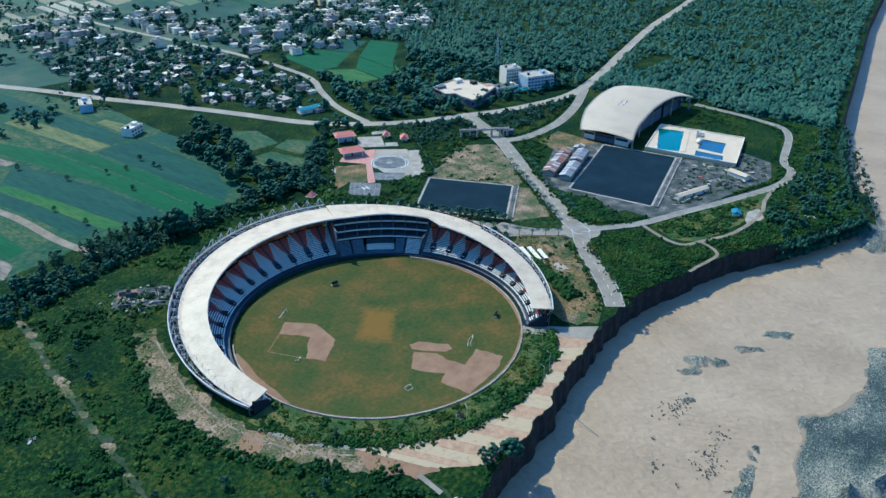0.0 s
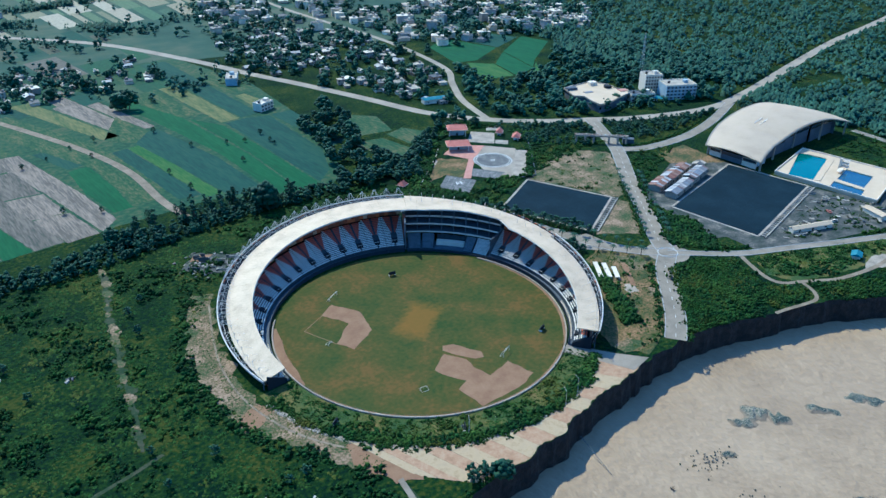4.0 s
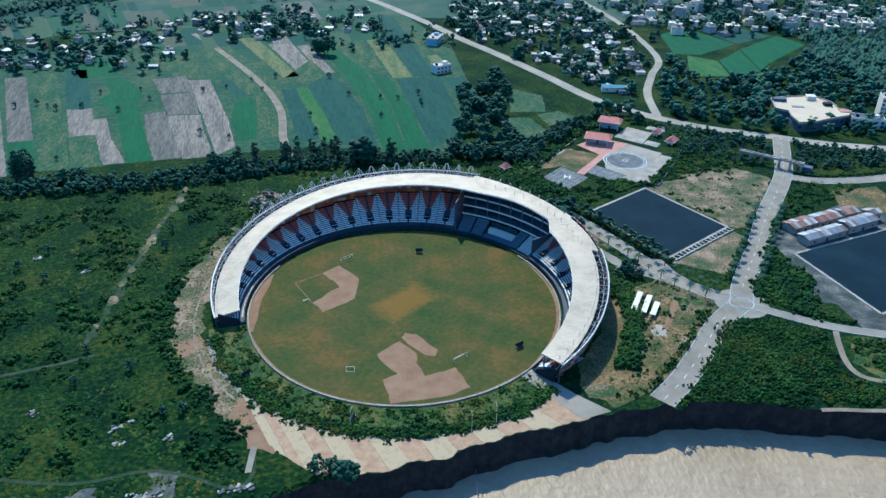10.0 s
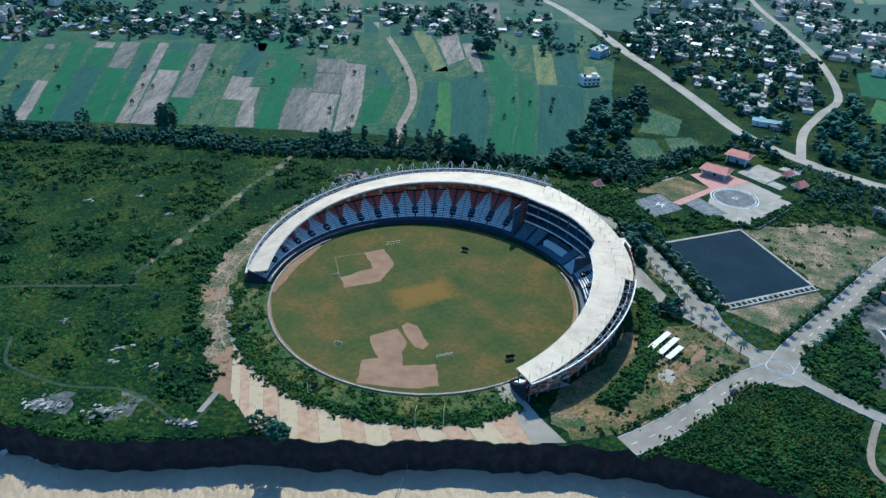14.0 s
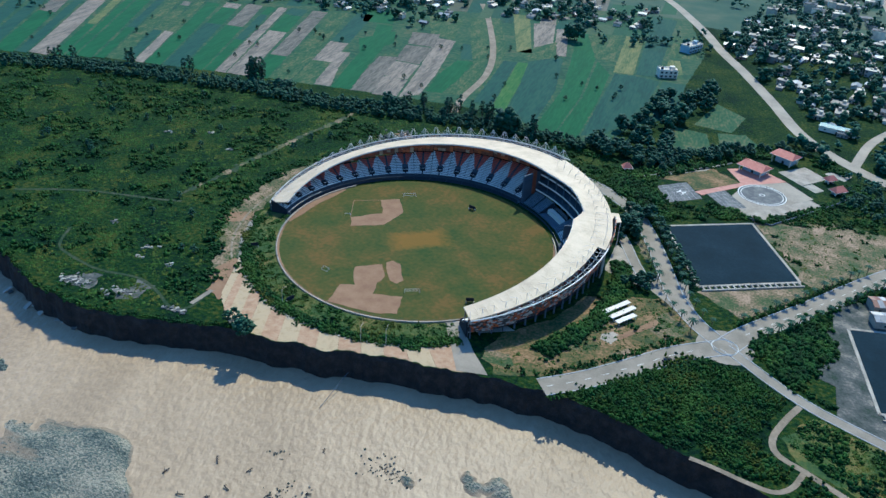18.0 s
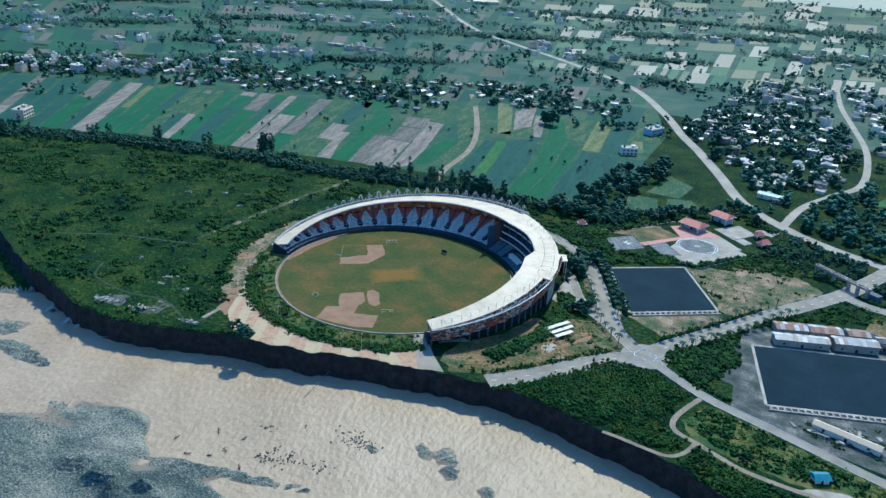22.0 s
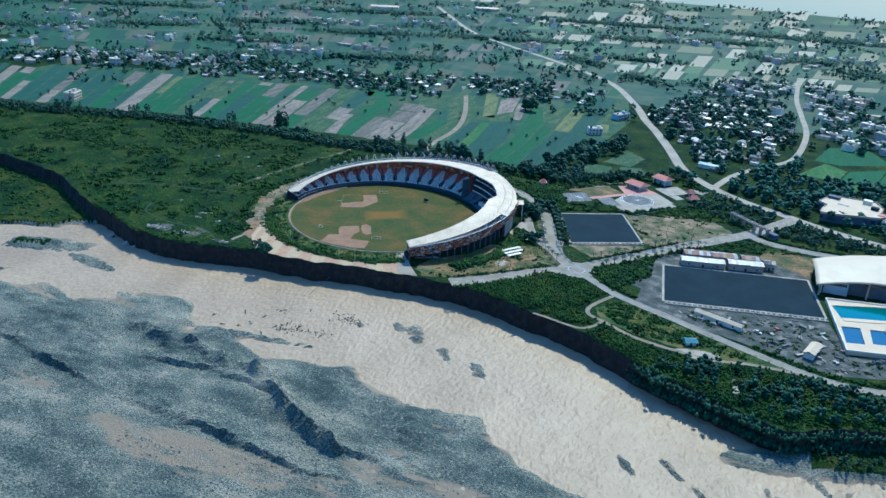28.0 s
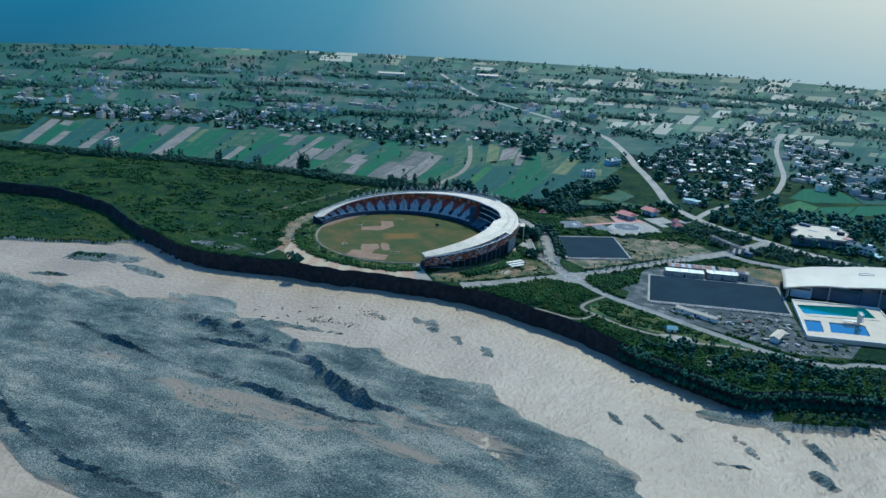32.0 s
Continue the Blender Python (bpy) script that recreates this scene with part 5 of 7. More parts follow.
def store(x, y, turn, lx, ly, h, label, roofmat=M_RUST, wall=M_CONC):
    t = thing("shed", label, "shed", (x, y, 0), turn, "site sheds")
    piece("wall", Geo().box(0, 0, 0, lx, ly, h), wall, t)
    n = max(2, int(lx / 2.4))
    for k in range(n):
        a, b = -lx / 2 - 0.4 + (lx + 0.8) * k / n, -lx / 2 - 0.4 + (lx + 0.8) * (k + 0.98) / n
        for s in (-1, 1):
            low = [(a, s * (ly / 2 + 0.6), h - 0.1), (b, s * (ly / 2 + 0.6), h - 0.1), (b, 0, h + 1.1), (a, 0, h + 1.1)]
            low = low if s < 0 else low[::-1]
            piece("roof_sheet", Geo().solid(low, [(p[0], p[1], p[2] + 0.12) for p in low]), roofmat, t)
    piece("door", Geo().box(0, -ly / 2 - 0.06, 0, 1.4, 0.14, 2.1), M_VOID, t)
    for u in (-lx / 3, lx / 3):
        piece("window", Geo().box(u, -ly / 2 - 0.05, 1.1, 1.3, 0.12, 1.1), M_GLASS, t)
    return t


store(223, -29.5, 12, 30, 8, 4.2, "long workshop with pale weathered roof sheets", M_TIN)
store(252, -22.5, 12, 24, 8.5, 5.0, "taller workshop with grey roof sheets", M_TIN)
store(218, -16, 14, 18, 9, 4, "low shed with rust-red roof sheets")
store(237, -12.5, 12, 18, 9, 4.2, "shed with brown rusty roof sheets")
store(255, -8.5, 12, 12, 8, 4, "square shed with a rusty roof")
store(268, -14, 12, 8, 7, 5, "square pale plastered store", M_FLATROOF)
store(238, -119, -22, 30, 4.2, 3.0, "long low white-roofed labour shed", M_DECK, M_WHITE)
store(291, -136, 70, 16, 5.5, 3.4, "white site office cabin", M_DECK, M_WHITE)
hut = thing("teal_hut", "small hut with a teal tin roof beside the footpath", "hut", (223.6, -155.5, 0), 20)
piece("wall", Geo().box(0, 0, 0, 6, 4.6, 2.6), M_WHITE, hut)
piece("roof", Geo().solid([(-4, -3.2, 2.5), (4, -3.2, 2.5), (4, 3.2, 2.5), (-4, 3.2, 2.5)], [(-3.6, -0.2, 3.9), (3.6, -0.2, 3.9), (3.6, 0.2, 3.9), (-3.6, 0.2, 3.9)]), M_TEALROOF, hut, "teal sheet roof")
piece("door", Geo().box(0, -2.32, 0, 1.0, 0.1, 2.0), M_VOID, hut)

# rubble heaps, stacked boards and crates in the yard
rng = random.Random(5)
YARD = [(206, -111), (250, -134), (300, -153), (330, -145), (340, -122), (312, -133), (300, -90)]
for k in range(46):
    while True:
        x, y = rng.uniform(200, 340), rng.uniform(-155, -85)
        if inside(x, y, YARD):
            break
    t = thing("material_stack", "stacked boards and blocks lying in the gravel yard", "building material", (x, y, 0), rng.uniform(0, 180), "stacks in the yard")
    for j in range(rng.randint(1, 3)):
        piece("board", Geo().box(rng.uniform(-.4, .4), rng.uniform(-.4, .4), 0.45 * j, rng.uniform(1.5, 6), rng.uniform(0.8, 2.2), 0.42, rng.uniform(-8, 8)), M_RUBBLE, t)

# ---- helipad yard with red-roofed huts ----
yard = thing("helipad_yard", "paved yard with a ringed helipad and a second square pad", "helipad", kind="structure")
patch("concrete_court", [(136.5, 75), (146, 66), (154, 64), (191, 103.5), (176, 123.5), (150, 108)], M_HIGHWAY, yard, 0.09, "weathered grey concrete court", 0.3)
patch("red_paving", [(138, 130), (146, 134), (161.5, 136.3), (176, 124), (151, 107.5), (123.5, 80.5), (119, 84), (147, 110)], M_PINKPAVE, yard, 0.105, "red block paving")
patch("sand_border", [(189, 101), (196, 95), (160, 60), (146, 64.5), (155, 69)], M_SAND, yard, 0.1, "bare sandy border", 0.9)
patch("square_pad", [(95.5, 82.5), (113, 96), (124.2, 75.5), (104.6, 61.2)], M_PAD, yard, 0.1, "dark square landing pad", 0.15)
patch("square_pad", [(126.5, 83.5), (137, 94), (151, 73), (137.5, 68)], M_PAD, yard, 0.115, "dark square paving beside the ring", 0.15)
for (p0, p1, p2, p3), n in ((((95.5, 82.5), (113, 96), (124.2, 75.5), (104.6, 61.2)), 6), (((126.5, 83.5), (137, 94), (151, 73), (137.5, 68)), 5)):
    g = Geo()
    for k in range(1, n):
        f = k / n
        for (e0, e1), (e2, e3) in (((p0, p1), (p3, p2)), ((p0, p3), (p1, p2))):
            q0, q1 = lerp(e0, e1, f), lerp(e2, e3, f)
            g.box((q0[0] + q1[0]) / 2, (q0[1] + q1[1]) / 2, 0.1, math.hypot(q1[0] - q0[0], q1[1] - q0[1]), 0.16, 0.03, math.degrees(math.atan2(q1[1] - q0[1], q1[0] - q0[0])))
    piece("slab_joint", g, M_KERB, yard, "pale joints between slabs")
patch("lawn", [(129, 126), (147, 109.5), (119, 85), (113.5, 97), (95, 95)], M_DRYLOT, yard, 0.06, "", 0.8)
patch("track", [(80, 87), (97, 100), (125, 121), (128, 127), (123, 121.5), (96, 101.6), (79, 88.6)], M_SAND, yard, 0.07, "thin sandy track", 0.3)
patch("back_court", [(189.2, 155.4), (202.4, 140.2), (185.2, 122), (170.9, 139.1)], M_SAND, yard, 0.08, "pale sandy court")
patch("side_court", [(201, 149), (213, 141), (219, 152), (209, 158)], M_CONC, yard, 0.08)
patch("small_court", [(186, 122), (192, 128), (199, 120), (193, 114)], M_CONC, yard, 0.085)
piece("helipad_disc", Geo().slab(circle(160, 96.5, 15.2), 0, 0.13), M_PAD, yard, "grey weathered round helipad")
for r, w in ((14.6, 0.28), (12.9, 0.22), (1.5, 0.22)):
    c = circle(160, 96.5, r)
    piece("painted_ring", ribbon(c + c[:1], w, 0.1, 0.15), M_PAINT, yard, "white painted ring")
hx, hy = 111, 79.5
for u in (-1.7, 1.7):
    piece("painted_h_bar", Geo().box(hx + u * 0.9, hy - u * 0.45, 0.1, 0.8, 5, 0.03, -26), M_PAINT, yard, "white painted letter bar")
piece("painted_h_bar", Geo().box(hx, hy, 0.1, 3.6, 0.8, 0.03, -26), M_PAINT, yard, "white painted letter bar")
piece("edge_wall", ribbon([(80, 88), (96, 101), (129, 128), (141, 140)], 0.25, 0, 1.0), M_CONC, yard, "low pale garden wall")
piece("edge_wall", ribbon([(146, 60), (164, 54), (197, 92), (216, 116), (219, 130)], 0.22, 0, 1.0), M_DARKCONC, yard, "low dark boundary wall")


def redhut(x, y, turn, lx, ly, h, label):
    t = thing("red_roofed_hut", label, "pavilion hut", (x, y, 0), turn, "red-roofed huts")
    for u in (-lx / 2 + 0.8, lx / 2 - 0.8):
        for w in (-ly / 2 + 0.8, ly / 2 - 0.8):
            piece("pillar", Geo().box(u, w, 0, 0.6, 0.6, h), M_WHITE, t)
    piece("wall", Geo().box(0, ly * 0.12, 0, lx - 3, ly * 0.6, h), M_BLUETRIM, t, "blue-grey plastered wall")
    piece("door", Geo().box(0, -ly * 0.18 - 0.06, 0, 1.6, 0.14, 2.1), M_VOID, t)
    piece("roof", Geo().solid([(-lx / 2 - 1, -ly / 2 - 1, h), (lx / 2 + 1, -ly / 2 - 1, h), (lx / 2 + 1, ly / 2 + 1, h), (-lx / 2 - 1, ly / 2 + 1, h)], [(-lx / 2 + 1, -0.4, h + 2.6), (lx / 2 - 1, -0.4, h + 2.6), (lx / 2 - 1, 0.4, h + 2.6), (-lx / 2 + 1, 0.4, h + 2.6)]), M_TERRA, t, "terracotta hipped roof")
    piece("ridge", Geo().tube((-lx / 2 + 1, 0, h + 2.65), (lx / 2 - 1, 0, h + 2.65), 0.25, 5), M_TERRA, t)
    piece("fascia", Geo().slab([(-lx / 2 - 1.1, -ly / 2 - 1.1), (lx / 2 + 1.1, -ly / 2 - 1.1), (lx / 2 + 1.1, ly / 2 + 1.1), (-lx / 2 - 1.1, ly / 2 + 1.1)], h - 0.35, h), M_WHITE, t, "pale eaves board")


redhut(155, 132, -32, 17, 12, 4.6, "open pavilion hut with a terracotta hipped roof")
redhut(175.5, 157.5, -34, 15, 11, 6.0, "terracotta-roofed hut with blue-grey walls")
redhut(206.5, 118.5, 40, 8, 5, 2.8, "small terracotta-roofed guard hut")
redhut(203, 135, 40, 6, 4, 2.8, "tiny red-roofed kiosk by the road")
redhut(74, 98, 20, 4.5, 4, 3.0, "lone red-roofed kiosk behind the stadium")

# three white panels on the lawn by the stadium
for x, y, turn, ln in ((89.9, -68.7, 53, 17.2), (93.2, -72.4, 53.5, 16.4), (95.3, -77.1, 52, 12.4)):
    t = thing("white_shelter", "long low white-topped shelter on the dry lawn", "shelter", (x, y, 0), turn, "white shelters")
    piece("roof", Geo().box(0, 0, 1.9, ln, 2.7, 0.2), M_WHITE, t, "white sheet top")
    for u in (-ln * 0.44, 0, ln * 0.44):
        for w in (-1.2, 1.2):
            piece("leg", Geo().box(u, w, 0, 0.16, 0.16, 1.9), M_STEEL, t)


def car(x, y, turn, paint, label, long=4.3):
    t = thing("car", label, "car", (x, y, 0.14), turn, "parked vehicles")
    k = long / 4.3
    piece("body", Geo().solid([(-2.1 * k, -0.85, 0.35), (2.1 * k, -0.85, 0.35), (2.1 * k, 0.85, 0.35), (-2.1 * k, 0.85, 0.35)], [(-2.05 * k, -0.8, 0.95), (2.0 * k, -0.78, 0.85), (2.0 * k, 0.78, 0.85), (-2.05 * k, 0.8, 0.95)]), paint, t)
    piece("cabin", Geo().solid([(-1.5 * k, -0.75, 0.94), (1.0 * k, -0.75, 0.9), (1.0 * k, 0.75, 0.9), (-1.5 * k, 0.75, 0.94)], [(-1.1 * k, -0.6, 1.5), (0.4 * k, -0.6, 1.5), (0.4 * k, 0.6, 1.5), (-1.1 * k, 0.6, 1.5)]), M_GLASS, t, "dark glazed cabin")
    piece("roof", Geo().box(-0.35 * k, 0, 1.49, 1.5 * k, 1.2, 0.06), paint, t)
    for u in (-1.3 * k, 1.3 * k):
        for w in (-0.8, 0.8):
            piece("wheel", Geo().tube((u, w - 0.1, 0.32), (u, w + 0.1, 0.32), 0.32, 10), M_VOID, t)


car(116.6, -100.4, 52, M_VOID, "dark car parked at the road edge", 5.0)
car(261, -123, -20, M_WHITE, "pale van parked in the gravel yard", 5.2)
car(272, -114, 60, M_TERRA, "orange tractor-like vehicle in the yard", 4.6)
car(326, -132, 25, M_DARKCONC, "dark vehicle parked behind the pool terrace", 5.0)

# ---- gate over the avenue ----
gate = thing("entrance_gate", "long grey concrete gate frame over the avenue", "gate", (254, 68.5, 0), -46)
for u in (-20, -13, -6, 6, 13, 20):
    piece("pier", Geo().box(u, 0, 0, 1.4, 2.6, 5.6), M_CONC, gate)
piece("beam", Geo().box(0, -1.2, 5.6, 43, 1.0, 1.3), M_CONC, gate)
piece("beam", Geo().box(0, 1.2, 5.6, 43, 1.0, 1.3), M_CONC, gate)
for k in range(15):
    piece("rafter", Geo().box(-21 + 3 * k, 0, 6.9, 0.4, 3.6, 0.3), M_RUST, gate)
piece("gatehouse", Geo().box(22, 4, 0, 9, 5, 3.6), M_DARKCONC, gate, "low dark gatehouse")

# ---- large buildings beyond the highway ----
def block(name, x, y, turn, lx, ly, floors, label, mat, bays=6):
    t = thing(name, label, "building", (x, y, 0), turn)
    h = floors * 3.3
    piece("wall", Geo().box(0, 0, 0, lx, ly, h), mat, t)
    piece("roof", Geo().box(0, 0, h, lx - 0.8, ly - 0.8, 0.25), M_FLATROOF, t)
    for s in (-1, 1):
        piece("parapet", Geo().box(0, s * (ly / 2 - 0.15), h, lx, 0.3, 1.0), M_WHITE, t)
        piece("parapet", Geo().box(s * (lx / 2 - 0.15), 0, h, 0.3, ly, 1.0), M_WHITE, t)
    for f in range(floors):
        piece("floor_band", Geo().box(0, -ly / 2 - 0.2, f * 3.3 + 3.0, lx + 0.4, 0.5, 0.35), M_WHITE, t, "white floor band")
        for k in range(bays):
            u = -lx / 2 + lx * (k + 0.5) / bays
            for s in (-1, 1):
                w = piece("window", Geo().box(u, s * (ly / 2 + 0.03), f * 3.3 + 1.0, lx / bays * 0.5, 0.2, 1.5), M_GLASS, t)
                piece("sill", Geo().box(u, s * (ly / 2 + 0.14), f * 3.3 + 0.88, lx / bays * 0.56, 0.3, 0.12), M_CONC, w)
    piece("stair_head", Geo().box(lx * 0.25, 0, h + 0.2, 4, 4, 2.6), mat, t)
    piece("water_tank", Geo().tube((-lx * 0.3, 0, h + 0.2), (-lx * 0.3, 0, h + 2.0), 1.2, 10), M_VOID, t, "black plastic water tank")
    return t


block("stepped_block", 403, 134, -30, 17, 15, 5, "white five-storey block with dark windows", M_WHITE)
block("stepped_block", 407, 106, -30, 30, 20, 4, "blue-grey three-storey wing beside the white block", M_BLUETRIM, 8)
big = thing("round_roofed_hall", "wide hall with a pale scalloped flat roof beyond the highway", "hall", (0, 0, 0))
HALL2 = [(321.6, 172.5), (310.8, 150), (317.3, 142.6), (312.6, 130.9), (310.1, 118.3), (321.9, 116.7), (339.6, 120.7), (356.7, 123.6), (365.5, 131.8), (360.3, 140.5), (363.8, 154.2), (359.1, 171.1), (339, 172.5)]
hx0, hy0 = 337.0, 145.0
piece("wall", Geo().slab([(hx0 + (p[0] - hx0) * 0.96, hy0 + (p[1] - hy0) * 0.96) for p in HALL2], 0, 7.2), M_DARKCONC, big, "shaded grey wall")
piece("roof", Geo().slab(HALL2, 7.2, 8.0), M_DECK, big, "pale weathered flat roof")
for p, q in zip(HALL2, HALL2[1:] + HALL2[:1]):
    piece("parapet", ribbon([p, q], 0.3, 8.0, 8.9), M_CONC, big)
for x, y, lx, ly, h, mat, lab in ((352, 164, 7, 6, 3.2, M_WHITE, "white stair head"), (361, 134, 8, 7, 0.6, M_PINKPAVE, "red tiled roof corner"), (325, 166, 10, 5, 2.2, M_DARKCONC, "dark roof plant"), (356, 148, 6, 5, 2.4, M_VOID, "dark roof plant"), (331, 150, 9, 4, 0.3, M_TIN, "rusty stained sheet")):
    piece("roof_box", Geo().box(x, y, 8.0, lx, ly, h, -20), mat, big, lab)
for k in range(9):
    f = k / 8
    x, y = (312 + 46 * f, 119 + 5.5 * f)
    piece("window", Geo().box(x, y, 3.2, 3.0, 0.5, 2.0, 8), M_GLASS, big)
block("front_wing", 372, 121, -28, 24, 12, 2, "low white two-storey wing with open roof terrace", M_WHITE, 6)
court = thing("green_awning", "teal sheet awning beside the white wing", "awning", (381, 108, 0), -60, "")
piece("sheet", Geo().solid([(-9, -2.5, 3.0), (9, -2.5, 3.0), (9, 2.5, 4.2), (-9, 2.5, 4.2)], [(-9, -2.5, 3.15), (9, -2.5, 3.15), (9, 2.5, 4.35), (-9, 2.5, 4.35)]), M_TEALROOF, court)
for u in (-8.5, 0, 8.5):
    for w in (-2.2, 2.2):
        piece("post", Geo().box(u, w, 0, 0.2, 0.2, 3.1), M_STEEL, court)
block("roadside_block", 97.8, 412, 60, 22, 11, 2, "pale blue two-storey roadside building", M_BLUETRIM, 5)
block("field_house", -512, 140, 108, 20, 12, 3, "lone three-storey cream house among the fields", M_DECK, 4)
block("white_compound", 82, 318, 20, 16, 10, 2, "white two-storey house with an orange roof terrace", M_WHITE, 4)
for x, y, turn, lx in ((217, 236.5, -17, 26),):
    store(x, y, turn, lx, 8, 4, "roadside shop row with a blue sheet roof", M_TEALROOF, M_WHITE)
mast = thing("telecom_mast", "thin steel lattice telecom mast beyond the highway", "mast", (444, 176, 0))
for u, w in ((-1, -1), (1, -1), (1, 1), (-1, 1)):
    piece("leg", Geo().tube((u * 1.6, w * 1.6, 0), (u * 0.3, w * 0.3, 42), 0.14, 4), M_STEEL, mast)
for k in range(12):
    z, s = 3.5 * k, 1.6 - 1.3 * k / 12
    piece("brace", Geo().tube((-s, -s, z), (s, -s, z + 3.2), 0.08, 4).tube((s, s, z), (-s, s, z + 3.2), 0.08, 4), M_STEEL, mast)


# ---- broken building behind the stadium ----
ruin = thing("ruined_building", "collapsed grey building with rubble behind the stadium", "ruin", (-79, 82, 0), -35)
piece("rubble_floor", Geo().slab(wobble([(-15, -11), (15, -12), (16, 10), (-14, 12)], 2.0), -0.1, 0.3), M_YARD, ruin, "grey rubble floor")
piece("fallen_plaster", Geo().slab(wobble([(-13, 2), (-3, 3), (-2, 10), (-12, 10)], 1.5), 0.2, 0.5), M_DIRT, ruin, "pinkish heap of fallen plaster")
rq = random.Random(8)
for k in range(14):
    piece("broken_wall", Geo().box(rq.uniform(-12, 13), rq.uniform(-9, 9), 0.2, rq.uniform(2, 7), 0.4, rq.uniform(0.8, 2.8), rq.choice((0, 90)) + rq.uniform(-6, 6)), M_RUBBLE, ruin)
for k in range(60):
    s_ = rq.uniform(0.5, 1.8)
    piece("rubble_block", Geo().box(rq.gauss(0, 8), rq.gauss(0, 6), 0.1, s_, s_ * 0.7, s_ * 0.5, rq.uniform(0, 90)), M_RUBBLE, ruin)
for x, y in ((-148.7, -105.5), (-128, -116.4), (-183, -90), (-148, -115), (-232, 30), (-205, 40), (-178, 20)):
    t = thing("debris_heap", "small pale heap of debris in the scrub", "rubble", (x, y, 0), 0, "debris heaps")
    for k in range(7):
        s_ = rq.uniform(0.5, 1.5)
        piece("block", Geo().box(rq.gauss(0, 1.6), rq.gauss(0, 0.9), -0.05, s_ * 1.6, s_ * 0.7, s_ * 0.5, rq.uniform(0, 90)), M_RUBBLE, t)

g = Geo()
for x, y, wide, deep, n in ((-161, -144.5, 6.5, 3.2, 90), (-137, -146.5, 5.5, 3.4, 80), (-104, -148, 6, 1.6, 35)):
    for k in range(n):
        s_ = rq.uniform(0.4, 1.5)
        g.box(x + rq.gauss(0, wide * 0.55), y + rq.gauss(0, deep * 0.55), -0.05, s_ * 1.5, s_ * 0.8, s_ * 0.5, rq.uniform(0, 90))
tagged(piece("bank_rubble", g, M_RUBBLE), "pale broken rubble tipped near the river bank", "rubble", kind="stuff")

# broken concrete slabs at the foot of the bank
SLABS = [(-172, -158.5, -12, 28, 60, 3.6), (-152, -158, -12.2, 35, 20, 4.2), (-150, -161.5, -12.6, 15, -30, 3.0), (-201, -151, -12.2, 30, 40, 3.2), (-182, -157.5, -12.4, 22, 80, 2.6), (-120, -156, -12.3, 35, 10, 2.8), (-160, -160, -12.8, 8, 15, 3.4)]
for x, y, z, tilt, turn, size in SLABS:
    t = thing("fallen_slab", "broken grey concrete slab at the foot of the bank", "slab", (x, y, z), turn, "fallen slabs")
    c, n = math.cos(radians(tilt)), math.sin(radians(tilt))
    corners = [(-size, -size * 0.4), (size, -size * 0.45), (size * 0.9, size * 0.4), (-size * 0.8, size * 0.5)]
    low = [(u * c, w, u * n) for u, w in corners]
    piece("slab", Geo().solid(low, [(p[0] - 0.35 * n, p[1], p[2] + 0.35 * c) for p in low]), M_CONC, t)
    piece("broken_block", Geo().box(size * 0.6, -size * 0.7, -0.6, size * 0.7, size * 0.4, 1.2, 30), M_RUBBLE, t)

# stranded driftwood and pebble shoals in the shallow water
dr = random.Random(71)
for x, y in ((-57, -223.6), (-45.7, -231.6), (-35.8, -229), (-18.8, -230.7), (-28, -212.3), (-15.2, -220.6), (-1.9, -214.8), (-6.2, -192.6), (-42.1, -211.9), (-31.5, -222.7)):
    t = thing("driftwood", "dark driftwood snag stranded in shallow water", "driftwood", (x, y, WATER_Z + 0.1), dr.uniform(0, 180), "driftwood snags")
    ln = dr.uniform(0.8, 1.9)
    piece("log", Geo().tube((-ln, 0, 0.15), (ln, 0.3, 0.5), 0.24, 6), M_BARK, t)
    for b in range(4):
        u = dr.uniform(-0.6, 0.9) * ln
        piece("branch", Geo().tube((u, 0.1, 0.35), (u + dr.uniform(-0.9, 0.9), dr.uniform(-1.1, 1.1), dr.uniform(0.6, 1.4)), 0.09, 4), M_BARK, t)
g = Geo()
for bx, by, wide, n in ((-21.8, -200.2, 2.2, 18), (23, -194, 4.2, 60), (-6.5, -218.7, 5.5, 70), (14.3, -216.3, 6, 30), (15.5, -190.5, 4, 20)):
    for q in range(n):
        h = dr.uniform(0.25, 0.7)
        g.box(bx + dr.gauss(0, wide), by + dr.gauss(0, wide * 0.6), WATER_Z - 0.2, h, h * dr.uniform(0.6, 1), 0.3 + h * 0.6, dr.uniform(0, 90))
tagged(piece("shoal_stones", g, M_YARD), "dark pebbles of small shoals breaking the water", "stones", kind="stuff")
# a washed-out gully that runs down the bank
g = Geo()
for q in range(9):
    f0, f1 = q / 9, (q + 1) / 9
    p0, p1 = lerp((248.5, -186), (253.5, -219), f0), lerp((248.5, -186), (253.5, -219), f1)
    z0, z1 = 0.3 - 11.5 * max(0.0, f0 - 0.45) / 0.55, 0.3 - 11.5 * max(0.0, f1 - 0.45) / 0.55
    w0, w1 = 1.6 + 0.5 * math.sin(q * 1.9), 1.6 + 0.5 * math.sin((q + 1) * 1.9)
    g.solid([(p0[0] - w0, p0[1], z0 - 0.6), (p1[0] - w1, p1[1], z1 - 0.6), (p1[0] + w1, p1[1], z1 - 0.6), (p0[0] + w0, p0[1], z0 - 0.6)], [(p0[0] - w0, p0[1], z0), (p1[0] - w1, p1[1], z1), (p1[0] + w1, p1[1], z1), (p0[0] + w0, p0[1], z0)])
tagged(piece("bank_gully", g, M_RUBBLE), "pale washed-out gully of rubble down the bank", "gully", kind="structure")

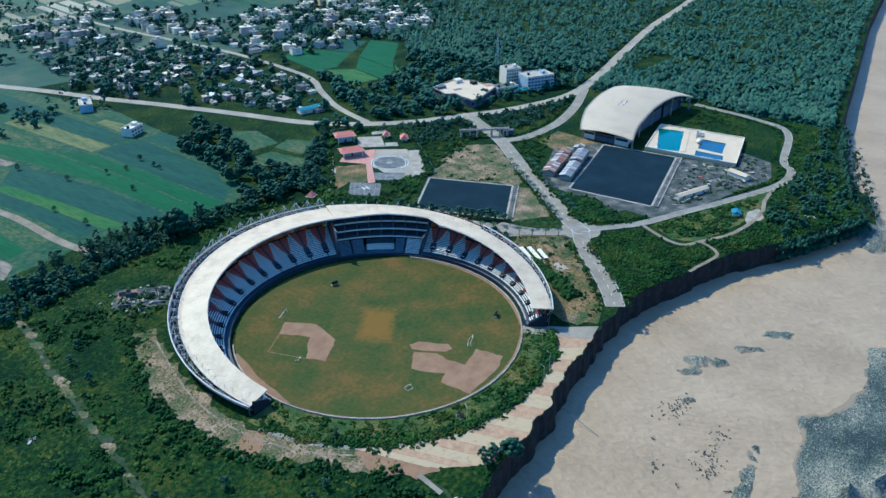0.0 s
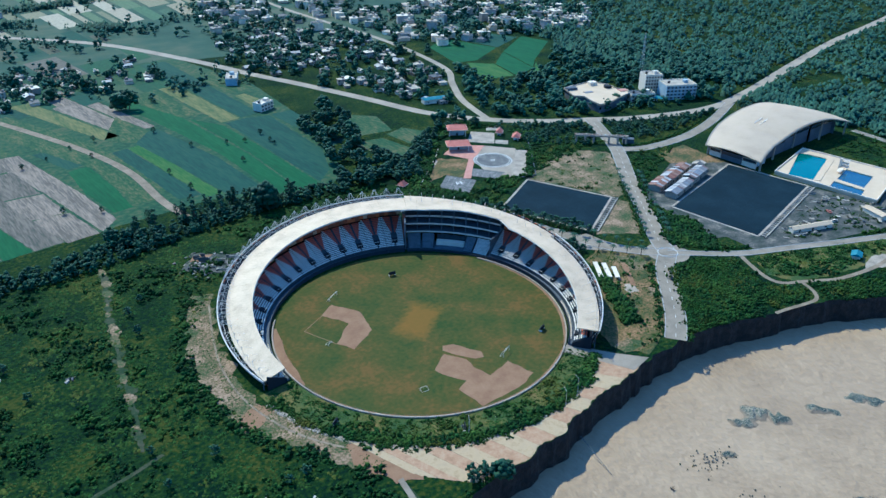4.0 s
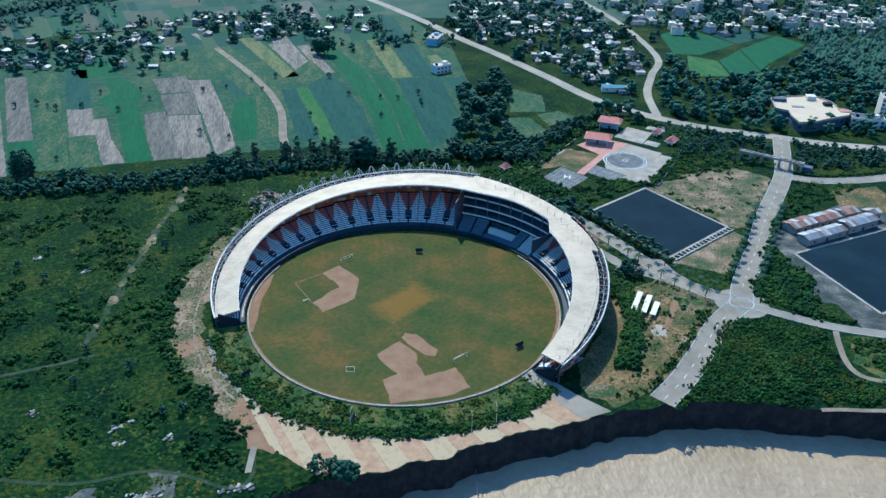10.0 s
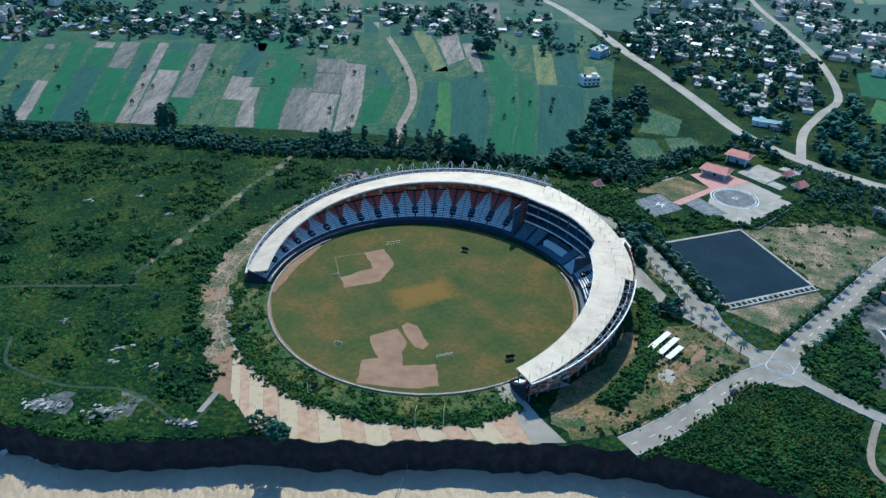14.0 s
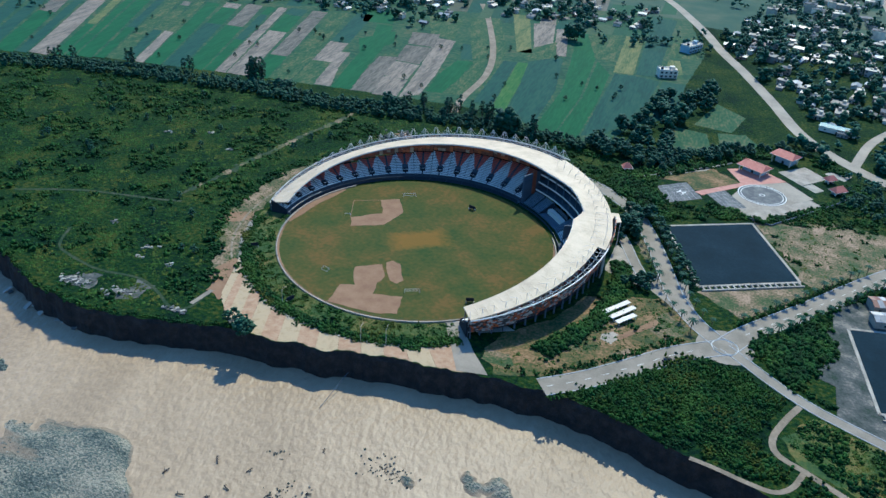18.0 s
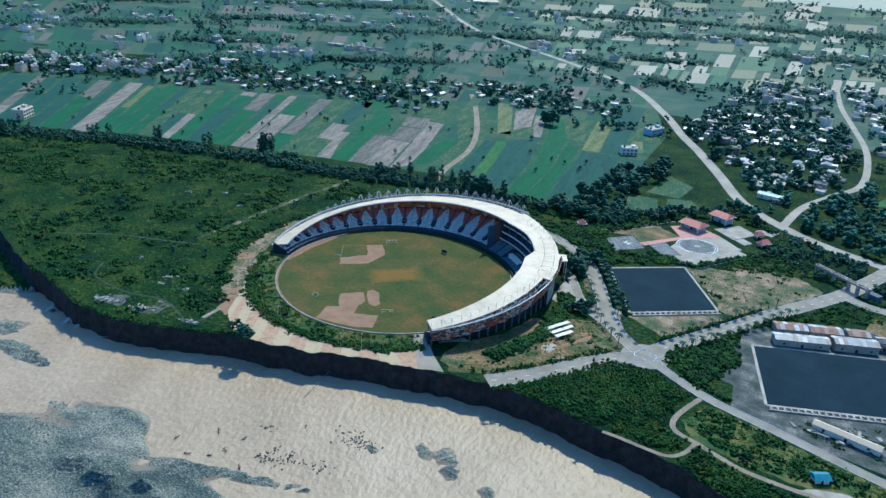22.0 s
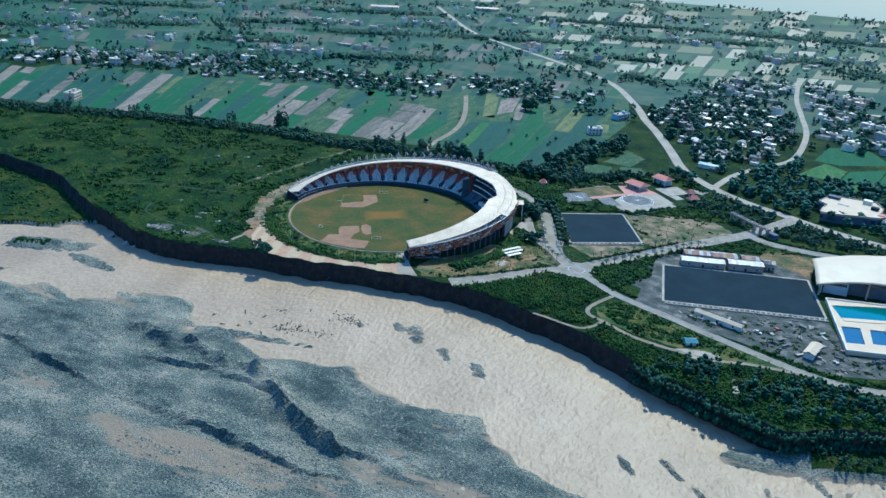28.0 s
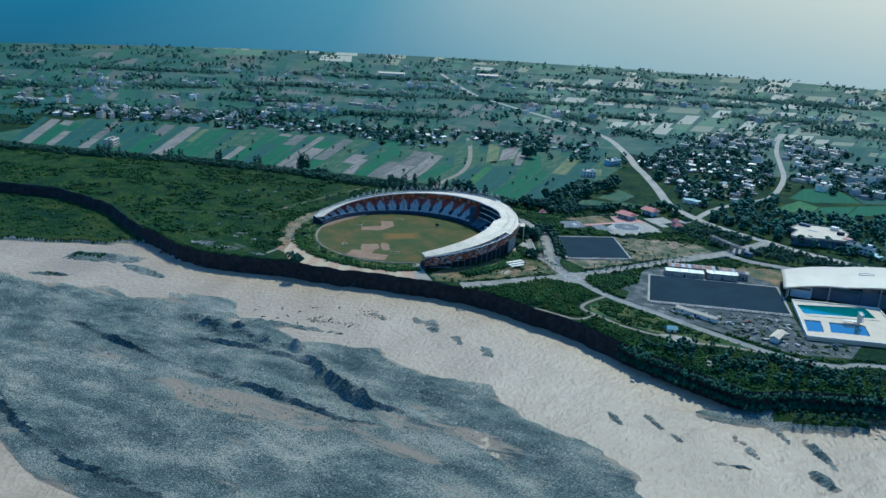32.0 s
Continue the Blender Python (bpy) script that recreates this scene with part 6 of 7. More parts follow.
# bare worn spots along the trail through the scrub
wr_ = random.Random(44)
for x, y, h in along(TRAIL_A, 5.5):
    px, py, q = x + wr_.gauss(0, 1.0), y + wr_.gauss(0, 1.0), wr_.uniform(1.2, 3.4)
    patch("worn_spot", [(px + q * math.cos(a) * wr_.uniform(0.7, 1.2), py + 1.6 * q * math.sin(a)) for a in (0, 0.9, 1.8, 2.7, 3.6, 4.5, 5.4)], M_TRAIL if wr_.random() < 0.6 else M_BARE, lots, 0.07 + 0.004 * (len(lots.children) % 9), "", 0.8)

# ---- farm plots ----
farm = thing("farm_plots", "narrow strips of green crop and ploughed soil", "farmland", kind="structure")


def plot(kind, *ring):
    patch("plot", list(ring), M_F[kind], farm, 0.05 + 0.012 * (len(farm.children) % 3), kind + " farm strip", 0.45)


plot("tan", (-187, 162), (-173, 163), (-188, 210), (-196, 254), (-209, 252), (-202, 205))
plot("green", (-172, 161), (-156, 163), (-168, 230), (-178, 300), (-196, 358), (-213, 357), (-195, 300), (-184, 225))
plot("grey", (-155, 163), (-137, 164), (-146, 215), (-153, 262), (-169, 256), (-163, 205))
plot("tan", (-136, 161), (-116, 163), (-122, 205), (-138, 208), (-145, 206))
plot("tan", (-145, 208), (-123, 207), (-127, 248), (-152, 250))
plot("grey", (-152, 252), (-128, 250), (-133, 303), (-160, 301))
plot("tan", (-114, 164), (-101, 176), (-106, 235), (-121, 335), (-142, 338), (-126, 250))
plot("green", (-99, 186), (-86, 188), (-84, 232), (-86, 279), (-101, 277), (-104, 232))
plot("weedy", (-83, 190), (-70, 190), (-70, 250), (-84, 325), (-118, 430), (-134, 428), (-104, 330), (-84, 270))
plot("weedy", (-62, 200), (-55, 200), (-60, 260), (-68, 330), (-104, 440), (-116, 438), (-78, 328), (-64, 255))
plot("dark", (-57, 180), (-41, 177), (-46, 240), (-50, 297), (-62, 296))
plot("lime", (-40, 172), (-29, 170), (-33, 235), (-40, 299), (-49, 297))
plot("dark", (-27, 166), (-2, 149), (-2, 235), (-13, 326), (-43, 323), (-33, 240))
plot("green", (0, 146), (16, 138), (20, 230), (15, 340), (-6, 425), (-16, 420), (-6, 330), (3, 240))
plot("green", (17, 137), (33, 132), (35, 225), (34, 300), (18, 335), (22, 230))
plot("dark", (35, 145), (52, 160), (70, 198), (78, 300), (56, 306), (38, 304))
plot("tan", (-42, 331), (-26, 333), (-50, 482), (-76, 480))
plot("yellow", (-58, 328), (-44, 330), (-78, 470), (-96, 466))
plot("tan", (-24, 334), (-12, 335), (-36, 484), (-48, 483))
plot("yellow", (36, 308), (54, 309), (50, 438), (32, 436))
plot("dark", (56, 310), (74, 311), (77, 530), (50, 532))
plot("weedy", (8, 345), (32, 340), (28, 436), (-2, 430))
plot("yellow", (79, 312), (96, 330), (90, 372), (80, 370))
plot("weedy", (100, 140), (128, 150), (122, 190), (96, 195))
plot("weedy", (112, 205), (140, 200), (150, 238), (128, 262))
plot("weedy", (132, 165), (160, 180), (150, 200), (130, 195))
plot("lime", (300, 262), (336, 254), (350, 300), (330, 322))
plot("green", (338, 252), (372, 262), (392, 330), (352, 300))
plot("green", (320, 330), (345, 322), (400, 350), (380, 420), (340, 400))
plot("green", (374, 264), (396, 284), (470, 334), (462, 372), (394, 332))
plot("lime", (326, 240), (350, 226), (392, 278), (370, 258))
plot("dark", (402, 350), (455, 372), (440, 412), (390, 415))
rng = random.Random(11)
x = -640.0
while x < -190:
    w = rng.uniform(9, 21)
    y0 = float(np.interp(x, [-640, -464, -378, -299, -226, -160], [84, 112, 133, 141, 147, 150])) + 12
    lean = -0.16 - 0.0012 * (-190 - x)
    y, end = y0, 395 - 0.28 * (-190 - x) + rng.uniform(-15, 15)
    while y < end - 10:
        y2 = min(end, y + rng.choice((60, 90, 130, 260)))
        k = rng.choices(("green", "dark", "tan", "grey", "weedy", "lime", "yellow"), (30, 26, 20, 10, 14, 4, 3))[0]
        bend = lambda v: lean * (v - y0)
        plot(k, (x + bend(y), y), (x + w - 0.8 + bend(y), y), (x + w - 0.8 + bend(y2), y2 - 0.8), (x + bend(y2), y2 - 0.8))
        y = y2
    x += w
patch("field_margins", [(-700, 88), (-464, 124), (-378, 145), (-299, 153), (-226, 159), (-160, 162), (-100, 165), (-40, 165), (0, 145), (35, 132), (56, 150), (80, 200), (100, 300), (112, 400), (90, 540), (-150, 520), (-330, 420), (-700, 310)], M_MARGIN, farm, 0.027, "grassy margins between the crop strips", 0.8)
plot("weedy", (-40, 305), (-20, 328), (-30, 380), (-58, 326))
plot("green", (-190, 260), (-172, 300), (-186, 340), (-208, 300))
plot("dark", (80, 200), (96, 205), (100, 300), (80, 302))
plot("weedy", (80, 380), (108, 384), (100, 460), (78, 455))
plot("green", (52, 440), (76, 445), (74, 520), (50, 520))
plot("dark", (-100, 282), (-86, 284), (-92, 330), (-112, 330))
plot("grey", (-160, 305), (-133, 306), (-142, 350), (-170, 346))
plot("green", (-230, 360), (-198, 362), (-215, 420), (-248, 410))
plot("weedy", (-150, 345), (-124, 342), (-140, 420), (-176, 415))
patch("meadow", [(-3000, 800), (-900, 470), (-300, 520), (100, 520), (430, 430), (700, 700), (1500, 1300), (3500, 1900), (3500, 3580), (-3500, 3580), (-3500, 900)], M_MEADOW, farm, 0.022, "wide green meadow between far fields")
far, pale = Geo(), Geo()
y0 = 445.0
while y0 < 2700:
    deep = 95 if y0 < 900 else 150 if y0 < 1500 else 230
    x = -2300.0
    while x < 1500:
        w = (deep / 95) * rng.choice((11, 15, 19, 26, 34)) * rng.uniform(0.8, 1.25)
        lean = float(np.interp(x, [-1500, -600, -190, 100, 500], [-0.9, -0.62, -0.2, 0.05, 0.3]))
        sy = y0 + 0.5 * min(0.0, x + 190) + rng.uniform(-8, 8) + 20 * math.sin(x * 0.013 + y0)
        sx = x + lean * (sy - 445)
        long = deep * rng.choice((0.98, 0.98, 0.48, 0.7))
        if sy > 400 - 0.28 * max(0.0, -190 - sx) + 12 and not (sy < 700 and 60 < sx < 470) and not (sx > 430 and sy < 640) and rng.random() < 0.93:
            zf = 0.03 + rng.uniform(0, 0.05)
            top_y = sy + long - 1.5
            ring = [(sx, sy), (sx + w - 1.0, sy + 0.3 * w), (sx + w - 1.0 + lean * long, top_y + 0.3 * w), (sx + lean * long, top_y)]
            if sy < 640 and len(farm.children) < 560:
                patch("plot", ring, M_FARFIELD, farm, zf)
            else:
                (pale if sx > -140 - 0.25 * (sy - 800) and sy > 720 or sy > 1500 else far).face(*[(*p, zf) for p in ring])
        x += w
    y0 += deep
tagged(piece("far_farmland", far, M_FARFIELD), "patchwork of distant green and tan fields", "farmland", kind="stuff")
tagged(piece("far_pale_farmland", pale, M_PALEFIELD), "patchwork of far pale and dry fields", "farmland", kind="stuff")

# ---- where nothing may grow ----
SEGS = np.array([(*p, *q) for line in (HIGHWAY, VILLAGE_ROAD, ROAD_N, ROAD_HALL, ROAD_W, ROAD_S, ROAD_E, LOOP, BANK_PATH, FIELD_TRACK, TRAIL_A, TRAIL_B, TRAIL_C) for p, q in zip(line, line[1:])])
NO_GROW = [[(246, -176), (251.5, -176), (256, -222), (250, -222)], [(218, -162), (226, -158), (244, -164), (243, -172), (228, -174)], [(124, -36), (181, -9), (155, 57), (102, 31)], [(186, -112), (203, -124), (255, -141), (300, -158), (340, -148), (378, -118), (366, -42), (432, -50), (432, 26), (296, 28), (190, -18)], [(94, 82), (104, 60), (126, 76), (137, 67), (160, 59), (197, 95), (212, 118), (215, 150), (180, 168), (140, 138), (94, 97)], [(79, -36), (92, -42), (114, -56), (128, -70), (134, -66), (124, -30), (98, -26), (86, -4), (80, -4)], [(15, -109), (30, -106), (46, -140), (30, -142)]]


STAND_A = list(range(-180, 181, 5))
STAND_R = [max(ring_r(a), roof_out(a)) + 2.5 if -58 < a < 181 else 107.0 for a in STAND_A]


def clear(pts, margin, circle_r=107.0, blocked=True):
    """Keeps the points away from roads, buildings and the stadium."""
    pts = np.asarray(pts, float).reshape(-1, 2)
    bearing = np.degrees(np.arctan2(pts[:, 1] - CY, pts[:, 0] - CX))
    ok = np.hypot(pts[:, 0] - CX, pts[:, 1] - CY) > np.maximum(circle_r, np.interp(bearing, STAND_A, STAND_R))
    for x0, y0, x1, y1 in SEGS:
        dx, dy = x1 - x0, y1 - y0
        t = np.clip(((pts[:, 0] - x0) * dx + (pts[:, 1] - y0) * dy) / (dx * dx + dy * dy + 1e-9), 0, 1)
        ok &= np.hypot(pts[:, 0] - x0 - t * dx, pts[:, 1] - y0 - t * dy) > margin
    if blocked:
        ok &= np.array([not any(inside(p[0], p[1], r) for r in NO_GROW) for p in pts], bool)
    return pts[ok]


def scatter(ring, n, seed):
    r = np.random.RandomState(seed)
    xs_, ys_ = zip(*ring)
    out = []
    while len(out) < n:
        x, y = r.uniform(min(xs_), max(xs_)), r.uniform(min(ys_), max(ys_))
        if inside(x, y, ring):
            out.append((x, y))
    return out


# ---- leaves: clumps of small ragged solids ----
OCTA = (np.array([(1, 0, 0), (0, 1, 0), (-1, 0, 0), (0, -1, 0), (0, 0, 1), (0, 0, -1)], float), np.array([(0, 1, 4), (1, 2, 4), (2, 3, 4), (3, 0, 4), (1, 0, 5), (2, 1, 5), (3, 2, 5), (0, 3, 5)]))
phi = (1 + 5**0.5) / 2
ico_v = np.array([(-1, phi, 0), (1, phi, 0), (-1, -phi, 0), (1, -phi, 0), (0, -1, phi), (0, 1, phi), (0, -1, -phi), (0, 1, -phi), (phi, 0, -1), (phi, 0, 1), (-phi, 0, -1), (-phi, 0, 1)]) / math.hypot(1, phi)
ICO = (ico_v, np.array([(0, 11, 5), (0, 5, 1), (0, 1, 7), (0, 7, 10), (0, 10, 11), (1, 5, 9), (5, 11, 4), (11, 10, 2), (10, 7, 6), (7, 1, 8), (3, 9, 4), (3, 4, 2), (3, 2, 6), (3, 6, 8), (3, 8, 9), (4, 9, 5), (2, 4, 11), (6, 2, 10), (8, 6, 7), (9, 8, 1)]))


TUFT = (np.array([(math.cos(math.tau * k / 5), math.sin(math.tau * k / 5), -0.7) for k in range(5)] + [(0, 0, 1.0)]), np.array([(k, (k + 1) % 5, 5) for k in range(5)]))


def clumps(name, centres, sizes, shape, mat, seed, jitter=0.35):
    """One mesh of ragged clumps: centres (n, 3), sizes (n, 3)."""
    r = np.random.RandomState(seed)
    bv, bf = shape
    n, k = len(centres), len(bv)
    a = r.uniform(0, math.tau, n)
    v = bv[None] * (1 + r.uniform(-jitter, jitter, (n, k, 1)))
    ca, sa_ = np.cos(a)[:, None], np.sin(a)[:, None]
    v = np.stack([v[..., 0] * ca - v[..., 1] * sa_, v[..., 0] * sa_ + v[..., 1] * ca, v[..., 2]], -1)
    v = v * np.asarray(sizes)[:, None] + np.asarray(centres)[:, None]
    f = (bf[None] + (np.arange(n) * k)[:, None, None]).reshape(-1, 3)
    me = bpy.data.meshes.new(name)
    me.vertices.add(n * k)
    me.vertices.foreach_set("co", v.reshape(-1))
    me.loops.add(len(f) * 3)
    me.loops.foreach_set("vertex_index", f.reshape(-1).astype(np.int32))
    me.polygons.add(len(f))
    me.polygons.foreach_set("loop_start", np.arange(0, len(f) * 3, 3, dtype=np.int32))
    me.update(calc_edges=True)
    me.materials.append(mat)
    return me


def bushes(name, pts, low, high, label, mat=M_BUSH, seed=1, tufts=6, tall=0.75, z=0.0, category="bush", shape=OCTA, clump=(0.2, 0.42)):
    r = np.random.RandomState(seed)
    pts = np.asarray(pts, float)
    n = len(pts)
    s = r.uniform(low, high, n) * r.choice([0.6, 1.0, 1.0, 1.35], n)
    off = r.normal(0, 0.46, (n, tufts, 2)) * s[:, None, None]
    rad = s[:, None] * r.uniform(*clump, (n, tufts))
    hz = rad * tall * r.uniform(0.55, 1.5, (n, tufts))
    c = np.concatenate([pts[:, None] + off, (hz * 0.75 + z)[..., None]], -1).reshape(-1, 3)
    size = np.stack([rad, rad, hz], -1).reshape(-1, 3)
    return tagged(new(name, clumps(name, c, size, shape, mat, seed)), label, category, kind="stuff")


def woods(name, pts, low, high, label, mat=M_HAZEWOOD, seed=1, parts=9, shape=OCTA):
    r = np.random.RandomState(seed)
    pts = np.asarray(pts, float)
    n = len(pts)
    h = r.uniform(low, high, n)
    wide = h * r.uniform(0.3, 0.5, n)
    ang, rr, zz = r.uniform(0, math.tau, (n, parts)), r.uniform(0, 1, (n, parts)) ** 0.5, r.uniform(0.15, 1, (n, parts))
    c = np.stack([pts[:, 0:1] + np.cos(ang) * rr * wide[:, None] * (1.15 - 0.5 * zz), pts[:, 1:2] + np.sin(ang) * rr * wide[:, None] * (1.15 - 0.5 * zz), zz * h[:, None] * 0.85], -1).reshape(-1, 3)
    rad = (wide[:, None] * r.uniform(0.35, 0.65, (n, parts)))
    size = np.stack([rad, rad, rad * r.uniform(0.6, 1.0, (n, parts))], -1).reshape(-1, 3)
    return tagged(new(name, clumps(name, c, size, shape, mat, seed)), label, "trees", kind="stuff")


# ---- single trees ----
def tree_kind(name, h, wide, base, parts, seed):
    r = np.random.RandomState(seed)
    trunk = Geo()
    k, pts = 7, [(0, 0, 0), (0.1 * h * r.uniform(-.3, .3), 0.05 * h * r.uniform(-1, 1) * .4, h * 0.45), (0.03 * h, -0.03 * h, h * 0.8)]
    for (p, q), (ra, rb) in zip(zip(pts, pts[1:]), ((0.035 * h, 0.022 * h), (0.022 * h, 0.008 * h))):
        low = [(p[0] + ra * math.cos(math.tau * i / k), p[1] + ra * math.sin(math.tau * i / k), p[2]) for i in range(k)]
        trunk.solid(low, [(q[0] + rb * math.cos(math.tau * i / k), q[1] + rb * math.sin(math.tau * i / k), q[2]) for i in range(k)])
    for i in range(5):
        a = math.tau * i / 5 + r.uniform(0, 1)
        trunk.tube((pts[1][0], pts[1][1], h * r.uniform(0.3, 0.5)), (0.7 * wide * math.cos(a), 0.7 * wide * math.sin(a), h * r.uniform(0.55, 0.75)), 0.01 * h, 4)
    zz = r.uniform(0, 1, parts)
    prof = np.sin(np.pi * (0.12 + 0.84 * zz)) ** 0.7
    a, rr = r.uniform(0, math.tau, parts), r.uniform(0.1, 1, parts) ** 0.5
    c = np.stack([np.cos(a) * rr * wide * prof, np.sin(a) * rr * wide * prof, base + (h - base) * zz], -1)
    rad = wide * r.uniform(0.16, 0.36, parts)
    size = np.stack([rad, rad, rad * r.uniform(0.6, 0.9, parts)], -1)
    crown = clumps("crown", c, size, ICO, M_LEAF, seed, 0.42)
    t = trunk.made("trunk")
    t.materials.append(M_BARK)
    return t, crown


KINDS = {"broad": [tree_kind("broad", 9.0, 4.6, 2.2, 46, s) for s in (1, 2, 3)], "tall": [tree_kind("tall", 15.0, 3.0, 3.0, 44, s) for s in (4, 5)], "small": [tree_kind("small", 5.0, 2.2, 1.0, 26, s) for s in (6, 7)]}
LABELS = {"broad": "broad dark green tree with a rounded uneven crown", "tall": "tall narrow dark green tree", "small": "small bushy green tree"}
TREE_RNG = random.Random(3)


def tree(x, y, kind="broad", scale=1.0, group="trees"):
    t = thing("tree", LABELS[kind], "tree", (x, y, 0), TREE_RNG.uniform(0, 360), group)
    s = scale * TREE_RNG.uniform(0.8, 1.25)
    trunk, crown = TREE_RNG.choice(KINDS[kind])
    for nm, me in (("trunk", trunk), ("crown", crown)):
        ob = new(nm, me)
        ob.parent = t
    t.scale = (s, s, s * TREE_RNG.uniform(0.9, 1.15))
    return t


def palm_mesh():
    r = random.Random(9)
    crown = Geo()
    for i in range(11):
        a, droop = math.tau * i / 11 + r.uniform(-.2, .2), r.uniform(0.5, 1.1)
        pts = [(0, 0, 5.2)] + [(math.cos(a) * d, math.sin(a) * d, 5.2 + 0.5 * math.sin(d) - droop * d * d * 0.16) for d in (0.9, 1.8, 2.6)]
        for p, q, w in zip(pts, pts[1:], (0.3, 0.34, 0.2)):
            nx, ny = -math.sin(a) * w, math.cos(a) * w
            crown.solid([(p[0] - nx, p[1] - ny, p[2]), (q[0] - nx, q[1] - ny, q[2]), (q[0] + nx, q[1] + ny, q[2]), (p[0] + nx, p[1] + ny, p[2])], [(p[0], p[1], p[2] + .12), (q[0], q[1], q[2] + .12), (q[0], q[1], q[2] + .13), (p[0], p[1], p[2] + .13)])
    c = crown.made("fronds")
    c.materials.append(M_LEAF)
    t = Geo().tube((0, 0, 0), (0.1, 0, 5.3), 0.2, 6).made("trunk")
    t.materials.append(M_BARK)
    return t, c


PALM = palm_mesh()


def palm(x, y):
    t = thing("palm_tree", "young palm with drooping fronds by the kerb", "palm", (x, y, 0), TREE_RNG.uniform(0, 360), "palms along the roads")
    for nm, me in zip(("trunk", "fronds"), PALM):
        new(nm, me).parent = t
    s = TREE_RNG.uniform(0.75, 1.15)
    t.scale = (s, s, s)


def beside(line, off, step, skip=0):
    out = []
    for x, y, h in along(line, step)[skip:]:
        out.append((x - math.sin(radians(h)) * off, y + math.cos(radians(h)) * off))
    return out


for line, off, step, skip in ((ROAD_N, 7.2, 7.5, 3), (ROAD_N, -7.2, 7.5, 3), (ROAD_W, 6, 8, 2), (ROAD_W, -6, 8, 2)):
    for p in beside(line, off, step, skip)[:14]:
        if not math.hypot(p[0] - CX, p[1] - CY) < 108 and not (off < 0 and line is ROAD_N and p[1] > 30):
            palm(*p)
r = random.Random(21)
for x, y, n, wide, kind, sc in ((-233, 148, 9, 9, "tall", 1.15), (-205, 140, 4, 8, "broad", 0.9), (-300, 143, 3, 8, "tall", 0.8), (-345, 140, 4, 8, "tall", 0.8), (-405, 128, 5, 12, "tall", 0.7), (-110, 142, 5, 10, "broad", 0.9), (-90, 146, 7, 12, "tall", 0.8), (-60, 143, 7, 12, "tall", 0.75), (-38, 146, 5, 8, "tall", 0.8), (-17, 131, 5, 5, "broad", 1.5), (0, 131, 2, 3, "tall", 0.9), (101, 201, 3, 4, "broad", 1.3), (118, 278, 3, 5, "broad", 1.5), (-15, 395, 4, 9, "broad", 1.4), (-64, 151, 4, 6, "tall", 0.8), (78, 15, 9, 9, "broad", 0.75), (88, 34, 6, 8, "broad", 0.7), (98, -44, 6, 10, "broad", 0.6), (-64, -151, 3, 3, "broad", 0.75), (-73, -147, 4, 4, "small", 1.2), (-480, 95, 7, 16, "tall", 0.8), (-20, 150, 3, 5, "small", 1.3), (62, -48, 8, 10, "small", 1.0)):
    for k in range(n):
        px, py = x + r.gauss(0, wide * 0.6), y + r.gauss(0, wide * 0.45)
        if math.hypot(px - CX, py - CY) > (121 if py > 30 else 111):
            tree(px, py, kind, sc)
HELI_EDGE = [(84, 50), (104, 36), (150, 58), (166, 56), (200, 92), (232, 112), (222, 150), (200, 175), (165, 182), (130, 150), (90, 105), (66, 100), (60, 80)]
GROVE = [(42, 132), (70, 190), (84, 262), (100, 285), (126, 262), (112, 206), (96, 196), (100, 140), (80, 112), (52, 112)]
for p in clear(scatter(GROVE, 70, 4), 4):
    tree(*p, "broad", 0.95, "grove trees")
for p in clear(scatter([(108, 138), (150, 172), (190, 190), (215, 160), (196, 166), (165, 172), (135, 142), (92, 100), (70, 96), (76, 112)], 46, 14), 5):
    tree(*p, "broad", 0.7, "grove trees")
for p in clear(scatter([(80, 40), (88, 46), (92, 16), (89, 0), (81, -2)], 16, 15), 3):
    tree(*p, "broad", 0.65)
for p in clear(scatter([(101, 30), (110, 5), (124, -30), (128, -34), (119, -10), (106, 26)], 18, 16), 4.5):
    tree(*p, "small", 1.1)
for k in range(13):
    tree(101.5 + 22 * k / 12 + TREE_RNG.uniform(-1, 1), 27 - 58 * k / 12 + TREE_RNG.uniform(-1, 1), "small", 1.25)
for p in clear(scatter([(-400, -60), (-400, 90), (-180, 110), (-110, 70), (-110, -100), (-200, -110)], 34, 9), 3):
    tree(*p, "small", 0.9, "scrub trees")

# ---- scrub ----
LEFT_SCRUB = [(-600, 62), (-430, 100), (-300, 118), (-150, 118), (40, 122), (80, 105), (70, 66), (40, 64), (-22, 70), (-90, 56), (-135, 0), (-125, -70), (-108, -118), (-98, -146), (-150, -158), (-178, -150), (-240, -122), (-316, -76), (-400, -55), (-480, -66), (-700, -90)]


def patchy(pts, scale, keep, seed):
    """Gathers points into drifts."""
    return [p for p in pts if noise.fractal((p[0] * scale, p[1] * scale, seed), 1.0, 2.0, 3) > keep]


bushes("scrub_bushes", patchy(clear(scatter(LEFT_SCRUB, 4600, 31), 3.0), 0.02, -0.05, 3.0), 1.1, 3.2, "countless low green bushes of the scrubland", seed=31, tufts=8, tall=0.9)
bushes("yellow_scrub", patchy(clear(scatter(LEFT_SCRUB, 9000, 131), 2.0), 0.025, -0.1, 21.0), 0.9, 2.4, "yellow-green weeds in drifts over the scrubland", M_YELLOWBUSH, seed=131, tufts=5, tall=0.5, shape=TUFT)
bushes("low_scrub", patchy(clear(scatter(LEFT_SCRUB, 14000, 32), 1.8), 0.03, -0.25, 7.0), 0.6, 1.6, "countless knee-high weeds of the scrubland", seed=32, tufts=5, tall=0.6, shape=TUFT)
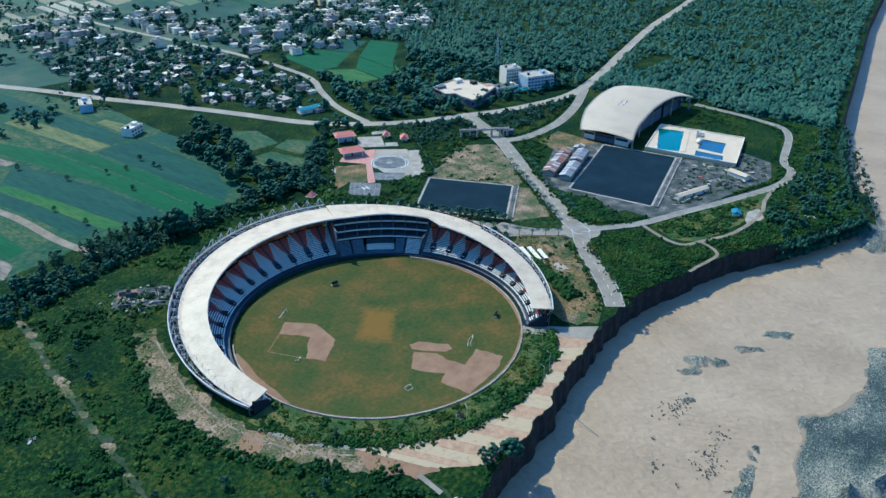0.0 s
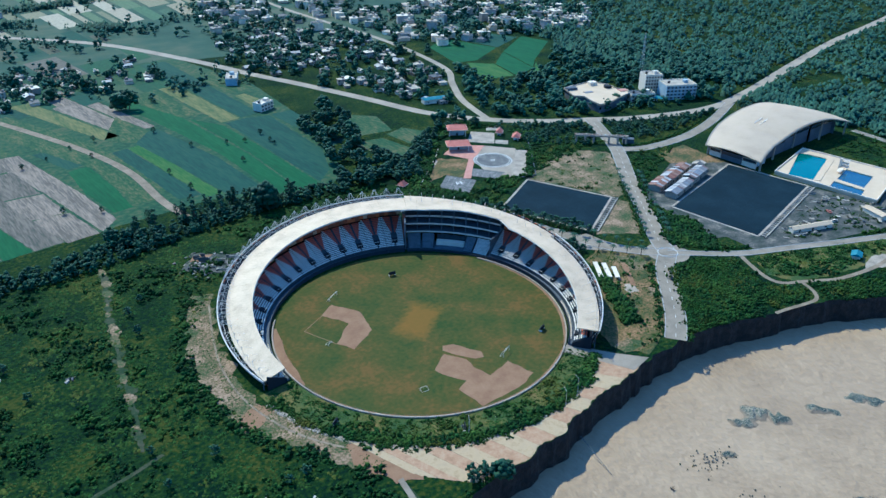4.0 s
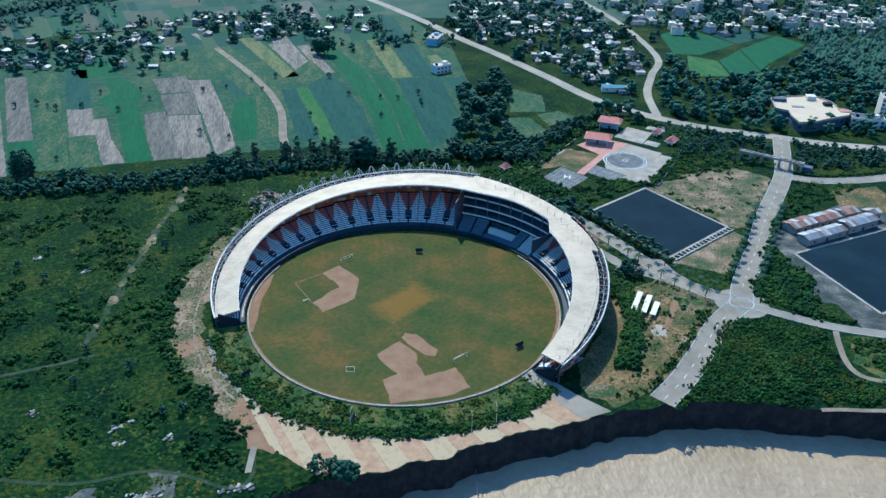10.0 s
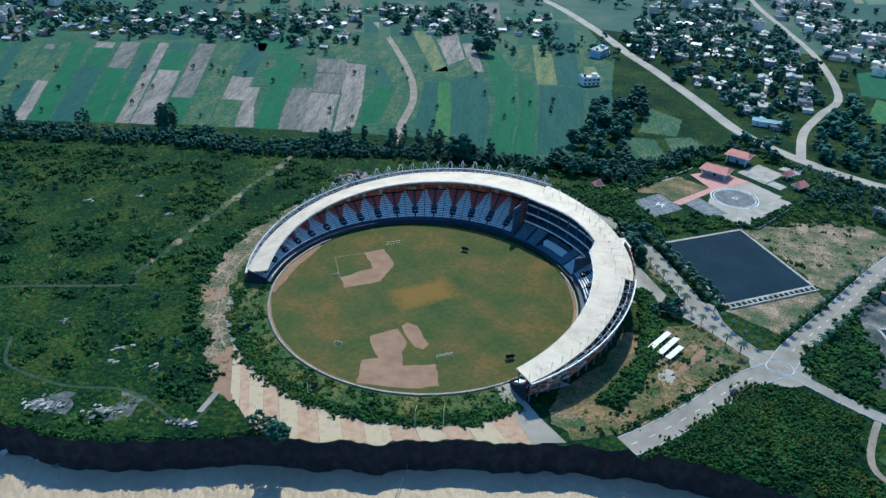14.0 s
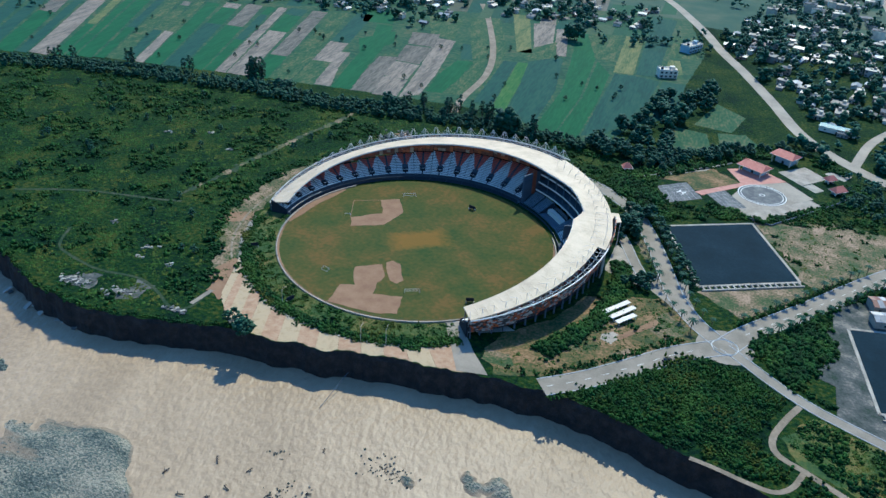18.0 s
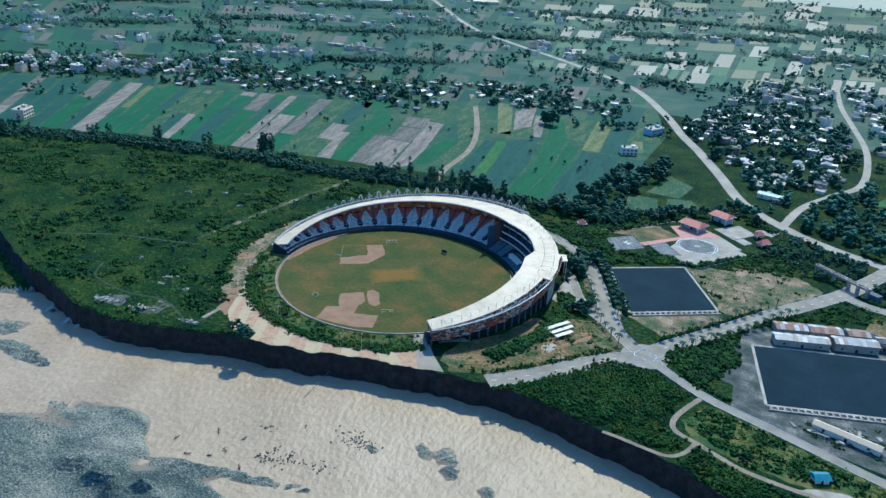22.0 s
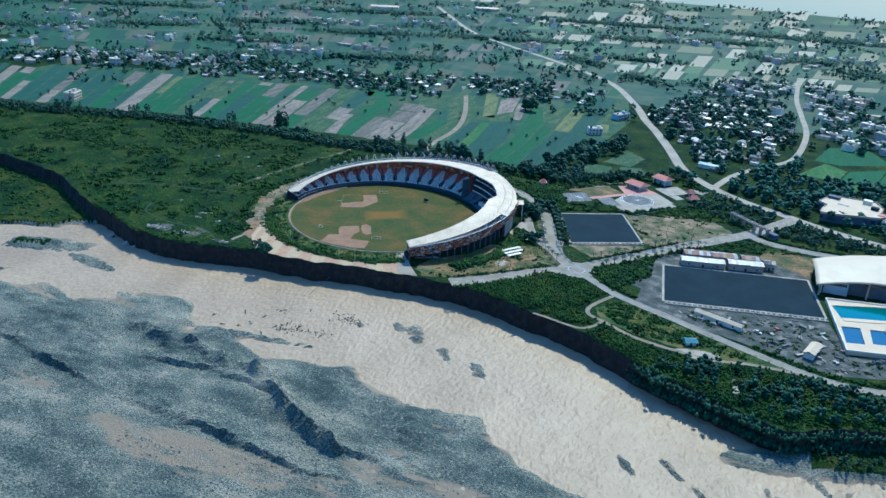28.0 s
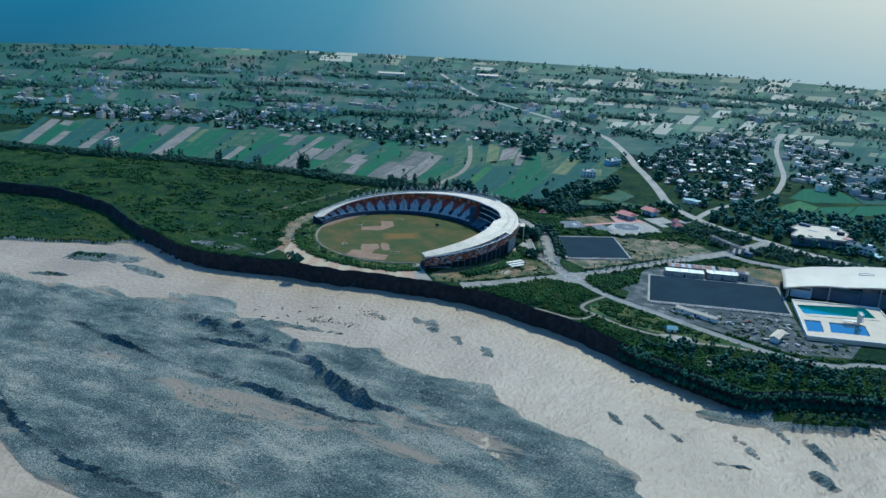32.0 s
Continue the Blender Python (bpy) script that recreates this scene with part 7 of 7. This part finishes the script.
BANKSIDE = [(78, -134), (116, -104), (133, -92), (146, -96), (170, -113), (160, -135), (166, -152), (188, -163), (218, -171), (284, -170), (326, -170), (350, -160), (430, -146), (440, -110), (470, -165), (380, -184), (300, -208), (274, -222), (245, -209), (205, -190), (163, -165), (136, -155), (105, -144)]
bushes("helipad_scrub", patchy(clear(scatter(HELI_EDGE, 2600, 140), 3.0), 0.03, -0.2, 5.0), 1.4, 3.6, "dense green bushes round the helipad yard", seed=140, tufts=10, tall=0.85)
bushes("yard_weeds", scatter([(206, -113), (250, -136), (300, -154), (330, -146), (338, -124), (312, -134), (304, -100), (290, -98), (240, -108)], 240, 147), 0.6, 1.9, "green weeds between rubble in the yard", seed=147, tufts=8, tall=0.7)
bushes("bank_thicket", clear(scatter(BANKSIDE, 1900, 33), 5.6), 1.8, 4.6, "dense green thicket between lane and river bank", seed=33, tufts=24, tall=0.95, clump=(0.08, 0.22))
bushes("bank_yellow_thicket", patchy(clear(scatter(BANKSIDE, 2000, 133), 5.6), 0.03, -0.2, 4.0), 1.4, 3.6, "lighter yellow-green bushes in the bank thicket", M_YELLOWBUSH, seed=133, tufts=18, tall=1.25, clump=(0.08, 0.22))
bushes("avenue_scrub", clear(scatter([(152, -74), (215, -2), (192, -20), (187, -44), (190, -66), (178, -86), (172, -103)], 520, 141), 5.0, blocked=False), 1.4, 3.2, "dense bushes between avenue and turf", seed=141, tufts=10, tall=0.85)
woods("bank_trees", clear(scatter([(225, -173), (330, -172), (470, -160), (380, -184), (300, -208), (274, -218), (205, -188)], 170, 34), 5), 4, 7, "dense trees on the river bank", M_LEAF, 34, 12)
edge_x = np.arange(196, 470, 1.1)
bushes("bank_overhang", [(x, bank_y(x) - 0.6) for x in edge_x], 2.6, 5.0, "bushes hanging over the steep bank", M_LEAF, seed=233, tufts=13, tall=1.3, z=-3.5, clump=(0.14, 0.3))
bushes("bank_foot_bushes", [(x, bank_y(x) - 2.4) for x in edge_x], 2.6, 4.6, "bushes at the foot of the steep bank", M_LEAF, seed=234, tufts=12, tall=1.3, z=-9.0, clump=(0.14, 0.3))
HEDGES = [beside(ROAD_E, 7.0, 1.6, 6), beside(ROAD_N, -7.6, 1.5, 10)[:74], beside(ROAD_N, 7.6, 1.5, 12)[:60], beside(ROAD_S, 7.5, 1.5, 10), beside(ROAD_W, -7, 2.0, 14), beside(ROAD_HALL, 8, 2), beside(ROAD_S, -8, 2.0, 8), [(x, bank_y(x) + 2.0) for x in np.arange(75, 250, 1.6)], [(x, bank_y(x) + 1.5) for x in np.arange(-235, -66, 2.2)]]
pts = np.concatenate([np.asarray(h) for h in HEDGES])
pts = pts + np.random.RandomState(2).normal(0, 0.45, pts.shape)
bushes("hedge_bushes", clear(pts, 6.4), 1.2, 2.0, "uneven green hedges along lanes and bank", seed=35, tufts=11, tall=1.0)
verge = [(*polar(rr, aa)[:2],) for rr, aa in zip(np.random.RandomState(6).uniform(77.5, 93.5, 420), np.random.RandomState(7).uniform(183, 303, 420))]
verge += [(*polar(rr, aa)[:2],) for rr, aa in zip(np.random.RandomState(8).normal(91.8, 1.2, 380), np.random.RandomState(9).uniform(184, 300, 380))]
bushes("verge_bushes", verge, 0.6, 1.8, "low green bushes on the lawn outside the field", M_YELLOWBUSH, seed=36, tufts=10, tall=0.8)
dense = [(*polar(rr, aa)[:2],) for rr, aa in zip(np.random.RandomState(16).normal(90.4, 1.4, 360).clip(80, 93), np.random.RandomState(17).uniform(206, 302, 360))]
tufted = [(*polar(rr, aa)[:2],) for rr, aa in zip(np.random.RandomState(46).uniform(76.8, 92, 2400), np.random.RandomState(47).uniform(182, 303, 2400))]
bushes("verge_grass", tufted, 0.4, 1.1, "tufts of bright green and yellow grass", M_YELLOWBUSH, seed=146, tufts=5, tall=0.55, shape=TUFT)
bushes("verge_hedge", dense, 1.2, 2.6, "dense green bushes along the outer verge", seed=136, tufts=10, tall=0.95)
wild = [(*polar(rr, aa)[:2],) for rr, aa in zip(np.random.RandomState(26).normal(95.2, 1.0, 150), np.random.RandomState(27).uniform(216, 297, 150))]
bushes("promenade_weeds", patchy(wild, 0.09, 0.0, 2.0), 0.8, 2.0, "weeds growing over the paving edge", seed=137, tufts=8)
DRY = [(-102, 57), (-94, 49), (-112, 0), (-118, -40), (-108, -80), (-92, -106), (-98, -119), (-118, -86), (-133, -50), (-127, 8)]
bushes("dry_strip_weeds", scatter(DRY, 900, 138), 0.3, 1.0, "thin weeds on the dry brown strip", M_YELLOWBUSH, seed=138, tufts=5, tall=0.5, shape=TUFT)
bushes("dry_strip_edge", [p for p in scatter([(q[0] * 1.03 - 3, q[1] * 1.05) for q in DRY], 170, 139) if not inside(p[0], p[1], DRY) and math.hypot(p[0] - CX, p[1] - CY) > 105], 1.4, 3.4, "dark bushes edging the dry strip", seed=139, tufts=10)
LOTS = [[(62, -90), (74, -58), (112, -44), (128, -70), (110, -98), (72, -130), (48, -136), (40, -118)], [(155, 55), (180, -6), (243, 50), (205, 74)], [(176, -115), (250, -150), (284, -162), (190, -157), (164, -133)], [(70, 40), (100, 34), (140, 58), (95, 70), (84, 72), (60, 100), (40, 80)], [(143, 57), (158, 57), (236, 70), (262, 66), (230, 110), (205, 104)], [(200, -10), (258, 44), (290, 34), (292, 26), (255, 8)], [(385, -110), (425, -105), (436, -50), (390, -56), (368, -100)]]
bushes("lot_weeds", np.concatenate([clear(scatter(ring, n, 40 + k), 2.0) for k, (ring, n) in enumerate(zip(LOTS, (700, 320, 1500, 800, 800, 420, 420)))]), 0.4, 1.3, "patchy weeds on the open lots", M_YELLOWBUSH, seed=37, tufts=6, tall=0.6, shape=TUFT)
bushes("lot_bushes", np.concatenate([clear(scatter(ring, n, 240 + k), 6.0) for k, (ring, n) in enumerate(zip(LOTS, (34, 18, 300, 300, 300, 120, 120)))]), 0.9, 2.6, "scattered green bushes on the open lots", seed=237, tufts=9, tall=0.85)
bushes("stand_foot_bushes", [polar(rr, aa)[:2] for rr, aa in zip(np.random.RandomState(3).uniform(107, 114, 320), np.random.RandomState(4).uniform(-40, 10, 320))], 1.5, 3.6, "bushes along the foot of the stand", seed=38, tufts=13, tall=0.9)
TREELINE = [(-700, 48), (-578, 60), (-464, 82), (-378, 106), (-299, 114), (-226, 119), (-160, 114), (-97, 118), (-41, 124), (0, 122), (40, 118), (44, 132), (0, 141), (-41, 149), (-97, 143), (-160, 134), (-226, 143), (-299, 137), (-378, 128), (-464, 106), (-578, 84), (-700, 70)]
woods("treeline", clear(scatter(TREELINE, 1500, 50), 1), 3.5, 7.0, "dense dark hedge of trees along the field edge", M_LEAF, 50, 8)

woods("island_trees", [(x, y) for x, y in scatter([(285, -225), (300, -236), (428, -196), (431, -180), (340, -200)], 220, 51)], 2, 4, "low trees on the river island", M_LEAF, 51, 8).location.z = -9.5
terrace = [p for p in scatter([(-232, -140), (-330, -178), (-520, -240), (-600, -120), (-466, -80), (-400, -66), (-316, -90), (-245, -134)], 1100, 52)]
bushes("terrace_bushes", terrace, 1.2, 3.4, "bushes on the low river terrace", seed=52).location.z = -10.5

# ---- loose stones on the gravel ----
sr = np.random.RandomState(15)
sx, sy = sr.uniform(-330, 300, 80000), sr.uniform(-520, -190, 80000)
keep = [(x, y, bed_z(x, y)) for x, y in zip(sx, sy) if y < np.interp(x, GXS, GYS) + 4 and noise.fractal((x * 0.02 - y * 0.01, y * 0.05 + x * 0.02, 8), 1.0, 2.0, 4) > 0.05]
keep = np.array([p for p in keep if p[2] > -12.95])
size = sr.uniform(0.2, 0.55, len(keep)) * sr.choice([1, 1, 1, 1.4, 2.2], len(keep))
M_STONE = islands("river_stones", [(0.1, 0.108, 0.09), (0.2, 0.19, 0.145), (0.05, 0.06, 0.054), (0.28, 0.255, 0.2), (0.13, 0.13, 0.105), (0.075, 0.085, 0.07)], 0.9)
tagged(new("river_stones", clumps("river_stones", keep, np.stack([size, size, size * 0.7], 1), TUFT, M_STONE, 16, 0.3)), "countless grey and pale stones on the gravel", "stones", kind="stuff")

# ---- villages ----
def house_kind(seed):
    r = random.Random(seed)
    lx, ly, fl = r.uniform(8, 13), r.uniform(7, 10), r.choice((1, 1, 2))
    h = 3.2 * fl
    out = [("wall", Geo().box(0, 0, 0, lx, ly, h), M_PLASTER)]
    if seed % 3:
        out.append(("roof", Geo().box(0, 0, h, lx + 0.7, ly + 0.7, 0.25), M_FLATROOF))
        out.append(("stair_head", Geo().box(lx * 0.25, ly * 0.2, h + 0.25, 2.8, 2.8, 2.2), M_PLASTER))
    else:
        g = Geo()
        for s in (-1, 1):
            low = [(-lx / 2 - .5, s * (ly / 2 + .6), h - .2), (lx / 2 + .5, s * (ly / 2 + .6), h - .2), (lx / 2 + .5, 0, h + 1.5), (-lx / 2 - .5, 0, h + 1.5)]
            low = low if s < 0 else low[::-1]
            g.solid(low, [(p[0], p[1], p[2] + .15) for p in low])
        out.append(("roof", g, M_TIN))
    out.append(("door", Geo().box(0, -ly / 2 - 0.04, 0, 1.1, 0.12, 2.1), M_VOID))
    for f in range(fl):
        for u in (-lx / 3, lx / 3):
            out.append(("window", Geo().box(u, -ly / 2 - 0.03, 3.2 * f + 1.0, 1.5, 0.1, 1.3), M_GLASS))
    made = []
    for nm, g, m in out:
        me = g.made(nm)
        me.materials.append(m)
        made.append((nm, me))
    return made


HOUSES = [house_kind(s) for s in range(9)]
HRNG = random.Random(77)


def house(x, y, scale=1.0):
    k = HRNG.randrange(9)
    t = thing("house", "small plastered village house with a tin roof" if k % 3 == 0 else "plastered flat-roofed village house with dark windows", "house", (x, y, 0), HRNG.choice((0, 90)) + HRNG.gauss(-12, 8), "village houses")
    for nm, me in HOUSES[k]:
        new(nm, me).parent = t
    s = scale * HRNG.uniform(0.6, 1.0)
    t.scale = (s, s, s)


def settle(ring, n, seed, gap=9.0):
    kept = []
    for p in clear(scatter(ring, n, seed), 10, 150):
        if all(math.hypot(p[0] - q[0], p[1] - q[1]) > gap for q in kept):
            kept.append(tuple(p))
            house(*p)
    return kept


V_LEFT = [(-500, 330), (-380, 385), (-250, 390), (-170, 380), (-110, 450), (60, 470), (60, 560), (-120, 560), (-300, 500), (-500, 480)]
V_RIGHT = [(128, 455), (150, 400), (176, 320), (196, 270), (226, 215), (300, 335), (305, 520), (240, 600), (140, 560)]
V_EAST = [(330, 420), (420, 330), (520, 420), (560, 560), (420, 620), (345, 560)]
V_WEST = [(-780, 275), (-620, 335), (-520, 385), (-500, 520), (-640, 450), (-790, 370)]
V_NORTH = [(150, 570), (240, 610), (305, 530), (330, 500), (400, 600), (420, 720), (340, 830), (215, 760)]
V_WOOD = [(470, 372), (560, 352), (650, 430), (640, 560), (480, 620), (440, 560), (500, 480)]
homes = settle(V_LEFT, 150, 61) + settle(V_RIGHT, 190, 62, 7)
fh, fr = Geo(), Geo()


def far_house(x, y):
    """One of the joined far houses: walls, flat roof slab, stair head."""
    lx, ly, hh, turn = HRNG.uniform(8, 16), HRNG.uniform(7, 11), HRNG.choice((3.4, 3.6, 3.6, 6.6, 6.8, 9.8)), HRNG.gauss(-15, 14)
    fh.box(x, y, 0, lx, ly, hh, turn)
    fr.box(x, y, hh, lx + 0.7, ly + 0.7, 0.3, turn)
    if hh > 4:
        fh.box(x + 1.5, y + 1, hh + 0.3, 3.2, 3.2, 2.4, turn)


for ring, n, sd in ((V_EAST, 70, 63), (V_WEST, 80, 161), (V_NORTH, 90, 162), (V_WOOD, 90, 163)):
    for p in clear(scatter(ring, n, sd), 10, 150):
        homes.append(tuple(p))
        far_house(*p)
around = np.concatenate([np.asarray(homes) + np.random.RandomState(k).normal(0, 15, (len(homes), 2)) for k in range(6)])
woods("village_shade_trees", clear(around[::6], 8, 150), 6, 13, "darker shade trees between village houses", M_LEAF, 70, 11, OCTA)
woods("village_trees", clear(around[::3], 8, 150), 5, 11, "dark trees crowding between village houses", M_VILLAGE, 71, 11, OCTA)
KEEP_OPEN = [[(314, 170), (316, 130), (368, 122), (382, 150), (350, 186)], [(390, 156), (386, 96), (440, 92), (434, 158)], [(296, 256), (345, 236), (400, 262), (480, 330), (470, 410), (400, 420), (330, 400), (318, 330)]]
roadside = [p for p in scatter([(150, 190), (215, 175), (300, 118), (420, 80), (560, 100), (520, 250), (420, 330), (300, 320), (240, 215)], 1300, 72) if not any(inside(*p, q) for q in KEEP_OPEN)]
woods("roadside_trees", clear(roadside[::2], 8), 6, 12.5, "dense trees beyond the highway", M_VILLAGE, 72, 12)
woods("roadside_grove", clear(scatter([(268, 68), (300, 47), (372, 53), (400, 58), (330, 82), (290, 104)], 260, 171) + scatter([(205, 106), (236, 72), (256, 74), (280, 100), (240, 138), (215, 128)], 150, 172), 7.5), 2.5, 5.5, "bushy trees beside the avenue and highway", M_LEAF, 173, 10)
woods("highway_trees", clear(scatter([(215, 150), (250, 118), (296, 90), (380, 52), (440, 40), (432, 66), (330, 76), (290, 102), (225, 156)], 120, 73), 8), 3, 6, "trees between highway and hall", M_HAZEWOOD, 73, 9)
rr = np.random.RandomState(74)
fx, fy = 445 + 1900 * rr.uniform(0, 1, 15000) ** 1.7, rr.uniform(0, 1, 15000)
lowy = np.interp(fx, BXS, BYS) + 8
hiy = np.interp(fx, [445, 600, 900, 1500, 2800], [330, 520, 900, 1300, 1900])
wood = np.stack([fx, lowy + (hiy - lowy) * fy ** 1.3], 1)
wood = wood[~((wood[:, 0] < 480) & (wood[:, 1] > 80) & (wood[:, 1] < 150))]
wood = wood[np.hypot((wood[:, 0] - 560) / 45, (wood[:, 1] - 45) / 16) > 1]
wood = np.array([p for p in wood if not (p[0] < 500 and any(inside(p[0], p[1], q) for q in KEEP_OPEN))])
near_home = np.array(homes)
wood = np.array([p for p in wood if np.hypot(near_home[:, 0] - p[0], near_home[:, 1] - p[1]).min() > 9])
woods("forest", clear(wood, 9, 150), 5, 11.5, "wide dark green forest beyond the highway", M_HAZEWOOD, 75, 5, TUFT)
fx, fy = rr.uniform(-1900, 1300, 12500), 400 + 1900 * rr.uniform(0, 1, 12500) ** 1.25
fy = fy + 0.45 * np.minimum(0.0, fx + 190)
woods("field_trees", clear(patchy(np.stack([fx, fy], 1)[fy > 330 - 0.28 * np.maximum(0, -190 - fx)], 0.008, 0.1, 31.0), 9, 150), 5, 13, "scattered trees among distant fields", M_HAZEWOOD, 76, 7, OCTA)
BANDS = [(-700, 375, 90, 22, 28), (-542, 511, 60, 20, 30), (-613, 665, 80, 16, 25), (-483, 893, 110, 20, 25), (-215, 1000, 150, 24, 18), (21, 1192, 90, 20, 12), (215, 1290, 90, 26, 10), (-875, 722, 90, 20, 28), (-709, 913, 120, 20, 28), (60, 905, 70, 14, 4), (-330, 640, 120, 14, 25), (330, 1100, 120, 40, 10), (520, 1000, 160, 60, 0), (-1050, 560, 130, 26, 28), (-60, 1450, 220, 24, 10), (-650, 1230, 220, 26, 22), (400, 1500, 240, 40, 5), (-1150, 950, 200, 30, 25), (80, 720, 40, 16, -50), (-30, 830, 60, 12, -48)]
grove = []
for bx, by, lo, wi, tu in BANDS:
    c_, s_ = math.cos(radians(tu)), math.sin(radians(tu))
    for u, w in zip(rr.normal(0, 0.5, int(lo * 2.2)) * lo, rr.normal(0, 0.5, int(lo * 2.2)) * wi):
        grove.append((bx + u * c_ - w * s_, by + u * s_ + w * c_))
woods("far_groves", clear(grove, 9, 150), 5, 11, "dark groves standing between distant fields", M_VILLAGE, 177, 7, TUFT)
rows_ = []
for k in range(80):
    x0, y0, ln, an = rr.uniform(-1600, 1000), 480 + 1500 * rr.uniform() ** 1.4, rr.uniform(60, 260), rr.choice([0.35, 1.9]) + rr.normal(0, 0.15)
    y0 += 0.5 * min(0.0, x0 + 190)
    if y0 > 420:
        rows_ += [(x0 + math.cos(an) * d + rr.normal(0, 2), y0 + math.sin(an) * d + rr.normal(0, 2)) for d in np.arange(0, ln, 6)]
woods("hedgerows", clear(rows_, 9, 150), 4, 8, "dark hedgerows between distant fields", M_HAZEWOOD, 77, 6, TUFT)
for p in clear(scatter([(-190, 170), (-20, 160), (60, 200), (70, 380), (-190, 380), (-600, 250), (-560, 130), (-400, 160)], 46, 78), 3):
    tree(*p, "small", 0.8, "field trees")
CLUSTERS = [(-944, 571, 30, 12), (-988, 677, 34, 10), (-764, 588, 26, 6), (-852, 792, 40, 10), (-613, 665, 26, 6), (-656, 958, 40, 12), (-572, 1000, 44, 14), (-406, 707, 34, 12), (-455, 965, 30, 7), (-467, 1117, 40, 10), (-499, 605, 36, 14), (-880, 430, 40, 10), (-146, 905, 50, 12), (-70, 850, 40, 10), (433, 1162, 60, 12), (310, 1076, 50, 10), (130, 1240, 70, 12), (-250, 1350, 90, 14), (-1100, 760, 60, 14), (-820, 1100, 80, 14), (-1250, 560, 60, 12), (60, 1650, 120, 14), (500, 1600, 140, 16), (-500, 1600, 150, 18), (560, 820, 60, 14), (-600, 440, 40, 8)]
for bx, by, wide, n in CLUSTERS:
    for p in clear([(bx + rr.normal(0, wide), by + rr.normal(0, wide * 0.6)) for k in range(n)], 12, 150):
        far_house(*p)
tagged(piece("far_houses", fh, M_FARHOUSE), "many distant plastered houses among fields", "houses", kind="stuff")
tagged(piece("far_roofs", fr, M_FLATROOF), "flat roof slabs of the distant houses", "houses", kind="stuff")
# two long pale sheds out on the plain
for x, y, turn, lx in ((-420, 1500, 20, 60), (-640, 1330, 20, 70)):
    t = thing("long_shed", "long pale metal-roofed shed on the far plain", "shed", (x, y, 0), turn, "far sheds")
    piece("wall", Geo().box(0, 0, 0, lx, 22, 7), M_PLASTER, t)
    piece("roof", Geo().solid([(-lx / 2 - 1, -12, 7), (lx / 2 + 1, -12, 7), (lx / 2 + 1, 12, 7), (-lx / 2 - 1, 12, 7)], [(-lx / 2 - 1, -0.5, 10), (lx / 2 + 1, -0.5, 10), (lx / 2 + 1, 0.5, 10), (-lx / 2 - 1, 0.5, 10)]), M_ROOF, t)


# ---- hazy distance, painted on a glowing ring ----
hz = bpy.data.materials.new("painted_distant_haze")
hz.use_nodes = True
nt = hz.node_tree
nt.nodes.remove(nt.nodes["Principled BSDF"])
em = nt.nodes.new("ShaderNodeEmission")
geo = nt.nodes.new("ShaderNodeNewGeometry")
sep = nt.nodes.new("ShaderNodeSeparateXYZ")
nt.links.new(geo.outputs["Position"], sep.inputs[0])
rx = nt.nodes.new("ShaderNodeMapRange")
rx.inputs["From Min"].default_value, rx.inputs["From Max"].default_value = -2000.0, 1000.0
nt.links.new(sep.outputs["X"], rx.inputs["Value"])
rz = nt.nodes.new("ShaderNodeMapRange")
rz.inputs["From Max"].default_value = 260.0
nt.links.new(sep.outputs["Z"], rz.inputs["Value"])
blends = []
# haze glow by position: dim blue at -x, bright cream towards +x
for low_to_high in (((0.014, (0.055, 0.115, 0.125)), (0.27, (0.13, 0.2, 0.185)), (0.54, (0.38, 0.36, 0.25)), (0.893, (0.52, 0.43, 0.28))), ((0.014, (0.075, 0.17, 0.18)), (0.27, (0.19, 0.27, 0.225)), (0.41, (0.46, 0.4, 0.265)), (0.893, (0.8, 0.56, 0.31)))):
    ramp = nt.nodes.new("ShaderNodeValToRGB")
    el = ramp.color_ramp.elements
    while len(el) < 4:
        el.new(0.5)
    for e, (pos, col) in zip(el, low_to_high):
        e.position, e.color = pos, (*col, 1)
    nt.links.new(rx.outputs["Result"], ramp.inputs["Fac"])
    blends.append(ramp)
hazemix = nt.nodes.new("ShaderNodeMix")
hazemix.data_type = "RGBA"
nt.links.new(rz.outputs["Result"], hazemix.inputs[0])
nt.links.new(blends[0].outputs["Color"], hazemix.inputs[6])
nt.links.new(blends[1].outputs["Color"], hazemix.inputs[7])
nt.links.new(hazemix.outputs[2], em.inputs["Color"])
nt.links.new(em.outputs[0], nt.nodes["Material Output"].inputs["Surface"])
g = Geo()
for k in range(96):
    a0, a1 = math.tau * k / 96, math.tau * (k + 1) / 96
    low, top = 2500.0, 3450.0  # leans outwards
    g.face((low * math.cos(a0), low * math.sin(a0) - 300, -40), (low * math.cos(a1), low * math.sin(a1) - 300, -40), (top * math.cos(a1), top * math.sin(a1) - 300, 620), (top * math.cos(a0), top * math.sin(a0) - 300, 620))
tagged(piece("backdrop", g, hz), "glowing ring painted with haze over the far plain", "backdrop", kind="structure")
